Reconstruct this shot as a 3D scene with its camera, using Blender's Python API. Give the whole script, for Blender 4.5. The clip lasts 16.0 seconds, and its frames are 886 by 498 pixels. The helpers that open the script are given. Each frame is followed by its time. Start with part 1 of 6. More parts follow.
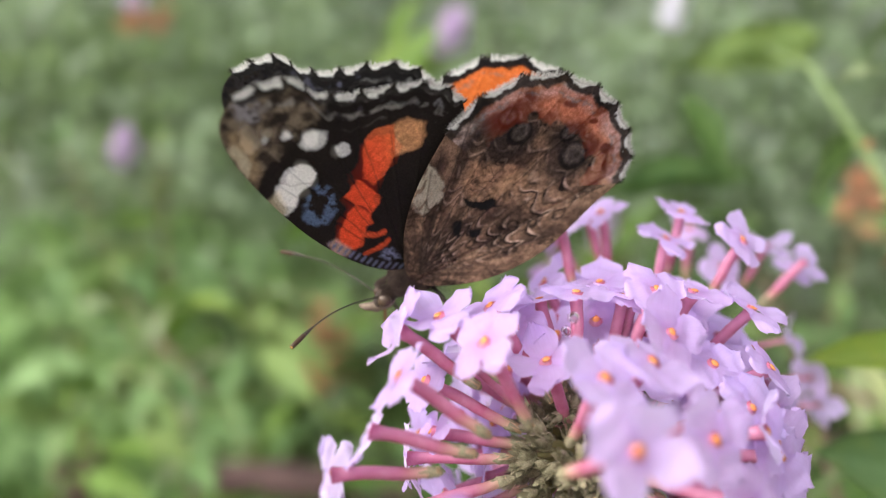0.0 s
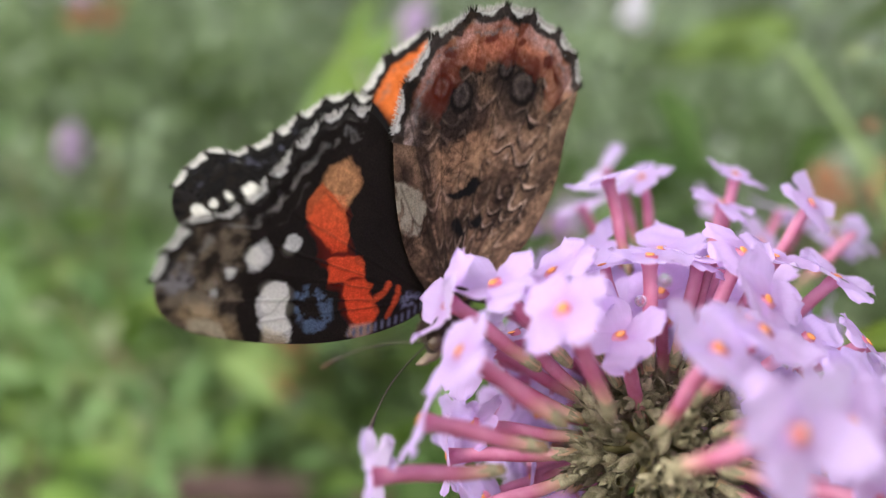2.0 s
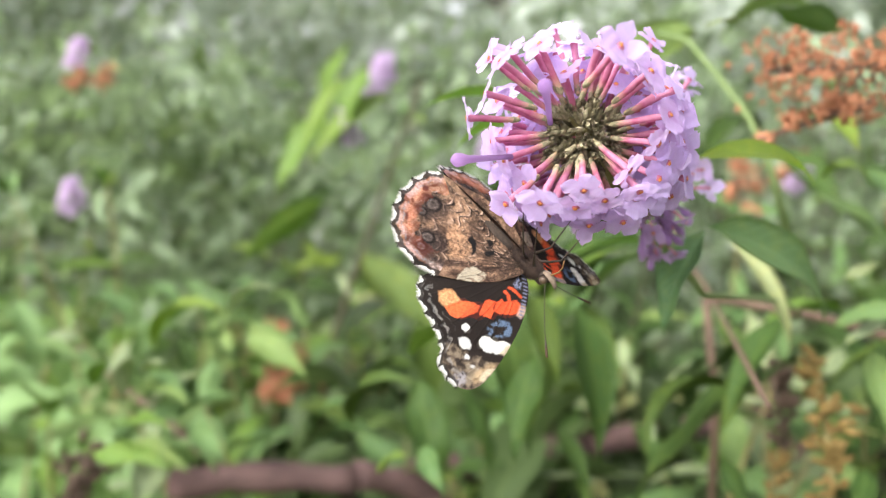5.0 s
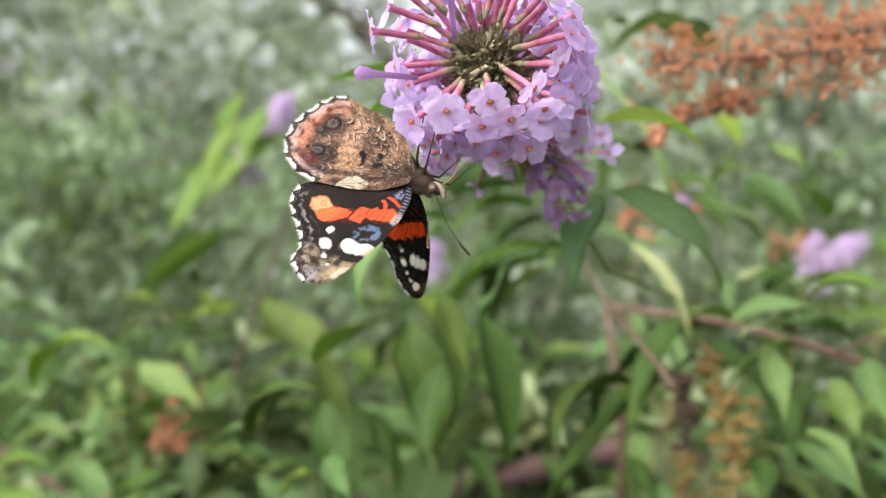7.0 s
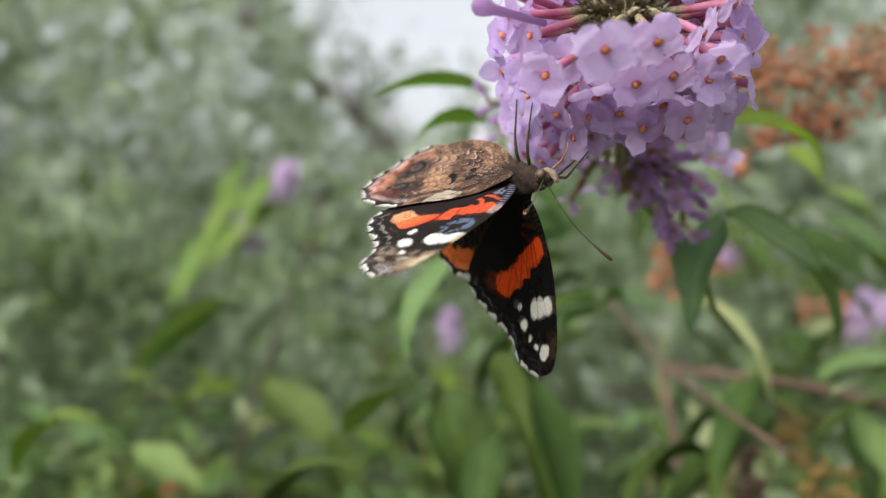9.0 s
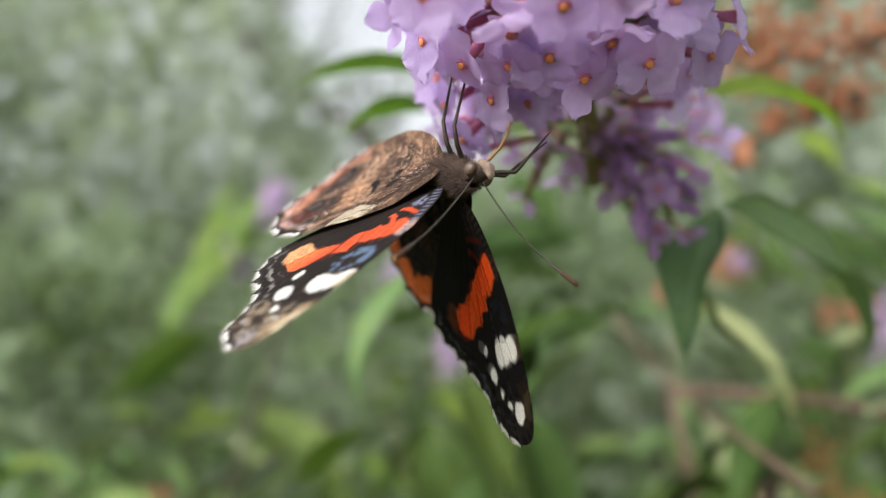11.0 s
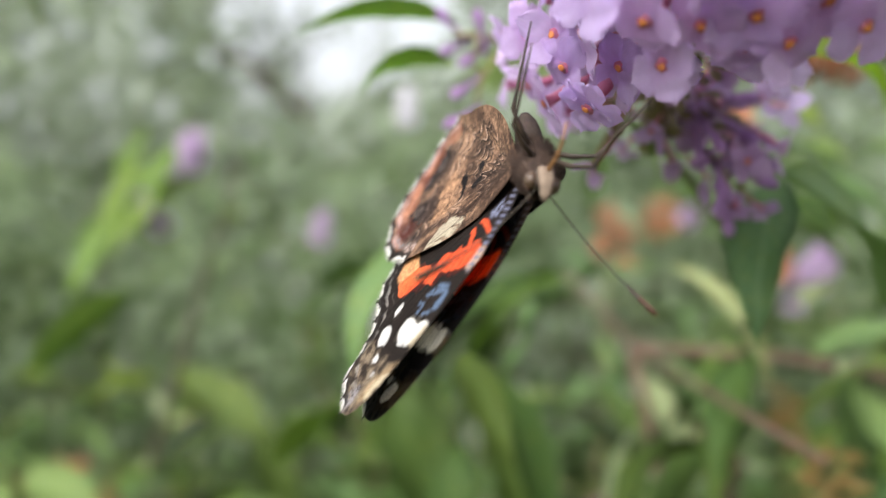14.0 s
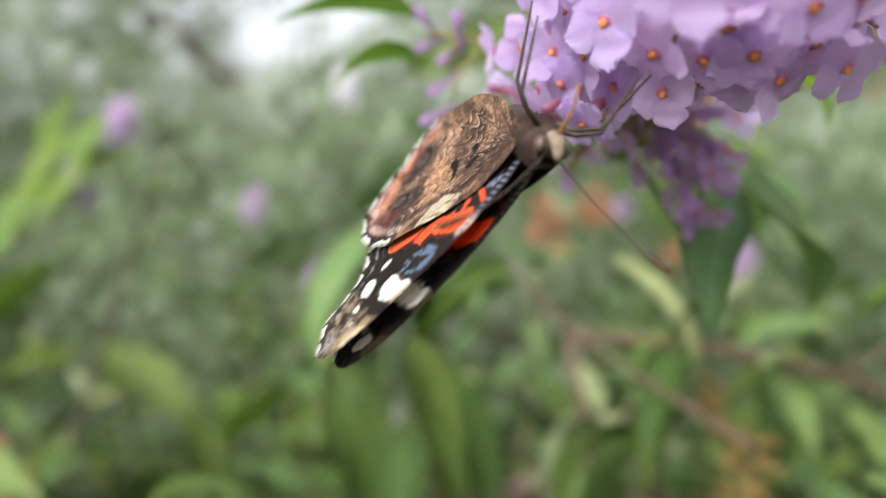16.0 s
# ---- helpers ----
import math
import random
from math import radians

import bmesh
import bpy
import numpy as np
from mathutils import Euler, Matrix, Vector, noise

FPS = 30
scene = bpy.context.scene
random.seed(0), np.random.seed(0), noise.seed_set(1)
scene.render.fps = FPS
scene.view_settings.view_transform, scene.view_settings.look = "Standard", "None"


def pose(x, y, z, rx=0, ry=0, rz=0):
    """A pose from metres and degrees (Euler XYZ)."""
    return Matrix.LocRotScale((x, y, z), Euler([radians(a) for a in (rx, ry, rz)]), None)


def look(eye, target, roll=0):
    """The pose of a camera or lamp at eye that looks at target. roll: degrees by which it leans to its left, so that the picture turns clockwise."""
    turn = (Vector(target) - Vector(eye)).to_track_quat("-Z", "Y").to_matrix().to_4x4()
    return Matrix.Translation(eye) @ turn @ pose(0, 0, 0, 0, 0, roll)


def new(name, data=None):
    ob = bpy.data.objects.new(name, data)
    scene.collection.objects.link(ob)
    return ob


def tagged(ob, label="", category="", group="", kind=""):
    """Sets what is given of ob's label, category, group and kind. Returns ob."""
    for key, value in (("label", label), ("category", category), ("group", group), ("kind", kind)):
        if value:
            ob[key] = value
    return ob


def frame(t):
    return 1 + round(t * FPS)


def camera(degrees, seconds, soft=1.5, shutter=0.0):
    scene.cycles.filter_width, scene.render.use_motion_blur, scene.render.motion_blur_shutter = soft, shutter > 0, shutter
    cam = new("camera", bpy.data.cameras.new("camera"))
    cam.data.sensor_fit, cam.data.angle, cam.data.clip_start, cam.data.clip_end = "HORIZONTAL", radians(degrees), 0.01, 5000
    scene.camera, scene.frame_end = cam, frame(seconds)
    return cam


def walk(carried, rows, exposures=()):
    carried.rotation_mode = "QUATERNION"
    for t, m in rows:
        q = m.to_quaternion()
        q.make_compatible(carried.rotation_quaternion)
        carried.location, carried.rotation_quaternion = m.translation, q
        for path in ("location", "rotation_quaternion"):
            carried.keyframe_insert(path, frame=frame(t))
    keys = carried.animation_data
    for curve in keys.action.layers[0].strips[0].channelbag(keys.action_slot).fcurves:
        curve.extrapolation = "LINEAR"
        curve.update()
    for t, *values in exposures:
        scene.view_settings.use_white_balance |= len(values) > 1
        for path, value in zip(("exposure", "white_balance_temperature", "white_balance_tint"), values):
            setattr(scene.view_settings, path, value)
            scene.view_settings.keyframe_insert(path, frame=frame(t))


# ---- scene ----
cam = camera(59.0, 16.0, soft=1.2)
cam.data.dof.use_dof = True
cam.data.dof.aperture_fstop = 10.5

CAMERA_ROWS = (
    (0.0, 0.0115, -0.0726, 1.2669, 73.79, -2.52, 14.30),
    (0.5, 0.0067, -0.0745, 1.2670, 73.86, -2.68, 13.01),
    (1.0, 0.0038, -0.0727, 1.2672, 73.82, -2.70, 12.20),
    (1.5, 0.0018, -0.0689, 1.2653, 73.97, -2.81, 11.53),
    (2.0, 0.0006, -0.0632, 1.2586, 74.36, -3.05, 10.97),
    (2.5, 0.0018, -0.0643, 1.2585, 74.16, -2.75, 10.36),
    (3.0, 0.0003, -0.0749, 1.2522, 73.60, -3.02, 10.37),
    (3.2, 0.0012, -0.0791, 1.2464, 74.35, -2.05, 10.52),
    (5.3, 0.0012, -0.1728, 1.2200, 80.15, 0.75, 6.02),
    (5.5, -0.0139, -0.1776, 1.2149, 80.77, 0.67, 4.42),
    (6.0, -0.0058, -0.1788, 1.2171, 81.95, 0.38, 2.43),
    (6.5, 0.0009, -0.1777, 1.2143, 82.50, 0.08, 1.29),
    (7.0, 0.0003, -0.1598, 1.2001, 84.00, -0.00, -0.00),
    (7.5, 0.0024, -0.1425, 1.1906, 86.35, 0.22, 0.21),
    (8.0, 0.0040, -0.1273, 1.1823, 87.95, 0.29, 0.52),
    (8.5, -0.0016, -0.1188, 1.1836, 89.04, 0.67, 0.23),
    (9.0, -0.0216, -0.1189, 1.1848, 89.87, 0.90, -0.67),
    (9.2, -0.0187, -0.1174, 1.1816, 90.05, 1.34, -0.96),
    (11.3, -0.0024, -0.0771, 1.1845, 91.29, 3.71, 0.65),
    (11.5, -0.0010, -0.0751, 1.1912, 90.77, 4.46, 0.22),
    (12.0, -0.0088, -0.0743, 1.1940, 89.58, 5.20, -0.48),
    (12.5, -0.0128, -0.0761, 1.1951, 88.82, 5.29, -1.04),
    (13.0, -0.0109, -0.0723, 1.1927, 88.44, 5.04, -2.02),
    (13.5, -0.0261, -0.0670, 1.1904, 87.89, 4.35, -5.03),
    (14.0, -0.0290, -0.0647, 1.1897, 87.07, 3.41, -6.60),
    (14.5, -0.0277, -0.0681, 1.1908, 86.64, 2.61, -7.92),
    (15.0, -0.0283, -0.0705, 1.1916, 86.28, 2.31, -9.42),
    (15.5, -0.0286, -0.0708, 1.1935, 85.89, 1.62, -10.89),
    (16.0, -0.0381, -0.0676, 1.1932, 85.32, 1.32, -11.89),
)
walk(cam, [(t, pose(*p)) for t, *p in CAMERA_ROWS],
     [(0, 0.90), (2.2, 0.71), (3.2, 0.62), (5.3, 1.28), (6.5, 1.03), (7.5, 0.91), (8.0, 0.60), (8.5, 0.48), (9.2, 0.46), (11.5, 0.66), (12, 0.62), (13, 0.62), (14.5, 0.79), (16, 0.81)])

# ---- light: bright overcast day ----
SUN_UP, SUN_ROUND = 46, 226
world = bpy.data.worlds.new("world")
scene.world = world
world.use_nodes = True
wn, wl = world.node_tree.nodes, world.node_tree.links
sky = wn.new("ShaderNodeTexSky")
sky.sky_type = "NISHITA"
sky.sun_disc = False
sky.sun_elevation, sky.sun_rotation = radians(SUN_UP), radians(SUN_ROUND)
sky.air_density, sky.dust_density, sky.ozone_density = 1.0, 6.0, 1.0
veil = wn.new("ShaderNodeHueSaturation")
veil.inputs["Saturation"].default_value = 0.22
wl.new(sky.outputs["Color"], veil.inputs["Color"])
wl.new(veil.outputs["Color"], wn["Background"].inputs["Color"])
wn["Background"].inputs["Strength"].default_value = 0.217
sun = new("sun", bpy.data.lights.new("sun", "SUN"))
sun.data.energy, sun.data.angle, sun.data.color = 0.55, radians(50), (1.0, 0.97, 0.93)
sd = Vector((math.sin(radians(SUN_ROUND)) * math.cos(radians(SUN_UP)), math.cos(radians(SUN_ROUND)) * math.cos(radians(SUN_UP)), math.sin(radians(SUN_UP))))
sun.matrix_world = look(sd * 20, (0, 0, 0))


# ---- materials ----
def material(name, rough=0.6, spec=0.4):
    m = bpy.data.materials.new(name)
    m.use_nodes = True
    b = m.node_tree.nodes["Principled BSDF"]
    b.inputs["Roughness"].default_value = rough
    b.inputs["Specular IOR Level"].default_value = spec
    return m, m.node_tree.nodes, m.node_tree.links, b


def ramp(nodes, stops):
    r = nodes.new("ShaderNodeValToRGB")
    el = r.color_ramp.elements
    while len(el) < len(stops):
        el.new(0.5)
    for e, (p, c) in zip(el, stops):
        e.position, e.color = p, (*c, 1)
    return r


def noise_node(nodes, links, scale, detail=4, coord="Object"):
    tc, n = nodes.new("ShaderNodeTexCoord"), nodes.new("ShaderNodeTexNoise")
    n.inputs["Scale"].default_value, n.inputs["Detail"].default_value = scale, detail
    links.new(tc.outputs[coord], n.inputs["Vector"])
    return n


def add_bump(nodes, links, b, height, strength, distance):
    bp = nodes.new("ShaderNodeBump")
    bp.inputs["Strength"].default_value, bp.inputs["Distance"].default_value = strength, distance
    links.new(height, bp.inputs["Height"])
    links.new(bp.outputs["Normal"], b.inputs["Normal"])


def mixrgb(nodes, links, a, b, fac, mode="MIX"):
    m = nodes.new("ShaderNodeMix")
    m.data_type, m.blend_type = "RGBA", mode
    for sock, v in ((m.inputs[6], a), (m.inputs[7], b), (m.inputs[0], fac)):
        if hasattr(v, "is_output"):
            links.new(v, sock)
        else:
            sock.default_value = (*v, 1) if isinstance(v, tuple) else v
    return m.outputs[2]


def translucent_over(m, nodes, links, b, colour, amount):
    """Light that passes through a thin leaf or petal."""
    tr, mix = nodes.new("ShaderNodeBsdfTranslucent"), nodes.new("ShaderNodeMixShader")
    links.new(colour, tr.inputs["Color"])
    mix.inputs[0].default_value = amount
    links.new(b.outputs[0], mix.inputs[1])
    links.new(tr.outputs[0], mix.inputs[2])
    links.new(mix.outputs[0], nodes["Material Output"].inputs["Surface"])


def leaf_material(name, dark, light, vein, random_from="object", gloss=0.45, through_=None, glow=0.28):
    """Veined, slightly blotched leaf; UV runs along and across the blade."""
    m, n, l, b = material(name, gloss, 0.22)
    uv = n.new("ShaderNodeUVMap")
    uv.uv_map = "UVMap"
    sep = n.new("ShaderNodeSeparateXYZ")
    l.new(uv.outputs[0], sep.inputs[0])
    across = n.new("ShaderNodeMath")
    across.operation = "ABSOLUTE"
    off = n.new("ShaderNodeMath")
    off.operation = "SUBTRACT"
    off.inputs[1].default_value = 0.5
    l.new(sep.outputs[1], off.inputs[0])
    l.new(off.outputs[0], across.inputs[0])
    slant = n.new("ShaderNodeMath")
    slant.operation = "MULTIPLY_ADD"
    slant.inputs[1].default_value = -0.45
    l.new(across.outputs[0], slant.inputs[0])
    l.new(sep.outputs[0], slant.inputs[2])
    wave = n.new("ShaderNodeMath")
    wave.operation = "MULTIPLY"
    wave.inputs[1].default_value = 75.0
    l.new(slant.outputs[0], wave.inputs[0])
    sine = n.new("ShaderNodeMath")
    sine.operation = "SINE"
    l.new(wave.outputs[0], sine.inputs[0])
    side = n.new("ShaderNodeMapRange")
    side.inputs[1].default_value, side.inputs[2].default_value = 0.86, 1.0
    l.new(sine.outputs[0], side.inputs[0])
    mid = n.new("ShaderNodeMapRange")
    mid.inputs[1].default_value, mid.inputs[2].default_value = 0.05, 0.015
    l.new(across.outputs[0], mid.inputs[0])
    veins = n.new("ShaderNodeMath")
    veins.operation = "MAXIMUM"
    l.new(side.outputs[0], veins.inputs[0])
    l.new(mid.outputs[0], veins.inputs[1])
    blot = noise_node(n, l, 60 if random_from == "object" else 3.2, 5 if random_from == "object" else 1.5)
    tone = n.new("ShaderNodeMath")
    tone.operation = "MULTIPLY_ADD"
    tone.inputs[1].default_value = 0.55 if random_from == "object" else 0.10
    if random_from == "object":
        info = n.new("ShaderNodeObjectInfo")
        l.new(info.outputs["Random"], tone.inputs[0])
    else:
        info = n.new("ShaderNodeNewGeometry")
        l.new(info.outputs["Random Per Island"], tone.inputs[0])
    half = n.new("ShaderNodeMath")
    half.operation = "MULTIPLY_ADD"
    half.inputs[1].default_value, half.inputs[2].default_value = (0.45, 0.0) if random_from == "object" else (3.0, -1.02)
    l.new(blot.outputs[0], half.inputs[0])
    l.new(half.outputs[0], tone.inputs[2])
    r = ramp(n, ((0.1, dark), (0.9, light)))
    l.new(tone.outputs[0], r.inputs[0])
    vf = n.new("ShaderNodeMath")
    vf.operation = "MULTIPLY"
    vf.inputs[1].default_value = 0.45
    l.new(veins.outputs[0], vf.inputs[0])
    tone_col = r.outputs[0]
    if random_from == "object":
        turn = n.new("ShaderNodeMath")
        turn.operation = "MULTIPLY"
        turn.inputs[1].default_value = 7.31
        l.new(info.outputs["Random"], turn.inputs[0])
        part_ = n.new("ShaderNodeMath")
        part_.operation = "FRACT"
        l.new(turn.outputs[0], part_.inputs[0])
        old_ = ramp(n, ((0.5, (0, 0, 0)), (1.0, (0.6, 0.6, 0.6))))
        l.new(part_.outputs[0], old_.inputs[0])
        wide = noise_node(n, l, 18, 3)
        patch = ramp(n, ((0.45, (0, 0, 0)), (0.75, (0.55, 0.55, 0.55))))
        l.new(wide.outputs[0], patch.inputs[0])
        sun_side = mixrgb(n, l, old_.outputs[0], patch.outputs[0], 0.45)
        yellow = (light[0] * 1.9 + 0.02, light[1] * 1.35, light[2] * 0.6)
        tone_col = mixrgb(n, l, tone_col, yellow, sun_side)
    col = mixrgb(n, l, tone_col, vein, vf.outputs[0])
    l.new(col, b.inputs["Base Color"])
    add_bump(n, l, b, veins.outputs[0], 0.35, -0.0006)
    thru = mixrgb(n, l, col, (0.5, 0.72, 0.18), glow)
    translucent_over(m, n, l, b, thru, through_ or (0.36 if random_from == "object" else 0.4))
    return m


def plain_material(name, a, bcol, scale, rough=0.7, bump=0.3, dist=0.0005, spec=0.3):
    m, n, l, b = material(name, rough, spec)
    nz = noise_node(n, l, scale, 6)
    fine = noise_node(n, l, scale * 6, 3)
    r = ramp(n, ((0.3, a), (0.7, bcol)))
    f = mixrgb(n, l, nz.outputs[0], fine.outputs[0], 0.35)
    l.new(f, r.inputs[0])
    l.new(r.outputs[0], b.inputs["Base Color"])
    add_bump(n, l, b, fine.outputs[0], bump, dist)
    return m


def petal_material(name, inner, outer, bluish):
    """Thin crinkled petal: violet by the throat, paler towards the rim, with faint veins along each lobe."""
    m, n, l, b = material(name, 0.5, 0.3)
    uv = n.new("ShaderNodeUVMap")
    uv.uv_map = "UVMap"
    sep = n.new("ShaderNodeSeparateXYZ")
    l.new(uv.outputs[0], sep.inputs[0])
    nz = noise_node(n, l, 900, 4)
    broad = noise_node(n, l, 260, 2)
    info = n.new("ShaderNodeObjectInfo")
    pale = tuple(min(1, c * 1.04 + 0.07) for c in outer)
    r = ramp(n, ((0.0, inner), (0.4, outer), (1.0, pale)))
    l.new(sep.outputs[0], r.inputs[0])
    c1 = mixrgb(n, l, r.outputs[0], bluish, info.outputs["Random"])
    stretch = n.new("ShaderNodeMapping")
    stretch.inputs["Scale"].default_value = (2.0, 26.0, 1.0)
    l.new(uv.outputs[0], stretch.inputs["Vector"])
    vein = n.new("ShaderNodeTexNoise")
    vein.inputs["Scale"].default_value, vein.inputs["Detail"].default_value = 1.0, 3
    l.new(stretch.outputs[0], vein.inputs["Vector"])
    dark = ramp(n, ((0.42, (0, 0, 0)), (0.72, (0.5, 0.5, 0.5))))
    l.new(vein.outputs[0], dark.inputs[0])
    col = mixrgb(n, l, c1, tuple(a * 0.55 + c * 0.35 for a, c in zip(inner, outer)), dark.outputs[0])
    blot = ramp(n, ((0.35, (0, 0, 0)), (0.75, (0.45, 0.45, 0.45))))
    l.new(broad.outputs[0], blot.inputs[0])
    col = mixrgb(n, l, col, tuple(c * 0.82 for c in outer), blot.outputs[0])
    l.new(col, b.inputs["Base Color"])
    both = mixrgb(n, l, nz.outputs[0], vein.outputs[0], 0.5)
    add_bump(n, l, b, both, 0.6, 0.0006)
    translucent_over(m, n, l, b, mixrgb(n, l, col, (0.90, 0.76, 0.97), 0.5), 0.62)
    return m


M_PETAL = petal_material("lilac_petal", (0.54, 0.28, 0.63), (0.71, 0.53, 0.87), (0.68, 0.56, 0.92))
# greyer copy of the lilac petal: distance paling is put into its colour
M_PETAL_FAR = petal_material("far_petal_greyed", (0.48, 0.32, 0.50), (0.57, 0.44, 0.60), (0.55, 0.43, 0.60))
M_PETAL_DARK = petal_material("withering_petal", (0.20, 0.07, 0.23), (0.44, 0.26, 0.51), (0.36, 0.19, 0.45))


def tube_material():
    """Crimson-pink corolla tube, pale green towards its foot."""
    m, n, l, b = material("corolla_tube", 0.5, 0.3)
    uv = n.new("ShaderNodeUVMap")
    uv.uv_map = "UVMap"
    sep = n.new("ShaderNodeSeparateXYZ")
    l.new(uv.outputs[0], sep.inputs[0])
    nz = noise_node(n, l, 350, 5)
    pink = ramp(n, ((0.3, (0.46, 0.095, 0.19)), (0.7, (0.68, 0.30, 0.44))))
    l.new(nz.outputs[0], pink.inputs[0])
    foot = ramp(n, ((0.12, (1, 1, 1)), (0.42, (0, 0, 0))))
    l.new(sep.outputs[0], foot.inputs[0])
    col = mixrgb(n, l, pink.outputs[0], (0.62, 0.46, 0.26), foot.outputs[0])
    l.new(col, b.inputs["Base Color"])
    add_bump(n, l, b, nz.outputs[0], 0.2, 0.0002)
    translucent_over(m, n, l, b, col, 0.38)
    return m


M_TUBE = tube_material()
M_EYE = plain_material("orange_throat", (0.50, 0.14, 0.04), (0.72, 0.30, 0.10), 1500, 0.6, 0.3, 0.0001)
M_CALYX = plain_material("calyx_green", (0.11, 0.085, 0.045), (0.46, 0.42, 0.26), 1100, 0.8, 0.5, 0.0003)
M_STEM = plain_material("young_stem", (0.16, 0.14, 0.05), (0.26, 0.22, 0.10), 120, 0.7, 0.4, 0.0004)
M_TWIG = plain_material("reddish_twig", (0.080, 0.052, 0.036), (0.145, 0.092, 0.064), 90, 0.75, 0.5, 0.0006)
M_DARKTWIG = plain_material("dark_twig", (0.04, 0.032, 0.02), (0.09, 0.07, 0.045), 90, 0.8, 0.5, 0.0006)
M_BRANCH = plain_material("brown_bark", (0.06, 0.035, 0.032), (0.15, 0.09, 0.08), 45, 0.85, 0.8, 0.002)
M_TRUNK = plain_material("tree_bark", (0.05, 0.042, 0.035), (0.13, 0.11, 0.09), 12, 0.9, 0.9, 0.01)
M_RUST = plain_material("dry_rust_flower", (0.25, 0.10, 0.05), (0.50, 0.23, 0.125), 300, 0.85, 0.5, 0.0004)
M_SEED = plain_material("seed_capsule", (0.07, 0.06, 0.02), (0.26, 0.16, 0.045), 240, 0.75, 0.5, 0.0004)
M_SEEDDARK = plain_material("dark_seed_capsule", (0.03, 0.022, 0.016), (0.12, 0.075, 0.05), 240, 0.8, 0.5, 0.0004)
# kept dark: shade of the shrub overhead is put into this green
M_LEAF = leaf_material("leaf_green_dimmed", (0.012, 0.036, 0.004), (0.050, 0.104, 0.021), (0.12, 0.19, 0.04), gloss=0.6, through_=0.3, glow=0.08)
M_LEAF_BLUE = leaf_material("leaf_bluegreen", (0.040, 0.100, 0.028), (0.145, 0.242, 0.090), (0.26, 0.38, 0.16), gloss=0.55)
M_LEAF_SPRIG = leaf_material("leaf_sprig", (0.060, 0.140, 0.052), (0.145, 0.255, 0.110), (0.22, 0.34, 0.16), through_=0.4)
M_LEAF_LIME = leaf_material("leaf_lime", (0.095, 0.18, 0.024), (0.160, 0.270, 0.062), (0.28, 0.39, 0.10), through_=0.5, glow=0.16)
# brightened copy: sky light from behind the arching leaves is in the colour
M_LEAF_BACKLIT = leaf_material("leaf_arc_backlit", (0.17, 0.29, 0.07), (0.29, 0.43, 0.13), (0.40, 0.50, 0.20), through_=0.75)
M_LEAF_PALE = leaf_material("leaf_pale", (0.17, 0.23, 0.115), (0.29, 0.36, 0.20), (0.36, 0.42, 0.26))
# near-black greens: the shade under the stems is put into the leaf colour
M_LEAF_SHADED = leaf_material("leaf_mass_shaded", (0.006, 0.014, 0.004), (0.083, 0.128, 0.042), (0.13, 0.18, 0.06), "island", 0.5, glow=0.08)
# lightened, greyer copy for the mid-height shrub: veiling glare painted into the leaves
M_LEAF_MID_HAZED = leaf_material("leaf_mid_hazed", (0.022, 0.040, 0.016), (0.28, 0.36, 0.225), (0.31, 0.39, 0.21), "island", 0.45)
M_LEAF_YOUNG = leaf_material("leaf_young", (0.05, 0.10, 0.02), (0.24, 0.37, 0.15), (0.30, 0.42, 0.16), "island", 0.5)
M_GREENSTEM = plain_material("green_stem", (0.10, 0.15, 0.05), (0.18, 0.24, 0.09), 120, 0.7, 0.4, 0.0004)
# haze of the far foliage is put into this pale, greyed leaf colour
M_LEAF_HAZED = leaf_material("leaf_hazed", (0.10, 0.125, 0.085), (0.42, 0.47, 0.405), (0.35, 0.40, 0.31), "island", 0.35)
M_SOIL = plain_material("soil_and_litter", (0.045, 0.04, 0.022), (0.10, 0.11, 0.045), 6, 0.95, 0.9, 0.02)
M_BODY = plain_material("body_fur", (0.018, 0.012, 0.010), (0.105, 0.068, 0.051), 700, 0.9, 0.8, 0.0003)
M_BODYDARK = plain_material("dark_fur", (0.014, 0.011, 0.009), (0.065, 0.045, 0.034), 700, 0.9, 0.8, 0.0003)
M_COMPOUND = plain_material("compound_eye", (0.035, 0.022, 0.015), (0.10, 0.06, 0.035), 2500, 0.4, 0.2, 0.0001, 0.5)
M_LEG = plain_material("leg_shell", (0.012, 0.009, 0.007), (0.05, 0.032, 0.02), 600, 0.5, 0.3, 0.0002)
M_PROBOSCIS = plain_material("proboscis_amber", (0.10, 0.05, 0.02), (0.28, 0.14, 0.05), 800, 0.45, 0.2, 0.0001)
M_PALP = plain_material("pale_palp", (0.05, 0.034, 0.025), (0.30, 0.225, 0.165), 900, 0.8, 0.5, 0.0002)
M_DROP, _n, _l, _b = material("water_drop", 0.02, 0.5)
_b.inputs["Transmission Weight"].default_value = 1.0
_b.inputs["IOR"].default_value = 1.33


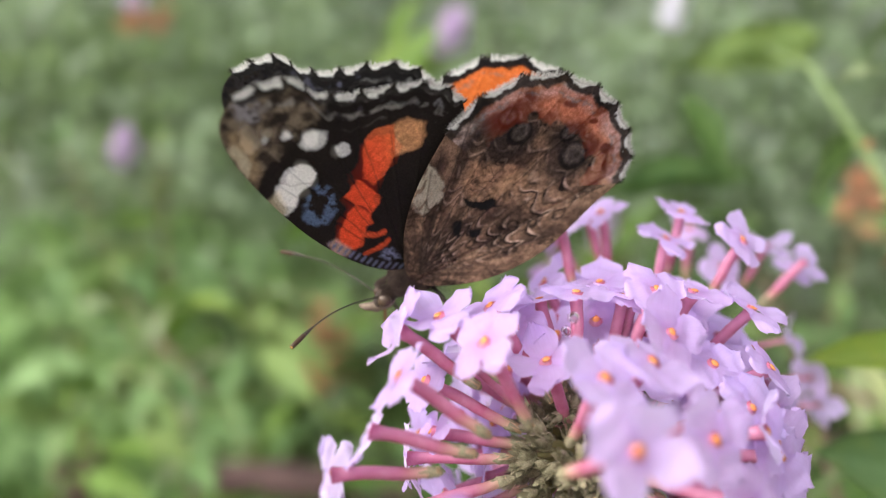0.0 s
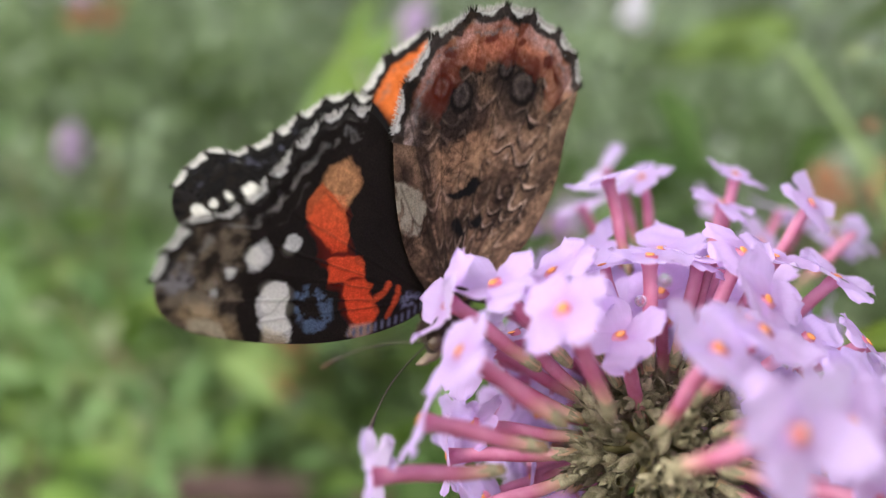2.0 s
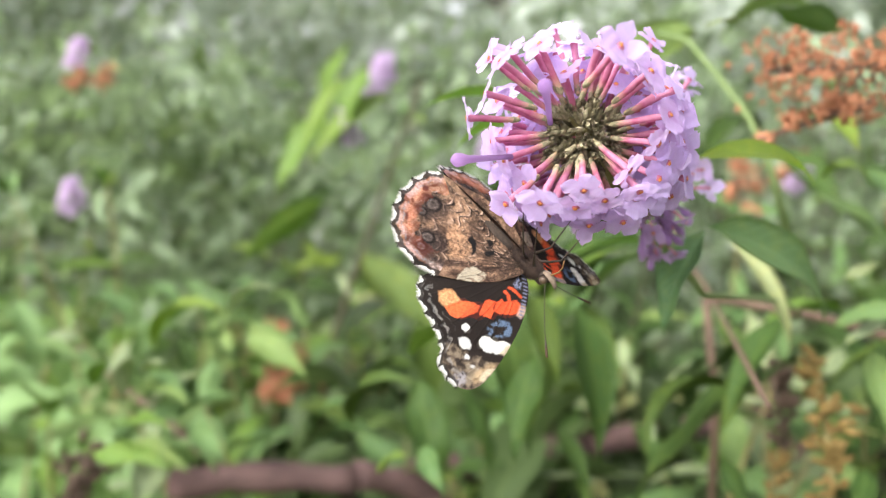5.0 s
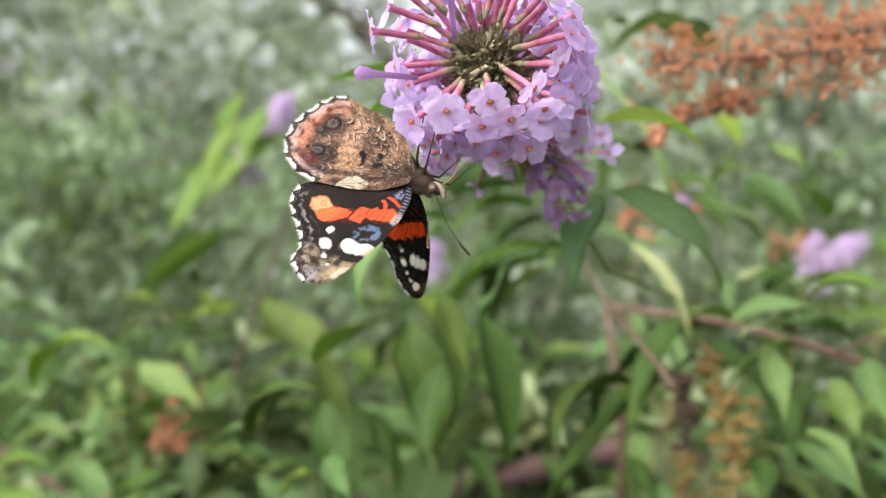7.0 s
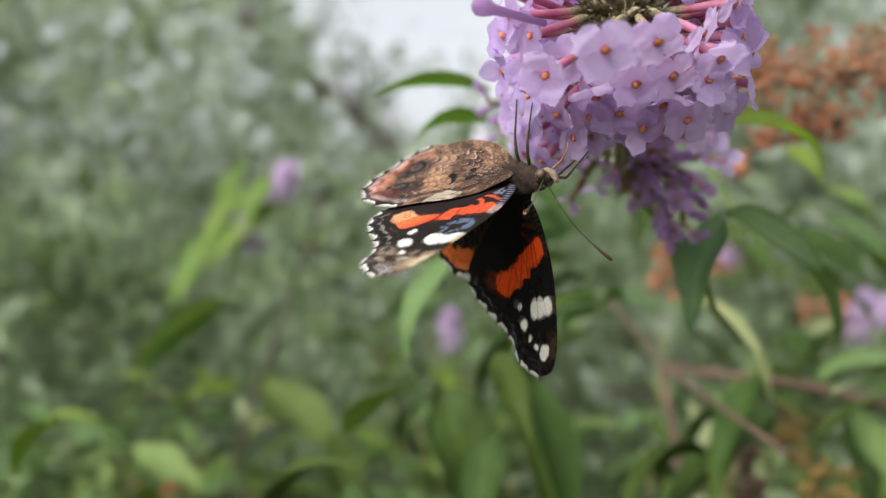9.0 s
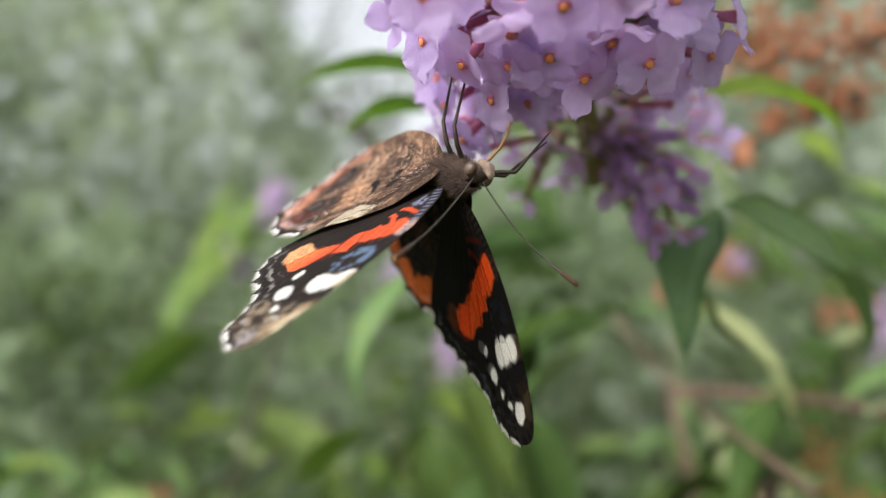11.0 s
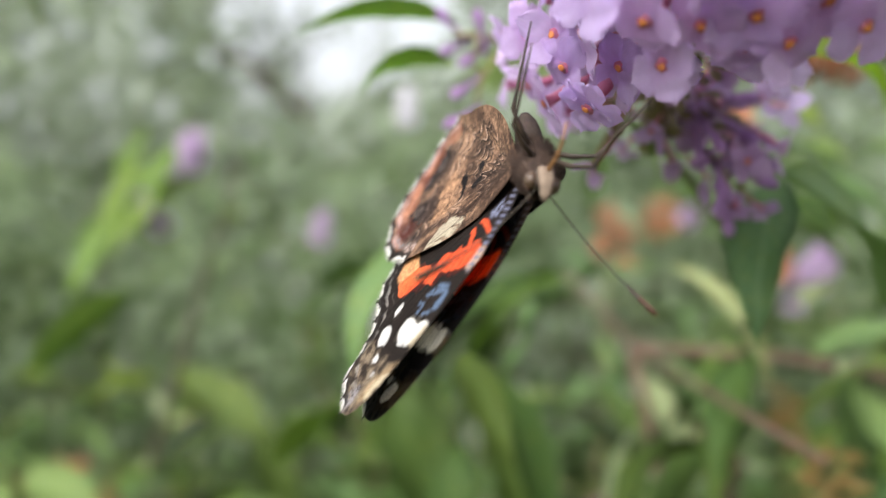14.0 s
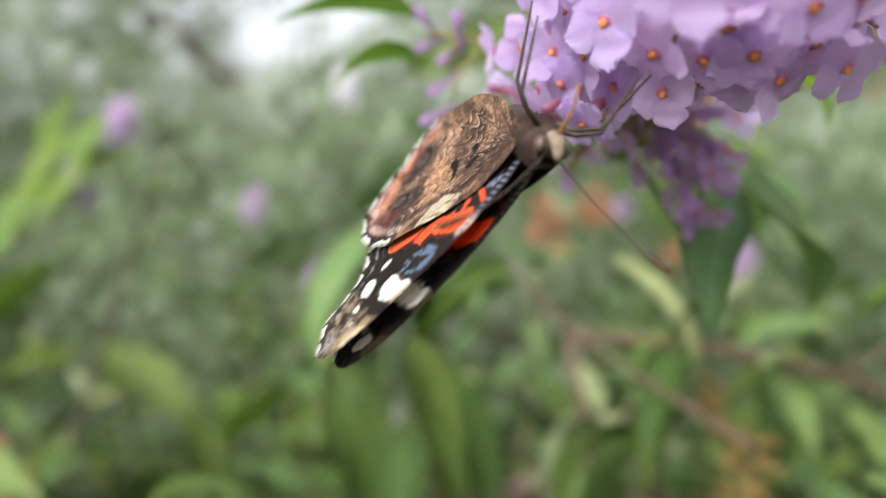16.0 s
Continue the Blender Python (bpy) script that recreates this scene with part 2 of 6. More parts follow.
def wing_material():
    """Scales: the pattern from the wing's colour layer, broken by fine scale grain."""
    m, n, l, b = material("wing_scales", 0.75, 0.12)
    at = n.new("ShaderNodeVertexColor")
    at.layer_name = "pattern"
    grain = noise_node(n, l, 5200, 2)
    r = ramp(n, ((0.25, (0.60, 0.60, 0.60)), (0.75, (1.28, 1.28, 1.28))))
    l.new(grain.outputs[0], r.inputs[0])
    col = mixrgb(n, l, at.outputs[0], r.outputs[0], 1.0, "MULTIPLY")
    l.new(col, b.inputs["Base Color"])
    add_bump(n, l, b, grain.outputs[0], 0.35, 0.00012)
    far = n.new("ShaderNodeVertexColor")
    far.layer_name = "other_side"
    passed = mixrgb(n, l, at.outputs[0], far.outputs[0], 0.8)
    glow = n.new("ShaderNodeGamma")
    glow.inputs["Gamma"].default_value = 0.95
    l.new(passed, glow.inputs["Color"])
    translucent_over(m, n, l, b, glow.outputs[0], 0.46)
    return m


M_WING = wing_material()


def antenna_material():
    m, n, l, b = material("ringed_antenna", 0.6, 0.3)
    uv = n.new("ShaderNodeUVMap")
    uv.uv_map = "UVMap"
    sep = n.new("ShaderNodeSeparateXYZ")
    l.new(uv.outputs[0], sep.inputs[0])
    k = n.new("ShaderNodeMath")
    k.operation = "MULTIPLY"
    k.inputs[1].default_value = 44.0
    l.new(sep.outputs[0], k.inputs[0])
    fr = n.new("ShaderNodeMath")
    fr.operation = "FRACT"
    l.new(k.outputs[0], fr.inputs[0])
    rings = ramp(n, ((0.0, (0.13, 0.105, 0.07)), (0.16, (0.13, 0.105, 0.07)), (0.30, (0.02, 0.015, 0.012)), (1.0, (0.02, 0.015, 0.012))))
    l.new(fr.outputs[0], rings.inputs[0])
    ends = ramp(n, ((0.0, (0, 0, 0)), (0.82, (0, 0, 0)), (0.84, (1, 1, 1)), (1.0, (1, 1, 1))))
    l.new(sep.outputs[0], ends.inputs[0])
    club = ramp(n, ((0.0, (0.02, 0.014, 0.01)), (0.972, (0.05, 0.025, 0.012)), (0.982, (0.75, 0.42, 0.12)), (1.0, (0.8, 0.5, 0.2))))
    l.new(sep.outputs[0], club.inputs[0])
    col = mixrgb(n, l, rings.outputs[0], club.outputs[0], ends.outputs[0])
    l.new(col, b.inputs["Base Color"])
    return m


M_ANTENNA = antenna_material()


# ---- building helpers ----
def from_arrays(name, verts, faces, uvs=None, mat=None, smooth=True):
    """A mesh from computed arrays; faces all have the same number of corners."""
    me = bpy.data.meshes.new(name)
    verts = np.asarray(verts, np.float32)
    faces = np.asarray(faces, np.int32)
    k = faces.shape[1]
    me.vertices.add(len(verts))
    me.vertices.foreach_set("co", verts.ravel())
    me.loops.add(faces.size)
    me.loops.foreach_set("vertex_index", faces.ravel())
    me.polygons.add(len(faces))
    me.polygons.foreach_set("loop_start", np.arange(0, faces.size, k, dtype=np.int32))
    me.polygons.foreach_set("loop_total", np.full(len(faces), k, np.int32))
    me.polygons.foreach_set("use_smooth", np.full(len(faces), smooth))
    if uvs is not None:
        me.uv_layers.new(name="UVMap").data.foreach_set("uv", np.asarray(uvs, np.float32)[faces.ravel()].ravel())
    me.update(calc_edges=True)
    me.validate()
    if mat:
        me.materials.append(mat)
    return me


def grid_faces(nu, nv, start=0, wrap=False):
    out = []
    for i in range(nu - 1):
        for j in range(nv if wrap else nv - 1):
            k = (j + 1) % nv
            out.append((start + i * nv + j, start + (i + 1) * nv + j, start + (i + 1) * nv + k, start + i * nv + k))
    return out


def under(name, mesh, parent, m=None, label=""):
    ob = new(name, mesh)
    ob.parent = parent
    if m is not None:
        ob.matrix_basis = m
    return tagged(ob, label)


def tube_arrays(points, radii, sides=8, start=0):
    """A tube along points, its rings turned without twisting."""
    pts = [Vector(p) for p in points]
    verts, uvs = [], []
    ref = Vector((0.31, 0.52, 0.79))
    for i, p in enumerate(pts):
        d = (pts[min(i + 1, len(pts) - 1)] - pts[max(i - 1, 0)]).normalized()
        a = (ref - ref.dot(d) * d).normalized()
        b = d.cross(a)
        ref = a
        for j in range(sides):
            w = 2 * math.pi * j / sides
            verts.append(p + (a * math.cos(w) + b * math.sin(w)) * radii[i])
            uvs.append((i / (len(pts) - 1), j / sides))
    faces = grid_faces(len(pts), sides, start, True)
    return [tuple(v) for v in verts], faces, uvs


def tube_mesh(name, points, radii, mat, sides=8):
    r = list(radii)
    pts = [Vector(p) for p in points]
    pts = [pts[0]] + pts + [pts[-1]]
    r = [r[0] * 0.05] + r + [r[-1] * 0.05]
    v, f, uv = tube_arrays(pts, r, sides)
    return from_arrays(name, v, f, uv, mat)


def bend(a, b, sag=(0, 0, 0), n=10):
    """Points from a to b along a gentle bow."""
    a, b, s = Vector(a), Vector(b), Vector(sag)
    return [a.lerp(b, i / n) + s * (4 * (i / n) * (1 - i / n)) for i in range(n + 1)]


def leaf_grid(width=0.26, droop=0.5, fold=0.35, curl=0.0, wave=0.0, seed=0, nu=18, nv=7, pointed=1.5):
    """A lance-shaped blade of length 1 along +Y, bending down; verts, uvs and the place of its tip."""
    rnd = random.Random(seed)
    ph = rnd.uniform(0, 6.28)
    verts, uvs = [], []
    y, z, ang = 0.0, 0.0, droop * 0.35
    for i in range(nu):
        u = i / (nu - 1)
        if i:
            ang -= droop * 1.6 / (nu - 1) * (0.6 + 0.8 * u)
            y += math.cos(ang) / (nu - 1)
            z += math.sin(ang) / (nu - 1)
        w = width * (math.sin(math.pi * min(1, u ** 0.78)) ** (0.85 * pointed) * (1 - 0.25 * u) + 0.02 * (1 - u))
        w *= 1 + 0.035 * math.sin(u * 70 + ph)
        for j in range(nv):
            v = j / (nv - 1) * 2 - 1
            lift = abs(v) * w * 0.5 * fold - curl * v * v * w
            rip = wave * math.sin(u * 14 + ph + (1.5 if v > 0 else 0)) * abs(v) * width * 0.5
            x = v * w * 0.5 * math.cos(fold * 0.6)
            nz = lift + rip
            verts.append((x, y - math.sin(ang) * nz, z + math.cos(ang) * nz))
            uvs.append((u, (v + 1) / 2))
    return verts, uvs, (0.0, y, z)


def leaf_mesh(name, mat, thick=0.006, **kw):
    nu, nv = kw.get("nu", 18), kw.get("nv", 7)
    v, uv, tip = leaf_grid(**kw)
    n = len(v)
    low = [(x, y, z - thick) for x, y, z in v]
    top = grid_faces(nu, nv)
    bot = [tuple(k + n for k in f[::-1]) for f in top]
    rim = [i * nv for i in range(nu)]
    rim2 = [i * nv + nv - 1 for i in range(nu)]
    side = []
    for r, s in ((rim, 1), (rim2, -1)):
        for a, b in zip(r, r[1:]):
            q = (a, a + n, b + n, b)
            side.append(q if s < 0 else q[::-1])
    me = from_arrays(name, v + low, top + bot + side, uv + uv, mat)
    me["reach"] = math.hypot(tip[1], tip[2])
    me["pitch"] = math.atan2(tip[2], tip[1])
    return me


def aim(me, base, tip, roll=0.0, up=(0, 0, 1)):
    """The pose that lays a blade's foot at base and its point at tip."""
    base, tip = Vector(base), Vector(tip)
    d = tip - base
    y = d.normalized()
    x = y.cross(Vector(up))
    if x.length < 1e-4:
        x = Vector((1, 0, 0))
    x.normalize()
    z = x.cross(y)
    rot = Matrix((x, y, z)).transposed().to_4x4()
    s = d.length / me["reach"]
    return Matrix.Translation(base) @ rot @ Matrix.Rotation(radians(roll), 4, "Y") @ Matrix.Rotation(-me["pitch"], 4, "X") @ Matrix.Scale(s, 4)


LEAF_KINDS = (dict(width=0.33, droop=0.35, fold=0.35), dict(width=0.30, droop=0.8, fold=0.5, wave=0.12), dict(width=0.37, droop=0.55, fold=0.2, wave=0.2),
              dict(width=0.28, droop=1.1, fold=0.6), dict(width=0.40, droop=0.25, fold=0.3, wave=0.1), dict(width=0.31, droop=0.6, fold=0.15, curl=0.25, wave=0.15))


def leaf_set(mat, tag):
    return [leaf_mesh(f"blade_{tag}", mat, seed=i, **k) for i, k in enumerate(LEAF_KINDS)]


BLADES, BLADES_BLUE, BLADES_LIME, BLADES_PALE = leaf_set(M_LEAF, "green"), leaf_set(M_LEAF_BLUE, "blue"), leaf_set(M_LEAF_LIME, "lime"), leaf_set(M_LEAF_PALE, "pale")


# ---- ground and far surroundings ----
def make_ground():
    n = 60
    verts, faces = [], []
    for i in range(n):
        for j in range(n):
            a, b = (i / (n - 1) * 2 - 1), (j / (n - 1) * 2 - 1)
            x, y = 400 * a * abs(a) ** 1.5, 400 * b * abs(b) ** 1.5
            near = 1.0 if math.hypot(x, y) < 30 else 0.0
            verts.append((x, y, near * 0.05 * noise.noise((x * 0.9, y * 0.9, 0.0))))
    tagged(new("ground", from_arrays("ground", verts, grid_faces(n, n)[::-1], None, M_SOIL)), "dark soil and leaf litter under the shrubs", "ground", kind="structure")


make_ground()


def leaf_cloud(name, places, sizes, dirs, mat, label, category, seed=1, width=0.42):
    """Many small blades as one mass of foliage."""
    rnd = np.random.RandomState(seed)
    nu, nv = (5, 3) if len(places) < 8000 else (4, 3)
    tv, tuv, _ = leaf_grid(width=width, droop=0.6, fold=0.5, seed=seed, nu=nu, nv=nv)
    tv, tuv, tf = np.array(tv), np.array(tuv), np.array(grid_faces(nu, nv))
    k = len(places)
    y = np.asarray(dirs, float)
    y /= np.linalg.norm(y, axis=1)[:, None]
    up = np.array([0, 0, 1.0]) + rnd.randn(k, 3) * 0.55
    x = np.cross(y, up)
    x /= np.linalg.norm(x, axis=1)[:, None] + 1e-9
    z = np.cross(x, y)
    R = np.stack([x, y, z], 2)
    V = np.einsum("kij,vj->kvi", R, tv) * np.asarray(sizes)[:, None, None] + np.asarray(places)[:, None, :]
    Fc = (tf[None] + (np.arange(k) * len(tv))[:, None, None]).reshape(-1, 4)
    me = from_arrays(name, V.reshape(-1, 3), Fc, np.tile(tuv, (k, 1)), mat)
    return tagged(new(name, me), label, category, kind="stuff")


def shrub_mass(name, centres, count, spread, size, mat, label, seed, floor=0.05, top=None, category="foliage"):
    rnd = np.random.RandomState(seed)
    c = np.asarray(centres)[rnd.randint(len(centres), size=count)]
    p = c + rnd.randn(count, 3) * np.asarray(spread)
    p[:, 2] = np.maximum(p[:, 2], floor + rnd.rand(count) * 0.2)
    keep = np.ones(count, bool) if top is None else p[:, 2] < top(p[:, 0], p[:, 1]) + rnd.randn(count) * 0.05
    p = p[keep]
    k = len(p)
    d = np.stack([rnd.randn(k), rnd.randn(k) - 0.3, -0.35 + 0.5 * rnd.randn(k)], 1)
    s = size * (0.6 + 0.8 * rnd.rand(k))
    return leaf_cloud(name, p, s, d, mat, label, category, seed)


def skyline(x, y):
    """Height of the far foliage seen from the flower: a ragged gap lets the sky through."""
    az = np.degrees(np.arctan2(x, y + 0.1))
    el = 20.6 + 1.2 * np.sin(az * 0.35) + 1.3 * np.sin(az * 1.3 + 1) + 0.8 * np.sin(az * 3.1)
    gap = 1 / (1 + np.exp(-(az + 9.5) * 0.9)) / (1 + np.exp((az - 8.5) * 1.0))
    dip = gap * (13.0 + 1.6 * np.sin(az * 1.7 + 0.6) + 1.0 * np.sin(az * 4.3))
    return 1.2 + np.hypot(x, y) * np.tan(np.radians(el - dip))


rs = np.random.RandomState(5)
mid = [(x, y, z) for x, y, z in zip(rs.uniform(-1.5, 1.5, 160), rs.uniform(0.95, 1.9, 160), rs.uniform(0.35, 1.32, 160))]
shrub_mass("shrub_foliage", mid, 19000, (0.13, 0.13, 0.10), 0.048, M_LEAF_MID_HAZED, "dense mid-green butterfly-bush foliage filling the thicket", 11, top=lambda x, y: 1.2 + np.hypot(x, y) * (0.10 + 0.055 * np.sin(x * 5.1 + 1) + 0.04 * np.sin(x * 13 + y * 3) + 0.03 * np.sin(x * 29)))
low = [(x, y, z) for x, y, z in zip(rs.uniform(-0.22, 0.9, 90), rs.uniform(0.5, 1.1, 90), rs.uniform(0.4, 0.88, 90))]
shrub_mass("undergrowth", low, 1700, (0.09, 0.09, 0.08), 0.105, M_LEAF_SHADED, "low tangled leaves beneath the flowering stems", 12, top=lambda x, y: 0.93 + 0 * x)
left = [(x, y, z) for x, y, z in zip(rs.uniform(-1.0, -0.28, 60), rs.uniform(0.5, 1.1, 60), rs.uniform(0.5, 0.9, 60))]
shrub_mass("undergrowth", left, 1500, (0.08, 0.09, 0.07), 0.08, M_LEAF_YOUNG, "bright young leaves low in the thicket", 17, top=lambda x, y: 0.95 + 0 * x)
# dark leaves added behind the hanging ones, standing in for deep shade
deep = [(x, y, z) for x, y, z in zip(rs.uniform(-0.20, 0.34, 60), rs.uniform(0.46, 0.72, 60), rs.uniform(0.45, 0.93, 60))]
shrub_mass("undergrowth", deep, 1500, (0.05, 0.06, 0.06), 0.10, M_LEAF_SHADED, "dark leaves beneath the flowering stems, shade put into their colour", 16, top=lambda x, y: 0.97 + 0.04 * np.sin(x * 17))
far = [(x, y, z) for x, y, z in zip(rs.uniform(-5.5, 5.5, 260), rs.uniform(2.6, 5.5, 260), rs.uniform(0.3, 3.6, 260))]
shrub_mass("hedge_foliage", far, 34000, (0.3, 0.3, 0.25), 0.15, M_LEAF_HAZED, "pale green hedge foliage behind the thicket, haze in its colour, blurred by distance", 13, top=skyline)
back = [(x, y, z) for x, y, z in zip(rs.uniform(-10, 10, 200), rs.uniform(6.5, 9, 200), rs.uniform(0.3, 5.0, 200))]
shrub_mass("hedge_foliage", back, 7000, (0.5, 0.4, 0.4), 0.38, M_LEAF_HAZED, "tall pale green hedge far behind the thicket, haze in its colour", 15, top=skyline)
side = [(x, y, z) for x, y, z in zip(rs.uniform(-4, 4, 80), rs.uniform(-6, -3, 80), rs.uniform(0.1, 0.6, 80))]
shrub_mass("hedge_foliage", side, 3500, (0.3, 0.3, 0.25), 0.14, M_LEAF_HAZED, "green hedge foliage closing the clearing", 14)


def make_tree(x, y, h, seed):
    """A broad-leaved tree: tapered trunk, limbs and a loose crown."""
    rnd = random.Random(seed)
    tree = tagged(new("tree"), "distant broad-leaved tree with an open crown against white sky", "tree", "distant trees")
    tree.location = (x, y, 0)
    under("trunk", tube_mesh("trunk", bend((0, 0, -0.1), (rnd.uniform(-.4, .4), 0, h * 0.7), (0.15, 0, 0)), [0.03 * h * (1 - 0.08 * i) for i in range(11)], M_TRUNK, 10), tree)
    pl, dr, sz = [], [], []
    for i in range(9):
        a, z0 = i * 2.4, h * rnd.uniform(0.3, 0.62)
        end = Vector((math.cos(a) * h * 0.28, math.sin(a) * h * 0.28, z0 + h * rnd.uniform(0.12, 0.34)))
        under("limb", tube_mesh("limb", bend((0, 0, z0), end, (0, 0, 0.1 * h * 0.2), 6), [0.008 * h * (1 - 0.12 * k) for k in range(7)], M_TRUNK, 6), tree)
        for k in range(230):
            p = end * rnd.uniform(0.55, 1.1) + Vector([rnd.gauss(0, h * 0.075) for _ in range(3)])
            pl.append(p)
            dr.append((rnd.gauss(0, 1), rnd.gauss(0, 1), -0.4 + rnd.gauss(0, 0.5)))
            sz.append(0.02 * h * rnd.uniform(0.7, 1.4))
    crown = leaf_cloud("crown", pl, sz, dr, M_LEAF_HAZED, "", "", seed)
    crown.parent = tree


for i, (x, y, h) in enumerate(((-9.5, 15, 5.4), (-5.6, 17, 5.6), (4.5, 15, 6.8), (9.5, 18, 7.5), (-14, 20, 6.2), (1.2, 26, 5.2), (14, 16, 7.5))):
    make_tree(x, y, h, 40 + i)


def make_leaning_tree():
    """A dark leaning stem before the bright gap, with thin twigs and sparse leaves."""
    rnd = random.Random(91)
    tree = tagged(new("tree"), "dark leaning tree with sparse leaves before the white sky", "tree", "distant trees")
    line = [Vector(p) for p in ((0.75, 5.5, -0.1), (0.55, 5.45, 0.8), (0.1, 5.4, 1.5), (-0.55, 5.3, 2.1), (-1.05, 5.2, 2.52), (-1.6, 5.1, 3.1), (-2.0, 5.0, 3.7))]
    under("trunk", tube_mesh("trunk", line, [0.10, 0.09, 0.075, 0.062, 0.055, 0.045, 0.03], M_TRUNK, 10), tree)
    pl, dr, sz = [], [], []
    for k in range(26):
        u = rnd.uniform(1.6, 5.9)
        i = int(u)
        p = line[i].lerp(line[i + 1], u - i)
        d = Vector((rnd.gauss(0.25, 0.6), rnd.gauss(0, 0.35), rnd.uniform(0.1, 1.0))).normalized()
        q = p + d * rnd.uniform(0.45, 1.25)
        under("limb", tube_mesh("limb", bend(p, q, (0, 0, -0.06), 5), [0.016 - 0.0022 * j for j in range(6)], M_TRUNK, 6), tree)
        for j in range(34):
            w = rnd.uniform(0.25, 1.12)
            pl.append(p.lerp(q, w) + Vector([rnd.gauss(0, 0.07) for _ in range(3)]))
            dr.append((rnd.gauss(0, 1), rnd.gauss(0, 1), -0.5 + rnd.gauss(0, 0.5)))
            sz.append(rnd.uniform(0.07, 0.14))
    crown = leaf_cloud("crown", pl, sz, dr, M_LEAF_HAZED, "", "", 92)
    crown.parent = tree


make_leaning_tree()


# ---- flowering shrub: single shoots and leaves behind the flower ----
def blade_at(name, me, base, tip, roll=0, label="", category="leaf", group="leaves of the shrub", parent=None):
    ob = new(name, me)
    ob.matrix_basis = aim(me, base, tip, roll)
    if parent is not None:
        ob.parent = parent
        return ob
    return tagged(ob, label, category, group)


def make_shoot(foot, top, pairs, size, blades, seed, label, twig=None, sag=(0, 0, 0), droop=0.25):
    """A leafy stem: opposite pairs of blades, each pair turned against the last."""
    rnd = random.Random(seed)
    shoot = tagged(new("leafy_shoot"), label, "shoot", "leafy shoots")
    pts = bend(foot, top, sag, 10)
    under("stem", tube_mesh("stem", pts, [0.0028 * (1 - 0.07 * i) for i in range(11)], twig or M_STEM, 7), shoot)
    turn = rnd.uniform(0, 3)
    for i in range(pairs):
        u = 0.18 + 0.82 * i / max(1, pairs - 1)
        k = min(9, int(u * 10))
        p = pts[k].lerp(pts[k + 1], u * 10 - k) if k < 10 else pts[10]
        d = (pts[min(k + 1, 10)] - pts[k]).normalized()
        a = d.orthogonal().normalized()
        for s in (0, 1):
            out = Matrix.Rotation(turn + s * math.pi + rnd.uniform(-.25, .25), 3, d) @ a
            ln = size * (1.05 - 0.5 * u) * rnd.uniform(0.8, 1.2)
            tip = p + (out * 0.9 + d * rnd.uniform(0.15, 0.6) + Vector((0, 0, -droop * rnd.uniform(0.4, 1.6)))).normalized() * ln
            blade_at("leaf", rnd.choice(blades), p, tip, rnd.uniform(-35, 35), parent=shoot)
        turn += math.pi / 2 + rnd.uniform(-.3, .3)
    return shoot


rnd = random.Random(77)
for i in range(34):
    x, y = rnd.uniform(-0.75, 0.75), rnd.uniform(0.42, 1.0)
    x *= 0.55 + 0.55 * y
    ztop = rnd.uniform(0.86, 1.12) + 0.12 * (y - 0.5)
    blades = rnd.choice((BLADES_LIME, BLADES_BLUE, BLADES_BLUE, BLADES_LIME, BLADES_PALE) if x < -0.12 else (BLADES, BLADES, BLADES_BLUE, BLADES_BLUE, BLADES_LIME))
    make_shoot((x + rnd.uniform(-.1, .1), y + rnd.uniform(-.05, .1), ztop - rnd.uniform(0.28, 0.4)), (x, y, ztop), rnd.choice((4, 5, 6)), rnd.uniform(0.085, 0.13), blades, 100 + i,
               "upright butterfly-bush shoot with opposite grey-green lance-shaped leaves", M_DARKTWIG if i % 3 == 0 else M_STEM, (rnd.uniform(-.03, .03), 0, 0))
for i, (x0, x1, y0, y1, z0, z1) in enumerate([(-0.5, -0.2, 0.38, 0.75, 0.93, 1.02)] * 15 + [(0.14, 0.36, 0.27, 0.5, 0.98, 1.09)] * 7 + [(-0.1, 0.12, 0.5, 0.7, 0.98, 1.08)] * 5 + [(-0.14, 0.12, 0.40, 0.47, 0.90, 0.95)] * 6):
    x, y, ztop = rnd.uniform(x0, x1), rnd.uniform(y0, y1), rnd.uniform(z0, z1)
    make_shoot((x + rnd.uniform(-.06, .06), y + 0.05, ztop - 0.22), (x, y, ztop), 5, rnd.uniform(0.08, 0.115), (BLADES_BLUE, BLADES_PALE, BLADES_LIME, BLADES, BLADES_BLUE)[i % 5], 300 + i,
               "leafy butterfly-bush shoot tip with paired grey-green leaves", M_STEM, (rnd.uniform(-.02, .02), 0, 0), 0.15)
for i in range(10):
    x, y = rnd.uniform(-0.95, 0.95), rnd.uniform(0.8, 1.35)
    ztop = rnd.uniform(1.12, 1.34)
    make_shoot((x + rnd.uniform(-.15, .15), y + 0.1, ztop - 0.45), (x, y, ztop), 6, rnd.uniform(0.06, 0.085), rnd.choice((BLADES, BLADES_BLUE, BLADES_LIME)), 200 + i,
               "tall butterfly-bush shoot with drooping mid-green leaves in the thicket", M_DARKTWIG, (0, 0, 0.02))


# ---- the flower panicle ----
TIP = Vector((0.0085, 0.003, 1.2225))
BACK = Vector((0.22, 0.92, -0.31)).normalized()
SIDE = BACK.cross(Vector((0, 0, 1))).normalized()
RISE = SIDE.cross(BACK).normalized()


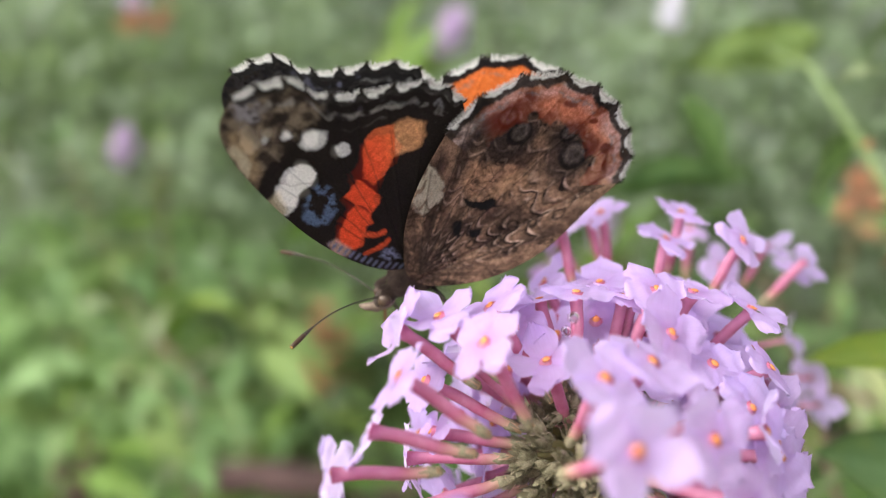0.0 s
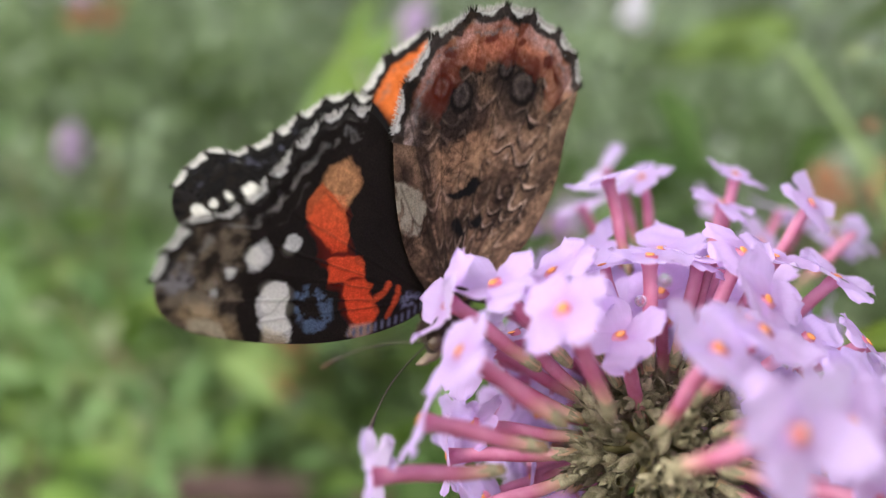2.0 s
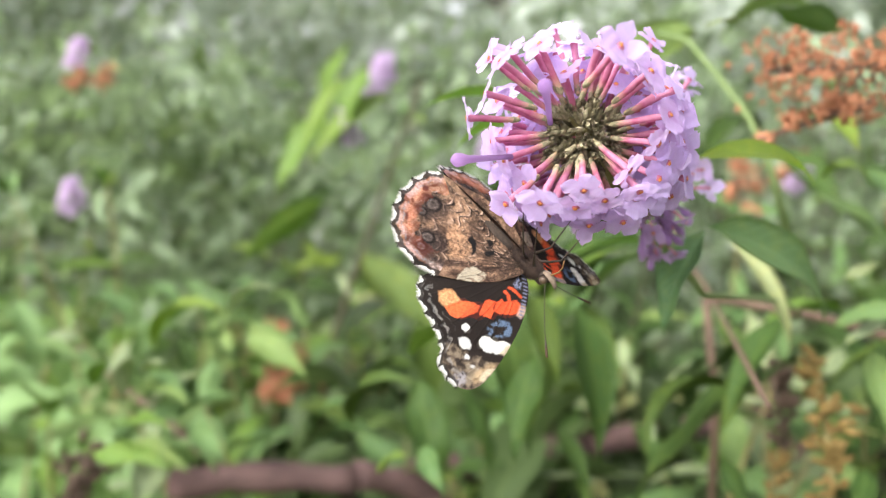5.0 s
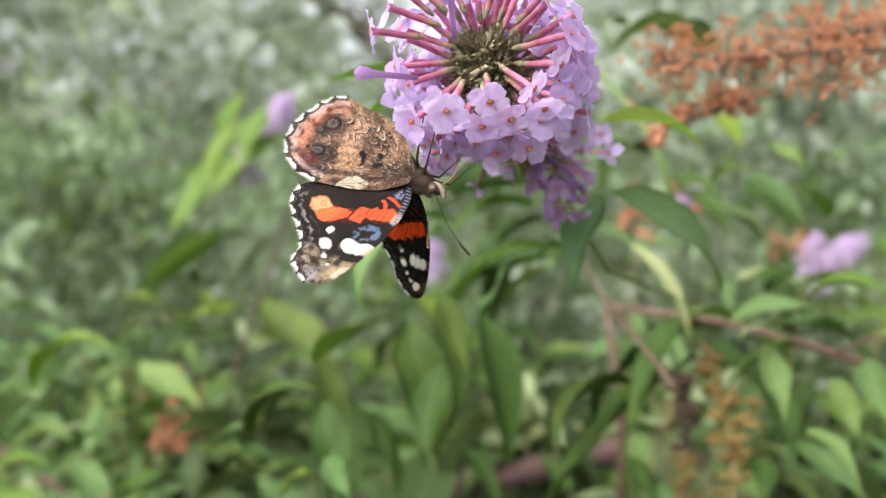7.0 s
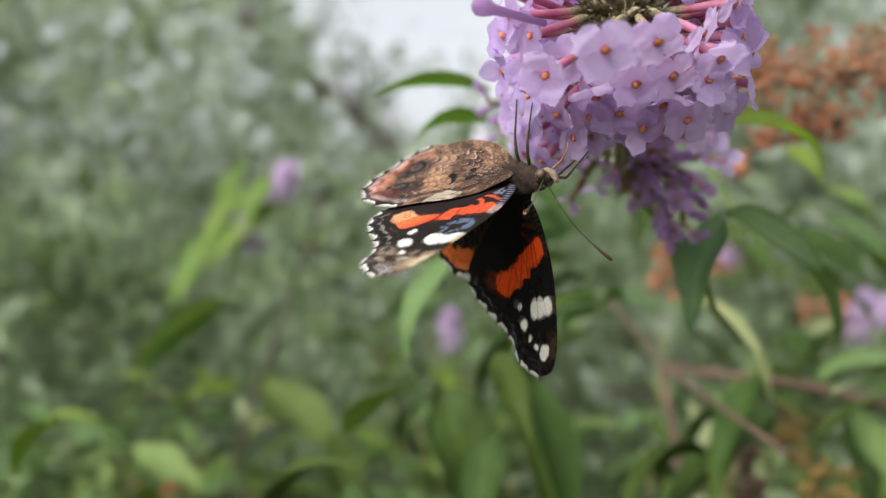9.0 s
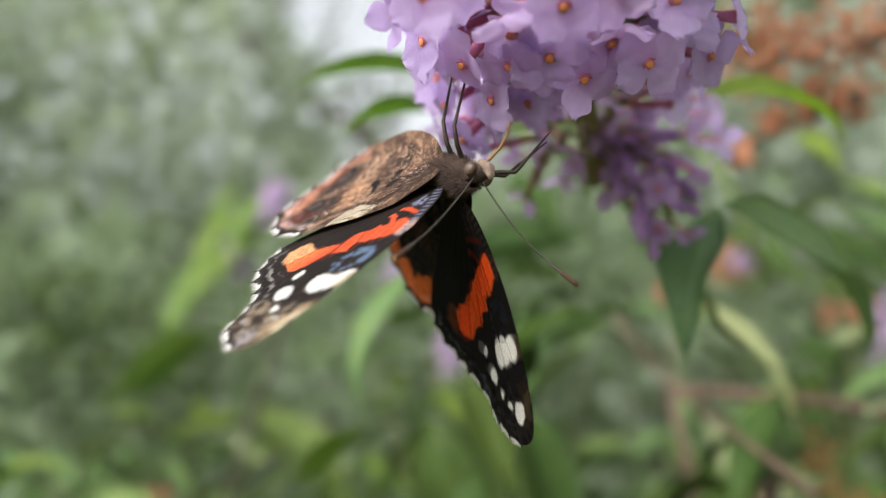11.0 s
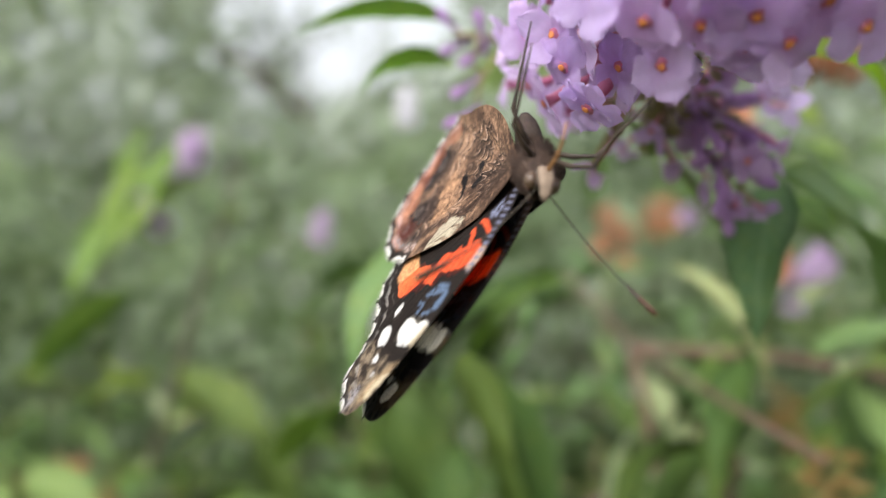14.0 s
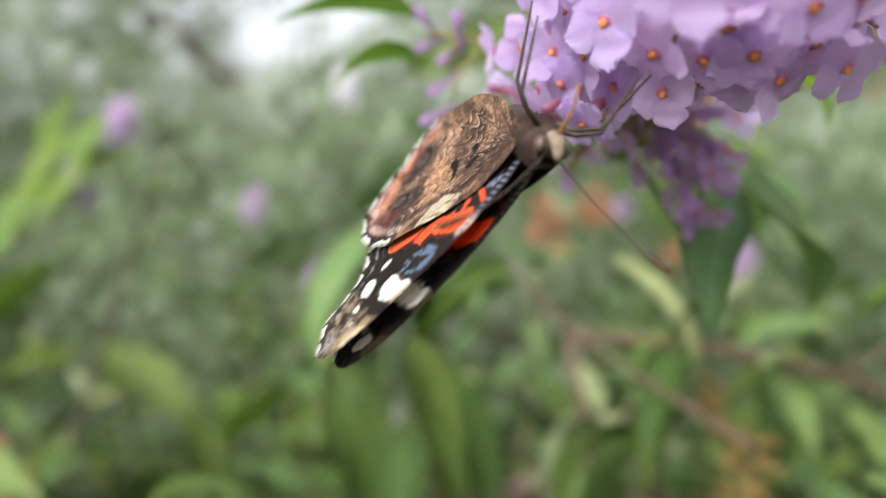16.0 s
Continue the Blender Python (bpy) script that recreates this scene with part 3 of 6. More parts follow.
def corolla_mesh(name, mat, seed, radius=0.0042, cup=0.25, open_=1.0):
    """Four rounded, crinkled lobes round a throat; the face looks along +Z."""
    rnd = random.Random(seed)
    verts, uvs, faces = [], [], []
    nu, nv = 11, 9
    for q in range(4):
        a0 = q * math.pi / 2 + rnd.uniform(-.1, .1)
        ln, wd, bendv, tw = radius * rnd.uniform(0.88, 1.1), rnd.uniform(0.86, 1.06), cup * rnd.uniform(-0.5, 1.5) - 0.10, rnd.uniform(-.3, .3)
        ph, fr = rnd.uniform(0, 6), rnd.uniform(2.2, 3.4)
        s = len(verts)
        for i in range(nu):
            u = 1 - (1 - i / (nu - 1)) ** 1.5
            c = 0.58
            half = ln * wd * 0.58 * (0.36 + 0.64 * math.sin(math.pi / 2 * u / c) if u < c else max(0.10, 1 - ((u - c) / (1 - c)) ** 2.7) ** 0.5)
            for j in range(nv):
                v = j / (nv - 1) * 2 - 1
                edge = 1 + (0.045 * math.sin(v * 9 + ph) + 0.03 * math.sin(v * 17 + 2 * ph)) * u * u
                y, x = (0.0005 + ln * u) * edge * (1 - 0.12 * v * v * u), half * v * (1 + 0.035 * math.sin(u * 15 + ph))
                z = radius * (bendv * u * u - 0.07 * v * v * u + tw * 0.2 * v * u + 0.035 * math.sin(v * fr * 2 + ph) * u + 0.03 * math.sin(u * 11 + ph + v * 2))
                cs, sn = math.cos(a0), math.sin(a0)
                verts.append((x * cs - y * sn, x * sn + y * cs, z * open_))
                uvs.append((u, (v + 1) / 2))
        faces += grid_faces(nu, nv, s)
    return from_arrays(name, verts, [f[::-1] for f in faces], uvs, mat)


def floret_tube(name, length, mat, r0=0.00052, r1=0.00062):
    n = 7
    pts = [(0.00009 * math.sin(i), 0.00007 * math.cos(i * 1.3), -length * (1 - i / n)) for i in range(n + 1)]
    rad = [r0 * (0.95 + 0.25 * math.sin(i / n * 3.0)) + (r1 - r0) * i / n for i in range(n + 1)]
    rad[-1] = rad[-2] * 1.3
    return tube_mesh(name, pts, rad, mat, 8)


def ball_mesh(name, r, mat, squash=(1, 1, 1), seg=10, rings=7):
    verts = []
    for i in range(rings + 1):
        t = math.pi * i / rings
        for j in range(seg):
            p = 2 * math.pi * j / seg
            verts.append((r * squash[0] * math.sin(t) * math.cos(p), r * squash[1] * math.sin(t) * math.sin(p), r * squash[2] * math.cos(t)))
    return from_arrays(name, verts, [f[::-1] for f in grid_faces(rings + 1, seg, 0, True)], [(0.5, 0.5)] * len(verts), mat)


COROLLAS = [corolla_mesh("corolla", M_PETAL, s, 0.0039 * (0.90 + 0.03 * (s % 6)), 0.2 + 0.1 * (s % 4)) for s in range(9)]
COROLLAS_DARK = [corolla_mesh("corolla_withered", M_PETAL_DARK, 50 + s, 0.0026, 1.1) for s in range(3)]
THIN_TUBES = [floret_tube("thin_tube", ln, M_TUBE, 0.0003, 0.00034) for ln in (0.006, 0.0085, 0.0105)]
TUBES = [floret_tube("floret_tube", ln, M_TUBE) for ln in (0.0085, 0.0095, 0.0105, 0.012)]
EYE = ball_mesh("throat", 0.00047, M_EYE, (1, 1, 0.22), 8, 5)


def calyx_mesh(seed, length):
    """A little ribbed cup with four pointed teeth, along +Z from its foot."""
    r2 = random.Random(seed)
    sides, verts, uvs = 8, [], []
    rows = ((0.0, 0.00022), (0.25, 0.00050), (0.6, 0.00060), (0.8, 0.00064))
    for u, r in rows:
        for j in range(sides):
            w = 2 * math.pi * j / sides
            k = r * (1 + 0.08 * (j % 2))
            verts.append((k * math.cos(w), k * math.sin(w), u * length))
            uvs.append((u, 0.5))
    for j in range(sides):
        w = 2 * math.pi * j / sides
        tooth = j % 2 == 0
        r, u = (0.00062, 1.0 + r2.uniform(0.1, 0.5)) if tooth else (0.0006, 0.82)
        verts.append((r * math.cos(w) * r2.uniform(0.7, 1.3), r * math.sin(w) * r2.uniform(0.7, 1.3), u * length))
        uvs.append((1.0, 0.5))
    return from_arrays("calyx", verts, [f[::-1] for f in grid_faces(len(rows) + 1, sides, 0, True)], uvs, M_CALYX)


CALYX = [calyx_mesh(300 + k, ln) for k, ln in enumerate((0.0017, 0.0020, 0.0023, 0.0026, 0.0020))]


def facing(p, d, spin):
    return Matrix.Translation(p) @ d.to_track_quat("Z", "Y").to_matrix().to_4x4() @ Matrix.Rotation(spin, 4, "Z")


def axis_point(s, ang, r):
    return TIP + BACK * s + (SIDE * math.cos(ang) + RISE * math.sin(ang)) * r


panicle = tagged(new("flower_panicle"), "lilac butterfly-bush panicle in full bloom, seen from its blunt tip", "flower panicle")


def add_floret(eye, root, rnd, corolla=None, gaze=None):
    eye, root = Vector(eye), Vector(root)
    d = (eye - root).normalized()
    face = (d + (gaze or Vector((rnd.gauss(0, .2), rnd.gauss(0, .2), rnd.gauss(0, .2))))).normalized()
    fl = under("floret", corolla or rnd.choice(COROLLAS), panicle, facing(eye, face, rnd.uniform(0, 6.28)))
    ln = (eye - root).length
    tube = min(THIN_TUBES if corolla else TUBES, key=lambda m: abs(max(v.co.z for v in m.vertices) - min(v.co.z for v in m.vertices) - ln))
    inv = fl.matrix_basis.inverted()
    under("tube", tube, fl, inv @ facing(eye, d, 0) @ Matrix.Scale(max(0.75, min(1.0, ln / 0.0095)), 4))
    under("throat", EYE, fl, Matrix.Translation((0, 0, 0.0002)))
    under("calyx", CALYX[len(taken) % 5], fl, inv @ facing(root - d * 0.0004, d, len(taken)))
    return fl


rnd = random.Random(4)
taken = []


def known_floret(e):
    e = Vector(e)
    s = (e - TIP).dot(BACK)
    rad = (e - TIP - BACK * s)
    root = e - (rad.normalized() * 0.75 - BACK * (0.55 if s < -.004 else 0.15)).normalized() * 0.0105
    add_floret(e, root, rnd)
    taken.append(e)


# florets whose place is known one by one
for e in ((.003, .009, 1.238), (.007, .007, 1.240), (.005, .002, 1.234), (.015, -.004, 1.238), (.011, -.009, 1.238), (0, -.007, 1.239), (.013, .012, 1.239), (.003, .023, 1.244),
          (.004, -.001, 1.208), (.010, .008, 1.204), (.001, -.018, 1.210), (.014, .001, 1.206), (.009, -.014, 1.212), (.003, .024, 1.204), (.007, .021, 1.204), (.002, .013, 1.207),
          (-.002, .022, 1.200), (.003, -.001, 1.207), (.018, -.006, 1.215), (.010, 0, 1.208)):
    known_floret(e)
for e in ((0.0140, -0.0199, 1.2377), (-0.0072, -0.0098, 1.2357), (-0.0098, -0.0016, 1.2367), (-0.0099, -0.0100, 1.2297), (-0.0132, -0.0113, 1.2251), (0.0283, 0.0123, 1.2323), (0.0266, 0.0007, 1.2305), (0.0207, -0.0090, 1.2338), (0.0182, 0.0348, 1.2438), (0.0303, 0.0612, 1.2350), (0.0076, 0.0375, 1.2421), (0.0035, 0.0572, 1.2397), (-0.0061, -0.0004, 1.2382), (-0.0014, 0.0029, 1.2388), (0.0119, 0.0109, 1.2389), (0.0196, 0.0156, 1.2389), (-0.0057, -0.0097, 1.2085), (0.0265, 0.0185, 1.2367)):
    known_floret(e)
for e in ((0.0017, 0.0210, 1.2043), (0.0085, 0.0248, 1.2045), (0.0095, 0.0068, 1.2033), (0.0037, 0.0173, 1.2083), (-0.0014, 0.0230, 1.2008), (-0.0033, 0.0182, 1.2075), (-0.0054, 0.0493, 1.2132), (0.0000, 0.0560, 1.2170),
          (-0.0030, 0.0600, 1.2090), (0.0000, 0.0450, 1.2110), (-0.0040, 0.0420, 1.2060), (0.0020, 0.0520, 1.2030), (-0.0060, 0.0330, 1.2110), (-0.0045, 0.0310, 1.2020)):
    known_floret(e)
# companions that crowd the raised florets at the back
for e in ((0.0182, 0.0348, 1.2438), (0.0303, 0.0612, 1.2350), (0.0076, 0.0375, 1.2421), (0.0035, 0.0572, 1.2397)):
    for k in range(5 if e[0] > 0.01 else 1):
        q = Vector(e) + Vector((rnd.uniform(-.0085, .0085), rnd.uniform(-.009, .009), rnd.uniform(-.006, -.0005)))
        if min((q - t).length for t in taken) < 0.0045:
            continue
        s = (q - TIP).dot(BACK)
        rad = q - TIP - BACK * s
        add_floret(q, q - (rad.normalized() * 0.8 - BACK * 0.2).normalized() * 0.0095, rnd)
        taken.append(q)
# the rest, ring by ring
for s0, count, r, lean in ((0.0075, 15, 0.0140, 0.3), (0.014, 17, 0.0128, 0.3), (0.021, 15, 0.0125, 0.3), (-0.003, 20, 0.0172, 0.12), (0.0025, 24, 0.0188, 0.15), (0.008, 26, 0.0193, 0.1), (0.0135, 26, 0.0195, 0.1), (0.0195, 26, 0.0194, 0.1), (0.0255, 25, 0.0189, 0.05), (0.0315, 24, 0.0180, 0.0), (0.0375, 20, 0.0168, 0.0), (0.0435, 14, 0.0155, 0.0), (0.049, 10, 0.0142, -0.1)):
    for k in range(count):
        if (s0 > 0.024 and math.sin(2 * math.pi * k / count + s0 * 90) < -0.3) or (s0 > 0.012 and math.sin(2 * math.pi * k / count + s0 * 90) < -0.6):
            continue
        ang = 2 * math.pi * (k + rnd.uniform(-.45, .45)) / count + s0 * 90
        s = s0 + rnd.uniform(-.0022, .0022)
        e = axis_point(s, ang, r * rnd.uniform(0.86, 1.10))
        if min((e - t).length for t in taken) < 0.0040:
            continue
        root = axis_point(s + 0.0105 * lean + 0.002, ang, r * 0.38)
        add_floret(e, root, rnd, gaze=Vector((rnd.gauss(0, .32), rnd.gauss(0, .32), rnd.gauss(0, .32))) - BACK * (0.25 if s0 < 0.02 else 0.1))
        taken.append(e)
# unopened and fading florets at the back
BUD = tube_mesh("bud", [(0, 0, -0.0065), (0, 0, -0.004), (0, 0, -0.001), (0, 0, 0.0012), (0, 0, 0.0026)], [0.0004, 0.00045, 0.0006, 0.0011, 0.0006], M_PETAL_DARK, 8)
for k in range(46):
    s = rnd.uniform(0.050, 0.070)
    ang = rnd.uniform(0, 6.28)
    if math.sin(ang) < 0.0 and k % 3:
        continue
    r = 0.0135 - (s - 0.05) * 0.22 + rnd.uniform(-.003, .003)
    e = axis_point(s, ang, max(r, 0.004))
    d = (e - axis_point(s, ang, 0)).normalized() + Vector((0, 0, -0.25)) + Vector([rnd.gauss(0, .25) for _ in range(3)])
    if k % 3 < 2:
        add_floret(e, e - d.normalized() * 0.0075, rnd, rnd.choice(COROLLAS_DARK))
    else:
        under("bud", BUD, panicle, facing(e, d.normalized(), 0), "dark violet unopened bud")
# hanging cluster of buds beside the leaf
hang = bend((0.026, 0.056, 1.200), (0.0355, 0.0595, 1.1895), (0.002, 0, 0.003), 5)
under("side_spray_stem", tube_mesh("side_spray_stem", hang, [0.0006] * 6, M_STEM, 6), panicle)
for k, p in enumerate(hang[1:]):
    for s in (-1, 0.9):
        d = Vector((s * 0.8, -0.5 + rnd.uniform(-.3, .3), -0.5 + rnd.uniform(-.3, .3))).normalized()
        if k % 2:
            under("bud", BUD, panicle, facing(p + d * 0.0042, d, 0))
        else:
            add_floret(p + d * 0.0042, p, rnd, rnd.choice(COROLLAS_DARK))
side_line = bend((0.019, 0.070, 1.206), (-0.0065, 0.088, 1.2235), (0, 0, 0.003), 6)
under("side_spray_stem", tube_mesh("side_spray_stem", side_line, [0.0007, 0.0007, 0.0006, 0.0006, 0.0005, 0.0005, 0.0004], M_STEM, 6), panicle)
for p, d in (((-0.0075, 0.0905, 1.2213), (-0.8, 0.1, -0.3)), ((-0.0032, 0.0813, 1.2239), (-0.2, -0.3, 0.9)), ((-0.0085, 0.0885, 1.2265), (-0.6, 0.1, 0.7)), ((-0.0050, 0.0840, 1.2180), (-0.7, -0.4, -0.5)), ((-0.0070, 0.0830, 1.2120), (-0.8, -0.2, -0.5)), ((-0.0090, 0.0800, 1.2060), (-0.8, -0.3, -0.4))):
    under("bud", BUD, panicle, facing(Vector(p), Vector(d).normalized(), 0), "violet unopened bud")
    near_ = min(side_line, key=lambda q: (q - Vector(p)).length)
    under("side_spray_stem", tube_mesh("side_spray_stem", [near_, near_.lerp(Vector(p), 0.5) + Vector((0, 0, 0.0004)), Vector(p) - Vector(d).normalized() * 0.005], [0.0004, 0.00035, 0.0003], M_STEM, 5), panicle)
# loose side sprays behind the dense part: small lilac florets and violet buds on thin stalks
SMALL = [corolla_mesh("corolla_small", M_PETAL, 70 + k, 0.0034, 0.55) for k in range(3)]


def side_sprays(rows):
    for k, (q, root, kind) in enumerate(rows):
        q, root = Vector(q), Vector(root)
        if kind == 2:
            under("bud", BUD, panicle, facing(q, (q - root).normalized(), 0))
        else:
            add_floret(q, root, rnd, rnd.choice(SMALL) if kind else rnd.choice(COROLLAS_DARK))
        joint = TIP + BACK * ((root - TIP).dot(BACK) + 0.004)
        under("side_spray_stem", tube_mesh("side_spray_stem", [joint, joint.lerp(root, .5) + Vector((0, 0, .001)), root, root.lerp(q, .4)], [0.0006, 0.0005, 0.0004, 0.0003], M_STEM if k % 2 else M_PETAL_DARK, 6), panicle)


side_sprays((((.0402, .0508, 1.2096), (.030, .056, 1.209), 1),
             ((.0392, .0586, 1.205), (.030, .058, 1.206), 0),
             ((.0479, .0667, 1.2043), (.038, .062, 1.2045), 1),
             ((.040, .0543, 1.1963), (.033, .057, 1.202), 0),
             ((.0351, .0622, 1.1948), (.031, .058, 1.201), 0),
             ((.028, .050, 1.190), (.029, .056, 1.196), 2),
             ((.038, .0665, 1.2011), (.031, .060, 1.205), 0),
             ((.0183, .0542, 1.200), (.0225, .057, 1.2045), 0)))
side_sprays((((.027, .0502, 1.1975), (.0265, .056, 1.203), 2),
             ((.0323, .0585, 1.204), (.026, .058, 1.207), 0),
             ((.0457, .0668, 1.2093), (.036, .062, 1.2095), 1),
             ((.0235, .0545, 1.2057), (.023, .0575, 1.209), 0),
             ((.0362, .0509, 1.2132), (.028, .055, 1.212), 1),
             ((.0398, .0591, 1.2188), (.030, .058, 1.2155), 1),
             ((.034, .055, 1.199), (.028, .057, 1.204), 2),
             ((.0365, .060, 1.198), (.031, .058, 1.203), 0)))
side_sprays((((.0315, .0567, 1.1850), (.0312, .057, 1.1925), 2),
             ((.0330, .0560, 1.1868), (.0314, .057, 1.1930), 0),
             ((.0305, .0476, 1.1942), (.0300, .054, 1.1985), 0),
             ((.0290, .0540, 1.1880), (.0300, .056, 1.1950), 2),
             ((.0345, .0530, 1.1925), (.0310, .056, 1.1985), 2),
             ((.0380, .0560, 1.1945), (.0330, .057, 1.2000), 2),
             ((.0400, .0600, 1.1985), (.0340, .059, 1.2025), 2),
             ((.0250, .0520, 1.1955), (.0260, .056, 1.2015), 2)))
low = bend((0.014, 0.052, 1.203), (0.0095, 0.0575, 1.1945), (0, 0, 0.001), 5)
under("side_spray_stem", tube_mesh("side_spray_stem", low, [0.0006] * 6, M_STEM, 6), panicle)
add_floret((0.0095, 0.0575, 1.1945), (0.0135, 0.054, 1.201), rnd, COROLLAS_DARK[0])


r2 = random.Random(8)
# spent stalked clusters at the blunt tip, each a stub with a crowd of empty calyces
for k in range(17):
    ang, s0 = k * 2.39996, -0.0035 + 0.0105 * (k / 16)
    reach = 0.0012 + 0.0058 * math.sqrt(k / 16)
    foot, knot = TIP + BACK * (s0 + 0.006), axis_point(s0, ang, reach)
    under("cyme_stalk", tube_mesh("cyme_stalk", bend(foot, knot, (0, 0, 0.0003), 4), [0.00055, 0.00052, 0.0005, 0.00048, 0.0005], M_STEM, 6), panicle)
    out = (knot - foot).normalized()
    for j in range(10):
        d = (out + Vector([r2.gauss(0, 0.62) for _ in range(3)]) - BACK * 0.25).normalized()
        p = knot + d * r2.uniform(-0.0006, 0.0009) + Vector([r2.gauss(0, 0.0004) for _ in range(3)])
        under("calyx", r2.choice(CALYX), panicle, facing(p, d, r2.uniform(0, 6)))
# calyces further along the axis
for k in range(230):
    s0, ang = r2.uniform(0.008, 0.05) if k < 90 else r2.uniform(-0.001, 0.010), r2.uniform(0, 6.28)
    p = axis_point(s0, ang, r2.uniform(0.0035, 0.0062) if k < 90 else 0.0056 * math.sqrt(r2.random()))
    d = ((p - axis_point(s0, ang, 0)).normalized() - BACK * (0.2 if k < 90 else 1.1) + Vector([r2.gauss(0, .3) for _ in range(3)])).normalized()
    under("calyx", r2.choice(CALYX), panicle, facing(p, d, r2.uniform(0, 6)))
# two long unopened buds that stand out before the tip
LONG_BUD = tube_mesh("bud_long", [(0, 0, -0.0120), (0, 0, -0.009), (0.0001, 0, -0.004), (0, 0, -0.0012), (0, 0, 0.0002), (0, 0, 0.0016), (0, 0, 0.0026)], [0.0005, 0.00055, 0.00062, 0.0008, 0.00125, 0.00135, 0.0005], M_PETAL_DARK, 10)
for p, root in (((-0.0138, -0.0122, 1.2173), (-0.0046, -0.004, 1.2174)), ((0.0014, -0.0204, 1.2302), (0.0031, -0.0039, 1.2205))):
    under("bud", LONG_BUD, panicle, facing(Vector(p), (Vector(p) - Vector(root)).normalized(), 0), "violet unopened bud on a long tube")
base = TIP + BACK * 0.075
under("rachis", tube_mesh("rachis", bend(TIP + BACK * 0.002, base, (0, 0, 0.002)), [0.0012 + 0.00012 * i for i in range(11)], M_STEM, 8), panicle, None, "green flower stalk")
DROP = ball_mesh("drop", 0.00055, M_DROP, (1, 1, 1), 10, 8)
for p in ((0.0065, 0.0045, 1.2365), (0.004, 0.013, 1.2055), (0.0075, -0.002, 1.2405), (0.012, 0.005, 1.2055)):
    tagged(under("water_drop", DROP, panicle, Matrix.Translation(p)), "clear water drop")


# ---- the butterfly ----
MM = 0.001
FORE = ((0, 0), (3.3, 2.0), (6.1, 5.7), (8.6, 11.2), (10.3, 17.8), (11.1, 23.6), (10.6, 27.2), (8.6, 29.0), (5.6, 29.2), (2.4, 28.4), (1.0, 25.9), (-2.2, 24.0), (-6.0, 22.9), (-9.7, 21.3), (-11.9, 18.6), (-11.6, 15.4), (-7.6, 8.5), (-3.4, 2.4), (-1.6, -0.4))
HIND = ((1.2, 0.6), (0.2, 4.2), (-2.6, 8.8), (-6.8, 13.2), (-11.5, 16.2), (-16.6, 17.2), (-21.8, 15.8), (-25.6, 12.6), (-28.0, 8.8), (-28.9, 4.8), (-28.6, 1.2), (-26.6, -1.8), (-21.4, -3.6), (-14.2, -6.0), (-7.0, -5.6), (-1.0, -2.6))


def outline(ctrl, n, scallop, lo, hi, teeth):
    """A smooth closed outline through the control points, its outer margin scalloped."""
    c = np.array(ctrl, float)
    k = len(c)
    u = np.arange(n) / n * k
    i = np.floor(u).astype(int)
    f = (u - i)[:, None]
    p0, p1, p2, p3 = c[(i - 1) % k], c[i % k], c[(i + 1) % k], c[(i + 2) % k]
    p = 0.5 * (2 * p1 + (p2 - p0) * f + (2 * p0 - 5 * p1 + 4 * p2 - p3) * f ** 2 + (3 * p1 - p0 - 3 * p2 + p3) * f ** 3)
    m = np.clip((u - lo) / (hi - lo), 0, 1)
    inside = (u >= lo) & (u <= hi)
    tooth = np.abs(np.sin(math.pi * m * teeth)) * inside
    ctr = c.mean(0)
    d = p - ctr
    d /= np.linalg.norm(d, axis=1)[:, None]
    return p + d * (scallop * (tooth - 0.5) * inside)[:, None], m * inside, inside, tooth


def blob(a, b, ca, cb, ra, rb, turn=0.0, soft=0.25):
    """1 inside a rounded spot, 0 outside, with a short soft edge."""
    c, s = math.cos(radians(turn)), math.sin(radians(turn))
    x, y = (a - ca) * c + (b - cb) * s, -(a - ca) * s + (b - cb) * c
    r = np.sqrt((x / ra) ** 2 + (y / rb) ** 2)
    return np.clip((1 - r) * min(ra, rb) / soft + 0.5, 0, 1)


def stroke(a, b, pts, width, soft=0.25):
    best = np.full(a.shape, 99.0)
    for (x0, y0), (x1, y1) in zip(pts, pts[1:]):
        dx, dy = x1 - x0, y1 - y0
        t = np.clip(((a - x0) * dx + (b - y0) * dy) / (dx * dx + dy * dy), 0, 1)
        best = np.minimum(best, np.hypot(a - x0 - t * dx, b - y0 - t * dy))
    return np.clip((width / 2 - best) / soft + 0.5, 0, 1)


def fbm(a, b, scale, seed, octaves=3):
    """Smooth value noise over the wing, about -1 to 1."""
    r = np.random.RandomState(seed)
    out, amp = np.zeros_like(a), 1.0
    for o in range(octaves):
        g = r.rand(64, 64) * 2 - 1
        x, y = a * scale * 2 ** o + 200, b * scale * 2 ** o + 200
        i, j = np.floor(x).astype(int), np.floor(y).astype(int)
        fx, fy = x - i, y - j
        fx, fy = fx * fx * (3 - 2 * fx), fy * fy * (3 - 2 * fy)
        q = lambda m, n_: g[m % 64, n_ % 64]
        out += amp * ((q(i, j) * (1 - fx) + q(i + 1, j) * fx) * (1 - fy) + (q(i, j + 1) * (1 - fx) + q(i + 1, j + 1) * fx) * fy)
        amp *= 0.5
    return out


def over(col, mask, rgb):
    return col * (1 - mask[..., None]) + np.array(rgb) * mask[..., None]


def veins(a, b, root, ends, width=0.16):
    return np.maximum.reduce([stroke(a, b, (root, e), width, 0.12) for e in ends])


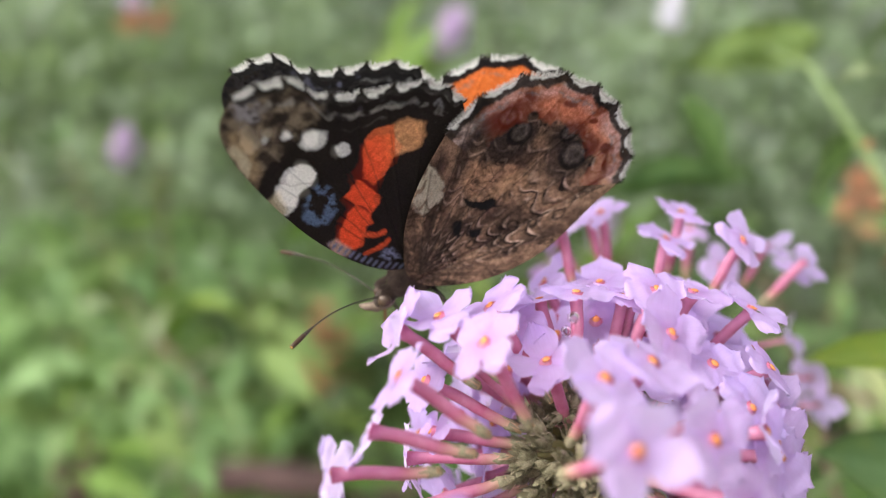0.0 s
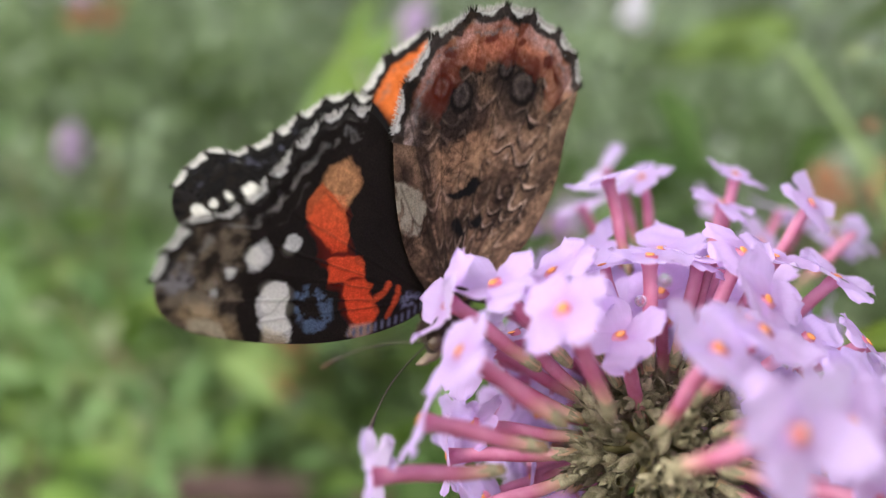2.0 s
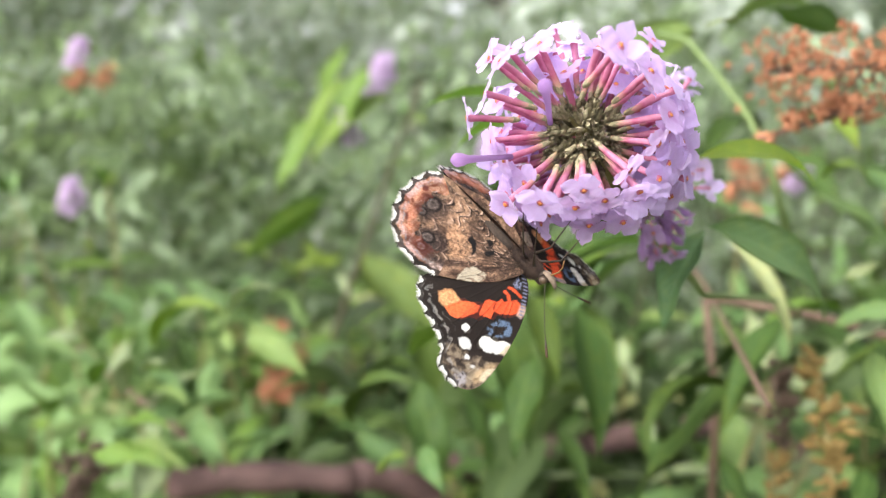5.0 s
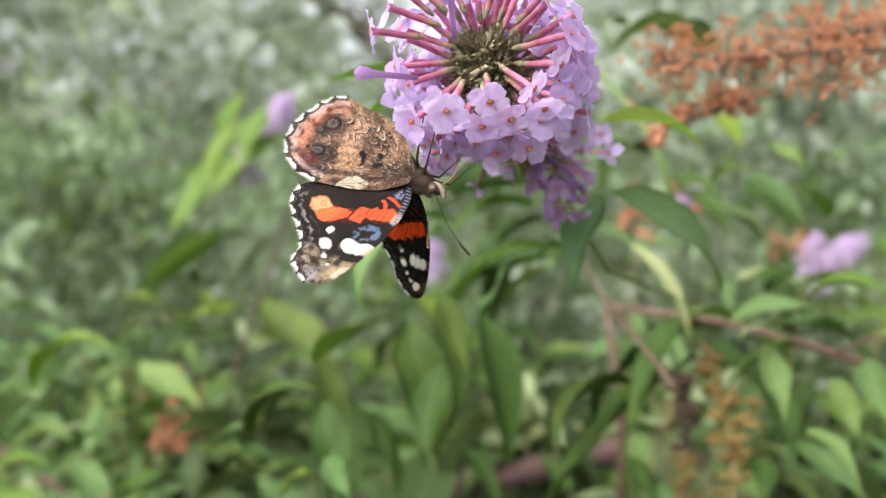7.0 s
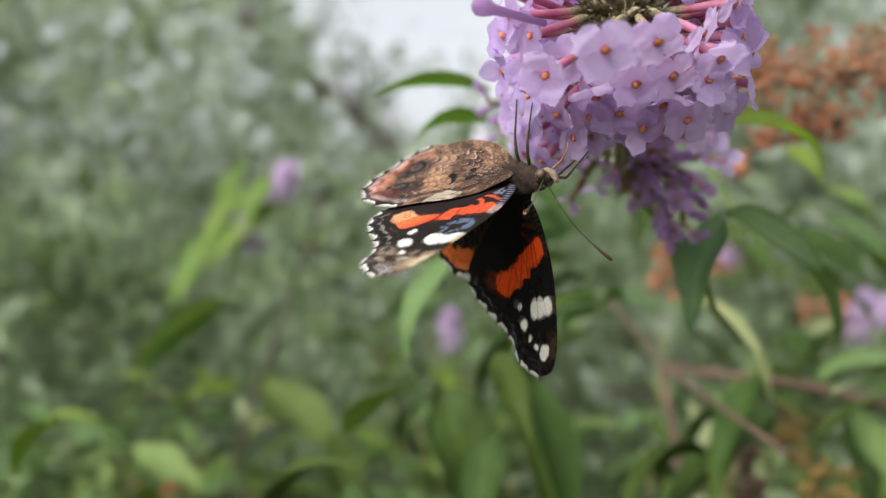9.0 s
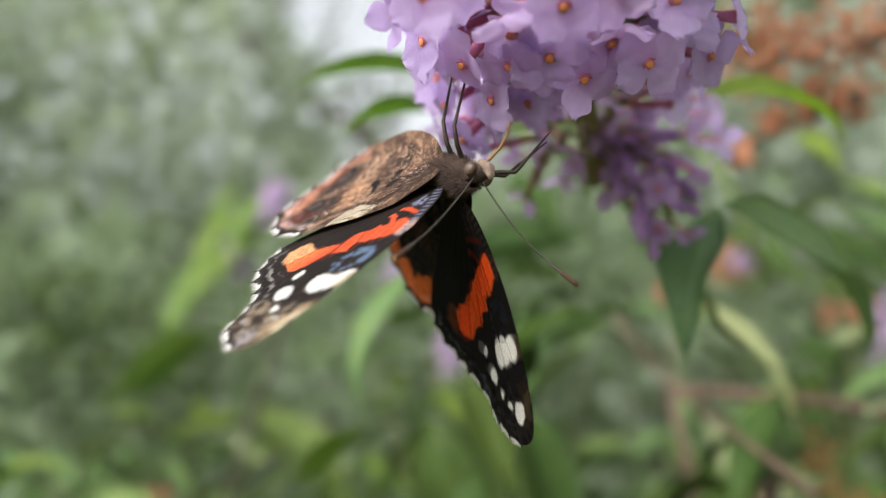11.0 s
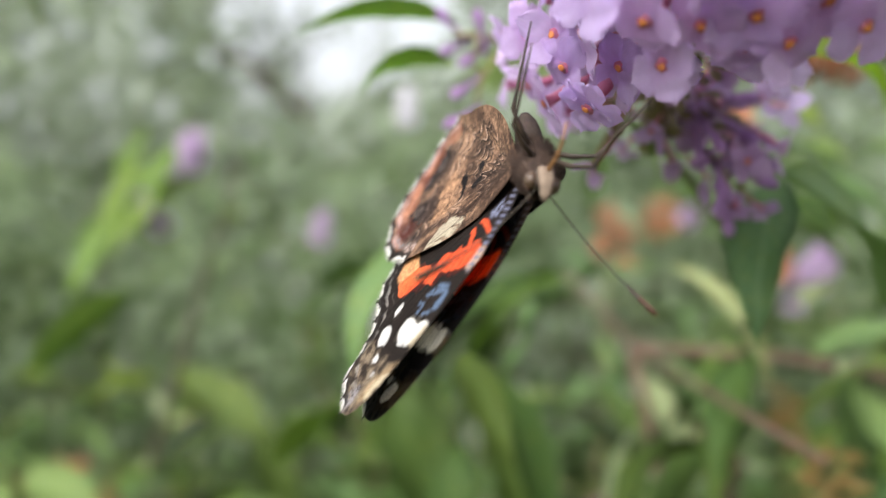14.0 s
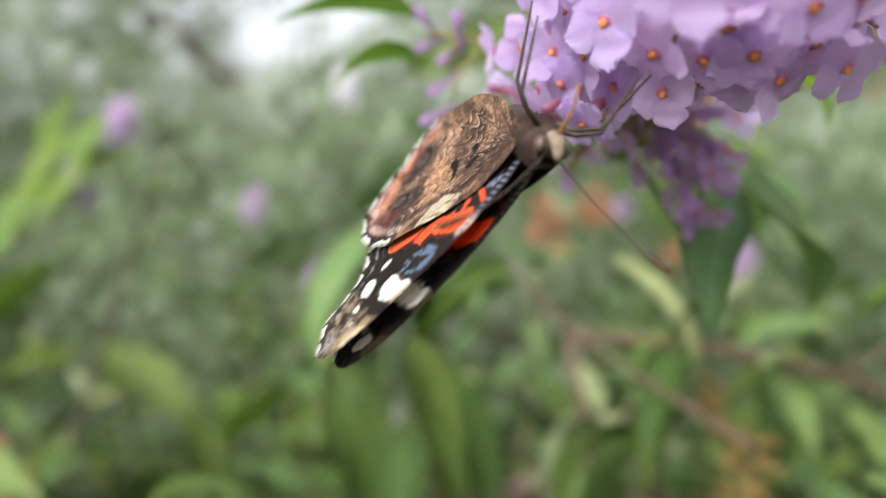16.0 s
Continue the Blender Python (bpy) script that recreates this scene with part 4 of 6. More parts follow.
FORE_VEINS = ((8.6, 19.0), (8.2, 24.0), (5.5, 27.5), (2.2, 25.4), (-1.6, 23.3), (-5.0, 22.0), (-8.4, 19.6), (-8.4, 13.5))
HIND_VEINS = ((-6.5, 12.2), (-13.0, 15.8), (-19.0, 15.8), (-23.8, 13.0), (-26.8, 8.6), (-27.8, 3.2), (-25.0, -1.5), (-15.0, -4.0))


def poly(a, b, pts, soft=0.2):
    """1 inside a polygon, 0 outside, with a short soft edge."""
    q = np.array(pts, float)
    dist, ins = np.full(a.shape, 99.0), np.zeros(a.shape, bool)
    for (x0, y0), (x1, y1) in zip(q, np.roll(q, -1, 0)):
        dx, dy = x1 - x0, y1 - y0
        t = np.clip(((a - x0) * dx + (b - y0) * dy) / (dx * dx + dy * dy), 0, 1)
        dist = np.minimum(dist, np.hypot(a - x0 - t * dx, b - y0 - t * dy))
        ins ^= ((y0 > b) != (y1 > b)) & (a < dx * (b - y0) / (dy if dy else 1e-9) + x0)
    return np.clip(np.where(ins, dist, -dist) / soft + 0.5, 0, 1)


def margin(col, a, b, edge, m, inside, teeth, dark, white=(0.84, 0.83, 0.79)):
    """Pale fringe broken by dark teeth; edge is the distance from the rim in mm."""
    tooth = np.abs(np.sin(math.pi * m * teeth))
    wob = 0.34 * fbm(a, b, 1.3, 42)
    line = np.exp(-((edge - 2.0 - wob) / 0.22) ** 2) * inside
    col = over(col, line * np.clip(fbm(a, b, 0.8, 43) * 1.5, 0, 1) * 0.6, tuple(0.3 * c for c in white))
    col = over(col, np.clip((1.25 + wob - edge) / 0.3, 0, 1) * inside * 0.85, dark)
    pale = np.clip((tooth + 0.32 * fbm(a, b, 1.6, 41) - 0.26) / 0.12, 0, 1) * np.clip((0.42 * np.clip(tooth * 1.3, 0, 1) + wob - edge) / 0.22, 0, 1) * inside
    return over(col, pale, white)


def fore_under(a, b, edge, m, inside):
    wa, wb = a + 0.16 * fbm(a, b, 1.1, 3), b + 0.16 * fbm(a, b, 1.1, 4)
    g = fbm(a, b, 1.1, 1, 4)
    fine = fbm(a, b, 2.6, 7, 2)
    col = np.zeros(a.shape + (3,)) + np.array((0.020, 0.015, 0.013))
    col = over(col, np.clip(0.5 + 0.5 * fbm(a, b, 0.35, 9), 0, 1) * 0.5, (0.036, 0.026, 0.021))
    apex = np.clip((b - 22.0 + 0.42 * (a - 6) + 0.7 * g) / 1.3, 0, 1) * np.clip((a + 0.5) / 3, 0, 1)
    col = over(col, apex, (0.125, 0.092, 0.066))
    col = over(col, apex * np.clip(g * 1.5 + 0.1, 0, 1) * 0.8, (0.30, 0.235, 0.165))
    col = over(col, apex * np.clip(-g * 2.0 - 0.25, 0, 1), (0.040, 0.030, 0.024))
    outer = np.clip((3.8 - edge) / 1.2, 0, 1) * inside
    stripes = np.clip(np.sin(edge * 3.6 + 1.2 * fbm(a, b, 0.5, 12)) * 1.2, 0, 1)
    col = over(col, outer * stripes * np.clip(0.6 + g, 0, 1) * 0.8, (0.36, 0.33, 0.30))
    col = over(col, poly(wa, wb, ((8.4, 25.6), (9.4, 21.2), (10.6, 20.0), (10.7, 24.0), (10.2, 26.6)), 0.8) * np.clip(0.8 + g * 0.5, 0, 1), (0.44, 0.31, 0.18))
    col = over(col, poly(wa, wb, ((9.6, 22.6), (10.9, 21.0), (10.9, 25.0), (10.0, 25.2)), 0.4), (0.62, 0.52, 0.36))
    col = over(col, poly(wa, wb, ((5.6, 28.2), (7.0, 26.2), (8.6, 26.4), (8.6, 28.8), (6.6, 29.0)), 0.6) * np.clip(0.7 + fine, 0, 1), (0.36, 0.33, 0.34))
    # orange band: four blots cut by the veins, and two short streaks
    lobe = poly(wa, wb, ((-5.1, 19.3), (-6.1, 19.3), (-7.7, 17.7), (-7.2, 16.3), (-6.2, 15.5), (-4.9, 15.6), (-3.2, 15.6), (-4.0, 17.7), (-4.6, 19.3)), 0.5)
    rest = np.maximum.reduce([poly(wa, wb, ((-4.8, 19.3), (-4.1, 17.6), (-3.2, 15.6), (-1.5, 14.1), (0.0, 13.8), (0.6, 15.0), (-0.1, 17.2), (-1.2, 19.0), (-2.9, 19.5))),
                              poly(wa, wb, ((1.2, 15.4), (0.3, 13.6), (-0.2, 11.8), (0.8, 10.7), (1.6, 10.5), (2.0, 12.0), (2.7, 12.6), (3.3, 14.2), (2.4, 14.6))),
                              poly(wa, wb, ((2.7, 12.6), (1.6, 10.4), (2.0, 9.2), (2.9, 9.3), (3.2, 8.2), (4.3, 7.0), (5.4, 7.2), (6.2, 8.5), (5.5, 10.1), (4.6, 11.0), (3.9, 11.9)))])
    streak = np.maximum(stroke(wa, wb, ((3.2, 8.2), (2.1, 7.5), (1.3, 7.4)), 0.75), stroke(wa, wb, ((4.1, 5.7), (2.6, 5.6), (1.3, 6.0)), 0.7))
    tint = np.clip(0.75 + 0.25 * fine, 0, 1)[..., None]
    col = col * (1 - lobe[..., None]) + np.array((1.0, 0.50, 0.23)) * tint * lobe[..., None]
    warm = np.maximum(rest, streak)
    red = (np.array((0.86, 0.125, 0.045)) + np.clip((-a) / 3.5, 0, 1)[..., None] * np.array((0.04, 0.09, 0.03))) * np.clip(0.9 + 0.2 * fine, 0, 1.1)[..., None]
    col = col * (1 - warm[..., None]) + red * warm[..., None]
    col = over(col, poly(wa, wb, ((6.2, 9.4), (5.4, 7.4), (6.4, 6.5), (7.4, 7.6), (7.4, 9.4)), 0.5) * 0.9, (0.60, 0.40, 0.31))
    # blue scales before and behind the band
    ring = np.clip(poly(wa, wb, ((5.3, 17.0), (4.0, 15.7), (4.3, 13.2), (6.3, 11.8), (8.0, 12.6), (8.4, 13.8), (7.2, 15.8)), 0.5) - poly(wa, wb, ((5.8, 15.4), (5.3, 14.4), (6.0, 13.5), (7.0, 13.7), (6.6, 14.8)), 0.5), 0, 1)
    col = over(col, ring * np.clip(0.3 + 1.5 * fbm(a, b, 1.5, 6), 0, 0.9), (0.15, 0.215, 0.33))
    col = over(col, poly(wa, wb, ((1.4, 4.8), (1.0, 2.6), (2.4, 3.0), (3.0, 4.4), (2.2, 5.2)), 0.5) * np.clip(0.7 + fine, 0, 1), (0.27, 0.29, 0.42))
    cost = stroke(a, b, ((0.8, 0.8), (3.6, 3.2), (5.9, 6.8), (7.0, 9.0)), 1.0, 0.3)
    col = over(col, cost * np.clip(0.25 + np.sin((a * 0.6 + b) * 6.5) + 0.4 * fine, 0, 1), (0.21, 0.22, 0.32))
    # white spots
    white = np.maximum.reduce([poly(wa, wb, ((4.0, 22.7), (2.9, 22.9), (1.7, 21.9), (2.4, 20.9), (3.5, 20.6), (4.6, 21.1), (4.8, 22.0)), 0.3), blob(wa, wb, 1.15, 19.2, 0.78, 0.72), blob(wa, wb, 5.3, 23.5, 0.5, 0.55), blob(wa, wb, 7.4, 24.0, 0.4, 0.4) * 0.7,
                               poly(wa, wb, ((6.8, 20.2), (5.5, 20.0), (4.6, 19.0), (4.5, 18.2), (5.7, 17.2), (7.4, 16.9), (8.1, 15.7), (9.6, 15.3), (9.9, 17.7), (8.2, 19.4)))])
    white = white * (1 - 0.45 * stroke(wa, wb, ((5.2, 17.2), (7.6, 18.2), (8.6, 19.4)), 0.18, 0.15))
    col = over(col, np.maximum(blob(a, b, 5.3, 23.5, 1.1, 1.2) - blob(a, b, 5.3, 23.5, 0.8, 0.9), 0) * 0.6, (0.03, 0.024, 0.02))
    col = over(col, white, (0.80, 0.785, 0.75))
    col = over(col, poly(wa, wb, ((9.0, 18.2), (9.2, 15.6), (10.4, 15.4), (10.6, 18.0)), 0.6) * 0.85, (0.60, 0.50, 0.34))
    col = over(col, veins(a, b, (1.0, 1.0), FORE_VEINS, 0.12) * 0.3, (0.02, 0.015, 0.012))
    return margin(col, a, b, edge, m, inside, 9, (0.022, 0.018, 0.016))


def fore_upper(a, b, edge, m, inside):
    wa, wb = a + 0.18 * fbm(a, b, 0.8, 13), b + 0.18 * fbm(a, b, 0.8, 14)
    g = fbm(a, b, 1.3, 11, 4)
    col = np.zeros(a.shape + (3,)) + np.array((0.006, 0.005, 0.005))
    col = over(col, np.clip((8 - b) / 7, 0, 1) * np.clip(0.6 + g * 0.5, 0, 1) * 0.55, (0.035, 0.022, 0.014))
    band = np.maximum.reduce([poly(wa, wb, ((6.6, 9.4), (5.2, 6.6), (3.4, 8.4), (2.6, 9.0), (1.9, 10.4), (1.0, 10.9), (0.4, 12.4), (-0.6, 12.9), (-1.4, 14.6), (-3.2, 14.8), (-4.5, 16.4), (-4.0, 18.4), (-2.4, 18.9), (-0.6, 18.6), (0.2, 17.0), (1.9, 16.4), (2.2, 14.8), (3.7, 13.9), (3.9, 12.5), (5.3, 11.6)), 0.3)])
    band = band * (1 - 0.7 * veins(wa, wb, (1.0, 1.0), FORE_VEINS, 0.16))
    col = over(col, band * np.clip(1.05 + 0.12 * g, 0, 1), (0.70, 0.085, 0.010))
    white = np.maximum.reduce([blob(wa, wb, 8.3, 17.2, 1.1, 1.5, 0), blob(wa, wb, 6.9, 18.0, 0.95, 1.7, 0), blob(wa, wb, 5.6, 18.6, 0.85, 1.8, 0), blob(wa, wb, 3.4, 22.1, 0.75, 1.05, 10), blob(wa, wb, 2.0, 19.5, 0.35, 0.6), blob(wa, wb, 5.2, 23.8, 0.38, 0.6), blob(wa, wb, 6.9, 24.7, 0.42, 0.5), blob(wa, wb, 8.7, 24.9, 0.9, 1.5, 20)])
    col = over(col, white, (0.74, 0.72, 0.66))
    col = over(col, np.clip((2.6 - edge) / 1.0, 0, 1) * inside * np.clip(g * 1.2, 0, 1) * 0.6 * (b > 22), (0.12, 0.12, 0.17))
    col = over(col, veins(a, b, (1.0, 1.0), FORE_VEINS, 0.12) * 0.5, (0.004, 0.004, 0.004))
    return margin(col, a, b, edge, m, inside, 9, (0.01, 0.009, 0.008), (0.62, 0.61, 0.58))


def hind_under(a, b, edge, m, inside):
    """Marbled underside: scalloped bark lines, a tan cell, rosy outer field with four eye-spots, a cream costal blot."""
    wa, wb = a + 0.4 * fbm(a, b, 0.7, 23), b + 0.4 * fbm(a, b, 0.7, 24)
    g, h, k = fbm(a, b, 0.75, 21, 3), fbm(a, b, 0.28, 22, 2), fbm(a, b, 2.4, 25, 2)
    ang, dist = np.arctan2(b - 0.4, -a), np.hypot(a, b)
    lun = np.abs(np.sin(16.5 * (ang - 0.12)))
    inner = np.clip((5.5 - wb + 0.8 * g) / 3.0, 0, 1)
    col = np.zeros(a.shape + (3,)) + np.array((0.105, 0.072, 0.050))
    col = over(col, inner * 0.8, (0.185, 0.130, 0.088))
    col = over(col, np.clip(h * 1.4, 0, 1) * 0.6, (0.33, 0.235, 0.155))
    col = over(col, np.clip(-h * 1.6 - 0.1, 0, 1) * 0.65, (0.060, 0.044, 0.034))
    # streaks that run out along the veins
    run = fbm(ang * 11 + 20, dist * 0.30 + 3, 1.0, 71, 3)
    col = over(col, np.clip(run * 1.8 - 0.25, 0, 1) * 0.55, (0.37, 0.265, 0.175))
    col = over(col, np.clip(-run * 1.8 - 0.35, 0, 1) * 0.6, (0.045, 0.034, 0.027))
    # tan cell and the darker field outside it
    tan = poly(wa, wb, ((-8.8, 8.6), (-9.4, 6.4), (-10.6, 4.6), (-12.4, 3.8), (-15.0, 3.8), (-16.6, 4.4), (-15.6, 7.0), (-12.8, 9.0), (-10.4, 10.2)), 0.9)
    col = over(col, tan * np.clip(0.75 + 0.5 * g, 0, 1), (0.40, 0.27, 0.165))
    dusk = poly(wa, wb, ((-12.6, 10.2), (-15.6, 8.0), (-18.0, 7.0), (-19.5, 12.0), (-17.0, 15.5), (-12.5, 16.0), (-10.0, 13.8)), 1.4)
    col = over(col, dusk * np.clip(0.8 + 0.4 * g, 0, 1) * 0.85, (0.060, 0.045, 0.037))
    # scalloped bark lines between the veins
    w = 0.95 * dist + 1.35 * lun + 0.75 * fbm(a, b, 0.45, 81, 2)
    on = np.clip(0.55 + 1.1 * fbm(a, b, 0.5, 85, 2), 0, 1) * np.clip(0.45 + inner * 0.55 + dusk * 0.2, 0, 1) * (1 - 0.6 * tan) * np.clip((edge - 2.2) / 1.0, 0, 1)
    light = np.sin(2 * math.pi * (w - 0.34) / 1.9)
    dark = np.sin(2 * math.pi * w / 1.9)
    col = over(col, np.clip((light - 0.45) / 0.35, 0, 1) * on * 0.7, (0.55, 0.44, 0.34))
    col = over(col, np.clip((dark - 0.60) / 0.22, 0, 1) * on, (0.024, 0.018, 0.015))
    sq = fbm(wa, wb, 1.05, 83, 2)
    col = over(col, np.exp(-(sq / 0.16) ** 2) * np.clip(0.2 + 1.2 * fbm(a, b, 0.4, 84, 2), 0, 0.85), (0.030, 0.023, 0.019))
    root = np.clip((7.0 - dist) / 4, 0, 1)
    col = over(col, root * np.clip(0.5 + k, 0, 1) * 0.7, (0.050, 0.037, 0.029))
    # small rings in the inner fold
    for ca, cb, r in ((-9.5, -0.6, 0.9), (-12.4, -0.2, 1.0), (-7.0, 0.6, 0.8), (-15.2, -1.2, 1.0), (-11.0, -3.0, 0.8), (-18.0, -2.0, 0.9)):
        col = over(col, np.clip(blob(wa, wb, ca, cb, r, r * 0.8) - blob(wa, wb, ca, cb, r * 0.62, r * 0.5), 0, 1) * 0.85, (0.022, 0.018, 0.016))
    # rosy field inside the margin
    rust = poly(wa, wb, ((-19.6, 13.2), (-22.6, 13.6), (-24.6, 11.6), (-26.9, 7.6), (-27.6, 4.0), (-26.4, 2.2), (-25.0, 3.2), (-24.8, 6.6), (-23.6, 8.6), (-20.6, 10.0)), 1.0)
    col = over(col, rust * np.clip(0.75 + 0.9 * g, 0.15, 0.9), (0.40, 0.24, 0.155))
    col = over(col, np.clip((3.0 - edge) / 0.9, 0, 1) * inside * np.clip(0.55 + 0.8 * g, 0, 0.9), (0.40, 0.34, 0.30))
    col = over(col, np.clip((1.3 - np.abs(edge - 3.0) * 2 + 0.6 * g), 0, 1) * inside * (1 - rust) * 0.6, (0.06, 0.05, 0.045))
    for ca, cb, r in ((-22.0, 4.4, 1.9), (-22.3, 7.3, 1.2), (-17.0, 10.8, 1.6), (-16.3, 13.4, 1.3)):
        col = over(col, blob(wa, wb, ca + 0.6, cb - 0.1, r * 1.7, r * 1.35, 0, 1.2) * 0.75, (0.055, 0.044, 0.037))
        col = over(col, blob(a, b, ca, cb, r, r * 0.92, 0, 0.3) * 0.95, (0.020, 0.017, 0.016))
        col = over(col, blob(a, b, ca - 0.15, cb + 0.1, r * 0.70, r * 0.62, 0, 0.4) * 0.7, (0.16, 0.138, 0.118))
        col = over(col, blob(a, b, ca - 0.15, cb + 0.1, r * 0.36, r * 0.3, 0, 0.25) * 0.5, (0.030, 0.027, 0.026))
    for ca, cb, r in ((-19.6, 14.2, 0.9), (-23.6, 10.8, 0.6), (-25.6, 7.2, 0.6), (-25.9, 3.0, 0.9)):
        col = over(col, blob(wa, wb, ca, cb, r, r * 0.75, 40, 0.3) * 0.9, (0.045, 0.038, 0.036))
    col = col * (1 + 0.38 * np.clip(fbm(a, b, 2.6, 87, 2), -1, 1))[..., None]
    col = 0.5 * (col / 0.5) ** 1.18 * np.array((1.42, 1.29, 1.34))
    comma = np.maximum(poly(wa, wb, ((-8.2, 6.6), (-8.9, 4.9), (-10.2, 3.7), (-12.2, 3.1), (-10.9, 4.7), (-9.6, 5.8)), 0.2), np.maximum(blob(wa, wb, -6.5, 3.2, 0.8, 0.65), blob(wa, wb, -7.8, 1.9, 0.9, 0.6)))
    col = over(col, comma, (0.012, 0.011, 0.012))
    cream = poly(wa, wb, ((-6.8, 13.0), (-6.9, 10.0), (-6.5, 8.4), (-5.2, 7.4), (-3.4, 7.0), (-2.6, 8.6), (-4.4, 11.2)), 0.3) * (1 - 0.75 * np.clip((dark - 0.5) / 0.3, 0, 1) * (a > -5.6))
    col = over(col, cream * np.clip(0.95 + 0.3 * k, 0, 1), (0.58, 0.51, 0.38))
    col = over(col, veins(a, b, (0, 0.4), HIND_VEINS, 0.16) * 0.55, (0.035, 0.027, 0.022))
    return margin(col, a, b, edge, m, inside, 8, (0.022, 0.019, 0.017))


def hind_upper(a, b, edge, m, inside):
    g = fbm(a, b, 1.1, 31, 4)
    col = np.zeros(a.shape + (3,)) + np.array((0.010, 0.008, 0.007))
    col = over(col, np.clip(0.5 + g, 0, 1) * 0.4 * np.clip((20 + a) / 10, 0, 1), (0.032, 0.021, 0.014))
    rust = np.clip((5.6 - edge + 0.3 * g) / 0.5, 0, 1) * np.clip((edge - 0.9) / 0.3, 0, 1) * inside * np.clip((m - 0.08) / 0.06, 0, 1)
    col = over(col, rust, (0.72, 0.17, 0.035))
    for ca, cb in ((-23.6, 2.6), (-22.8, 6.0), (-21.2, 9.2), (-19.0, 11.8)):
        col = over(col, blob(a, b, ca, cb, 0.7, 0.7, 0, 0.3), (0.012, 0.01, 0.01))
    return margin(col, a, b, edge, m, inside, 8, (0.012, 0.01, 0.01), (0.62, 0.61, 0.58))


WING_MID = (0.0, -0.003, 0.011)


def wing_mesh(name, ctrl, centre, scallop, lo, hi, teeth, under_, upper, hand):
    """Two closed faces that meet at the rim. hand: -1 for the left wing, whose underside looks to -X."""
    n, rings = 480, 92
    rim, m, inside, _ = outline(ctrl, n, scallop, lo, hi, teeth)
    ctr = np.array(centre, float)
    t = np.linspace(0, 1, rings) ** 0.8
    grid = ctr + (rim - ctr)[None] * t[:, None, None]
    a, b = grid[..., 0], grid[..., 1]
    reach = np.linalg.norm(rim - ctr, axis=1)[None]
    edge = reach * (1 - t[:, None])
    mm, ins = np.broadcast_to(m, a.shape), np.broadcast_to(inside, a.shape)
    ends = FORE_VEINS if ctrl is FORE else HIND_VEINS
    ridge = veins(a, b, (1.0, 1.0) if ctrl is FORE else (0, 0.4), ends, 0.3) * 0.05
    camber = -hand * (0.020 * (b - 12) * np.clip(b / 20, 0, 1) * 2 - 0.12 * np.sin(a * 0.7) * np.clip(b / 18, 0, 1))
    half = 0.05 + 0.10 * np.clip(edge / 4, 0, 1) * np.clip(1.4 - np.hypot(a, b) / 30, 0.4, 1) + ridge
    half[-1] = 0.0
    inner = np.clip(-b - 0.5, 0, 9) if ctrl is HIND else 0 * b
    camber = camber + hand * 0.42 * inner + (hand * 1.3 * np.clip(1 - b / 6, 0, 1) if ctrl is HIND else 0)
    bb = b + 0.35 * inner
    v1 = np.stack([camber + hand * half, a, bb], -1)
    v2 = np.stack([camber - hand * half, a, bb], -1)
    verts = np.concatenate([v1.reshape(-1, 3), v2.reshape(-1, 3)]) * MM
    i, j = np.meshgrid(np.arange(rings - 1), np.arange(n), indexing="ij")
    k = (j + 1) % n
    f = np.stack([i * n + j, (i + 1) * n + j, (i + 1) * n + k, i * n + k], -1).reshape(-1, 4)
    f2 = f[:, ::-1] + rings * n
    faces = np.concatenate([f if hand > 0 else f[:, ::-1], f2 if hand > 0 else f2[:, ::-1]])
    low_, high_ = under_(a, b, edge, mm, ins).reshape(-1, 3), upper(a, b, edge, mm, ins).reshape(-1, 3)
    c, other = np.concatenate([low_, high_]), np.concatenate([high_, low_])
    # fine hair scales of the fringe along the outer margin
    r2 = np.random.RandomState(7)
    pick = np.repeat(np.nonzero(inside)[0], 5)
    k = len(pick)
    along = np.roll(rim, -1, 0) - rim
    foot = rim[pick] + along[pick] * r2.rand(k)[:, None]
    out = (rim - ctr)[pick] / np.linalg.norm((rim - ctr)[pick], axis=1)[:, None]
    side = np.stack([-out[:, 1], out[:, 0]], 1)
    point = foot + out * r2.uniform(0.2, 0.72, k)[:, None] + side * r2.normal(0, 0.16, k)[:, None]
    foot = foot - out * 0.15
    sheet = camber[-1][pick]
    lift = r2.normal(0, 0.07, k)
    rise = bb[-1][pick] - b[-1][pick]
    ring = [np.stack([sheet + x, q[:, 0], q[:, 1] + rise], 1) for q, x in ((foot - side * 0.06, 0), (foot + side * 0.06, 0), (point + side * 0.012, lift), (point - side * 0.012, lift))]
    hair = np.stack(ring, 1).reshape(-1, 3) * MM
    pale = (np.abs(np.sin(math.pi * m[pick] * teeth)) + r2.normal(0, 0.14, k)) > 0.34
    tint = np.where(pale[:, None], np.array((0.66, 0.64, 0.60)), np.array((0.03, 0.025, 0.02))) * r2.uniform(0.75, 1.1, k)[:, None]
    tint = np.repeat(tint, 4, 0)
    base = np.array(WING_MID if ctrl is FORE else (0, 0, 0))
    made = []
    for me, tones in ((from_arrays(name, verts - base, faces, None, M_WING), (c, other)), (from_arrays("fringe", hair - base, np.arange(k * 4).reshape(k, 4), None, M_WING), (tint, tint))):
        for word, tone in zip(("pattern", "other_side"), tones):
            layer = me.color_attributes.new(word, "FLOAT_COLOR", "POINT")
            layer.data.foreach_set("color", np.concatenate([np.clip(tone, 0, 1), np.ones((len(tone), 1))], 1).astype(np.float32).ravel())
        made.append(me)
    return made


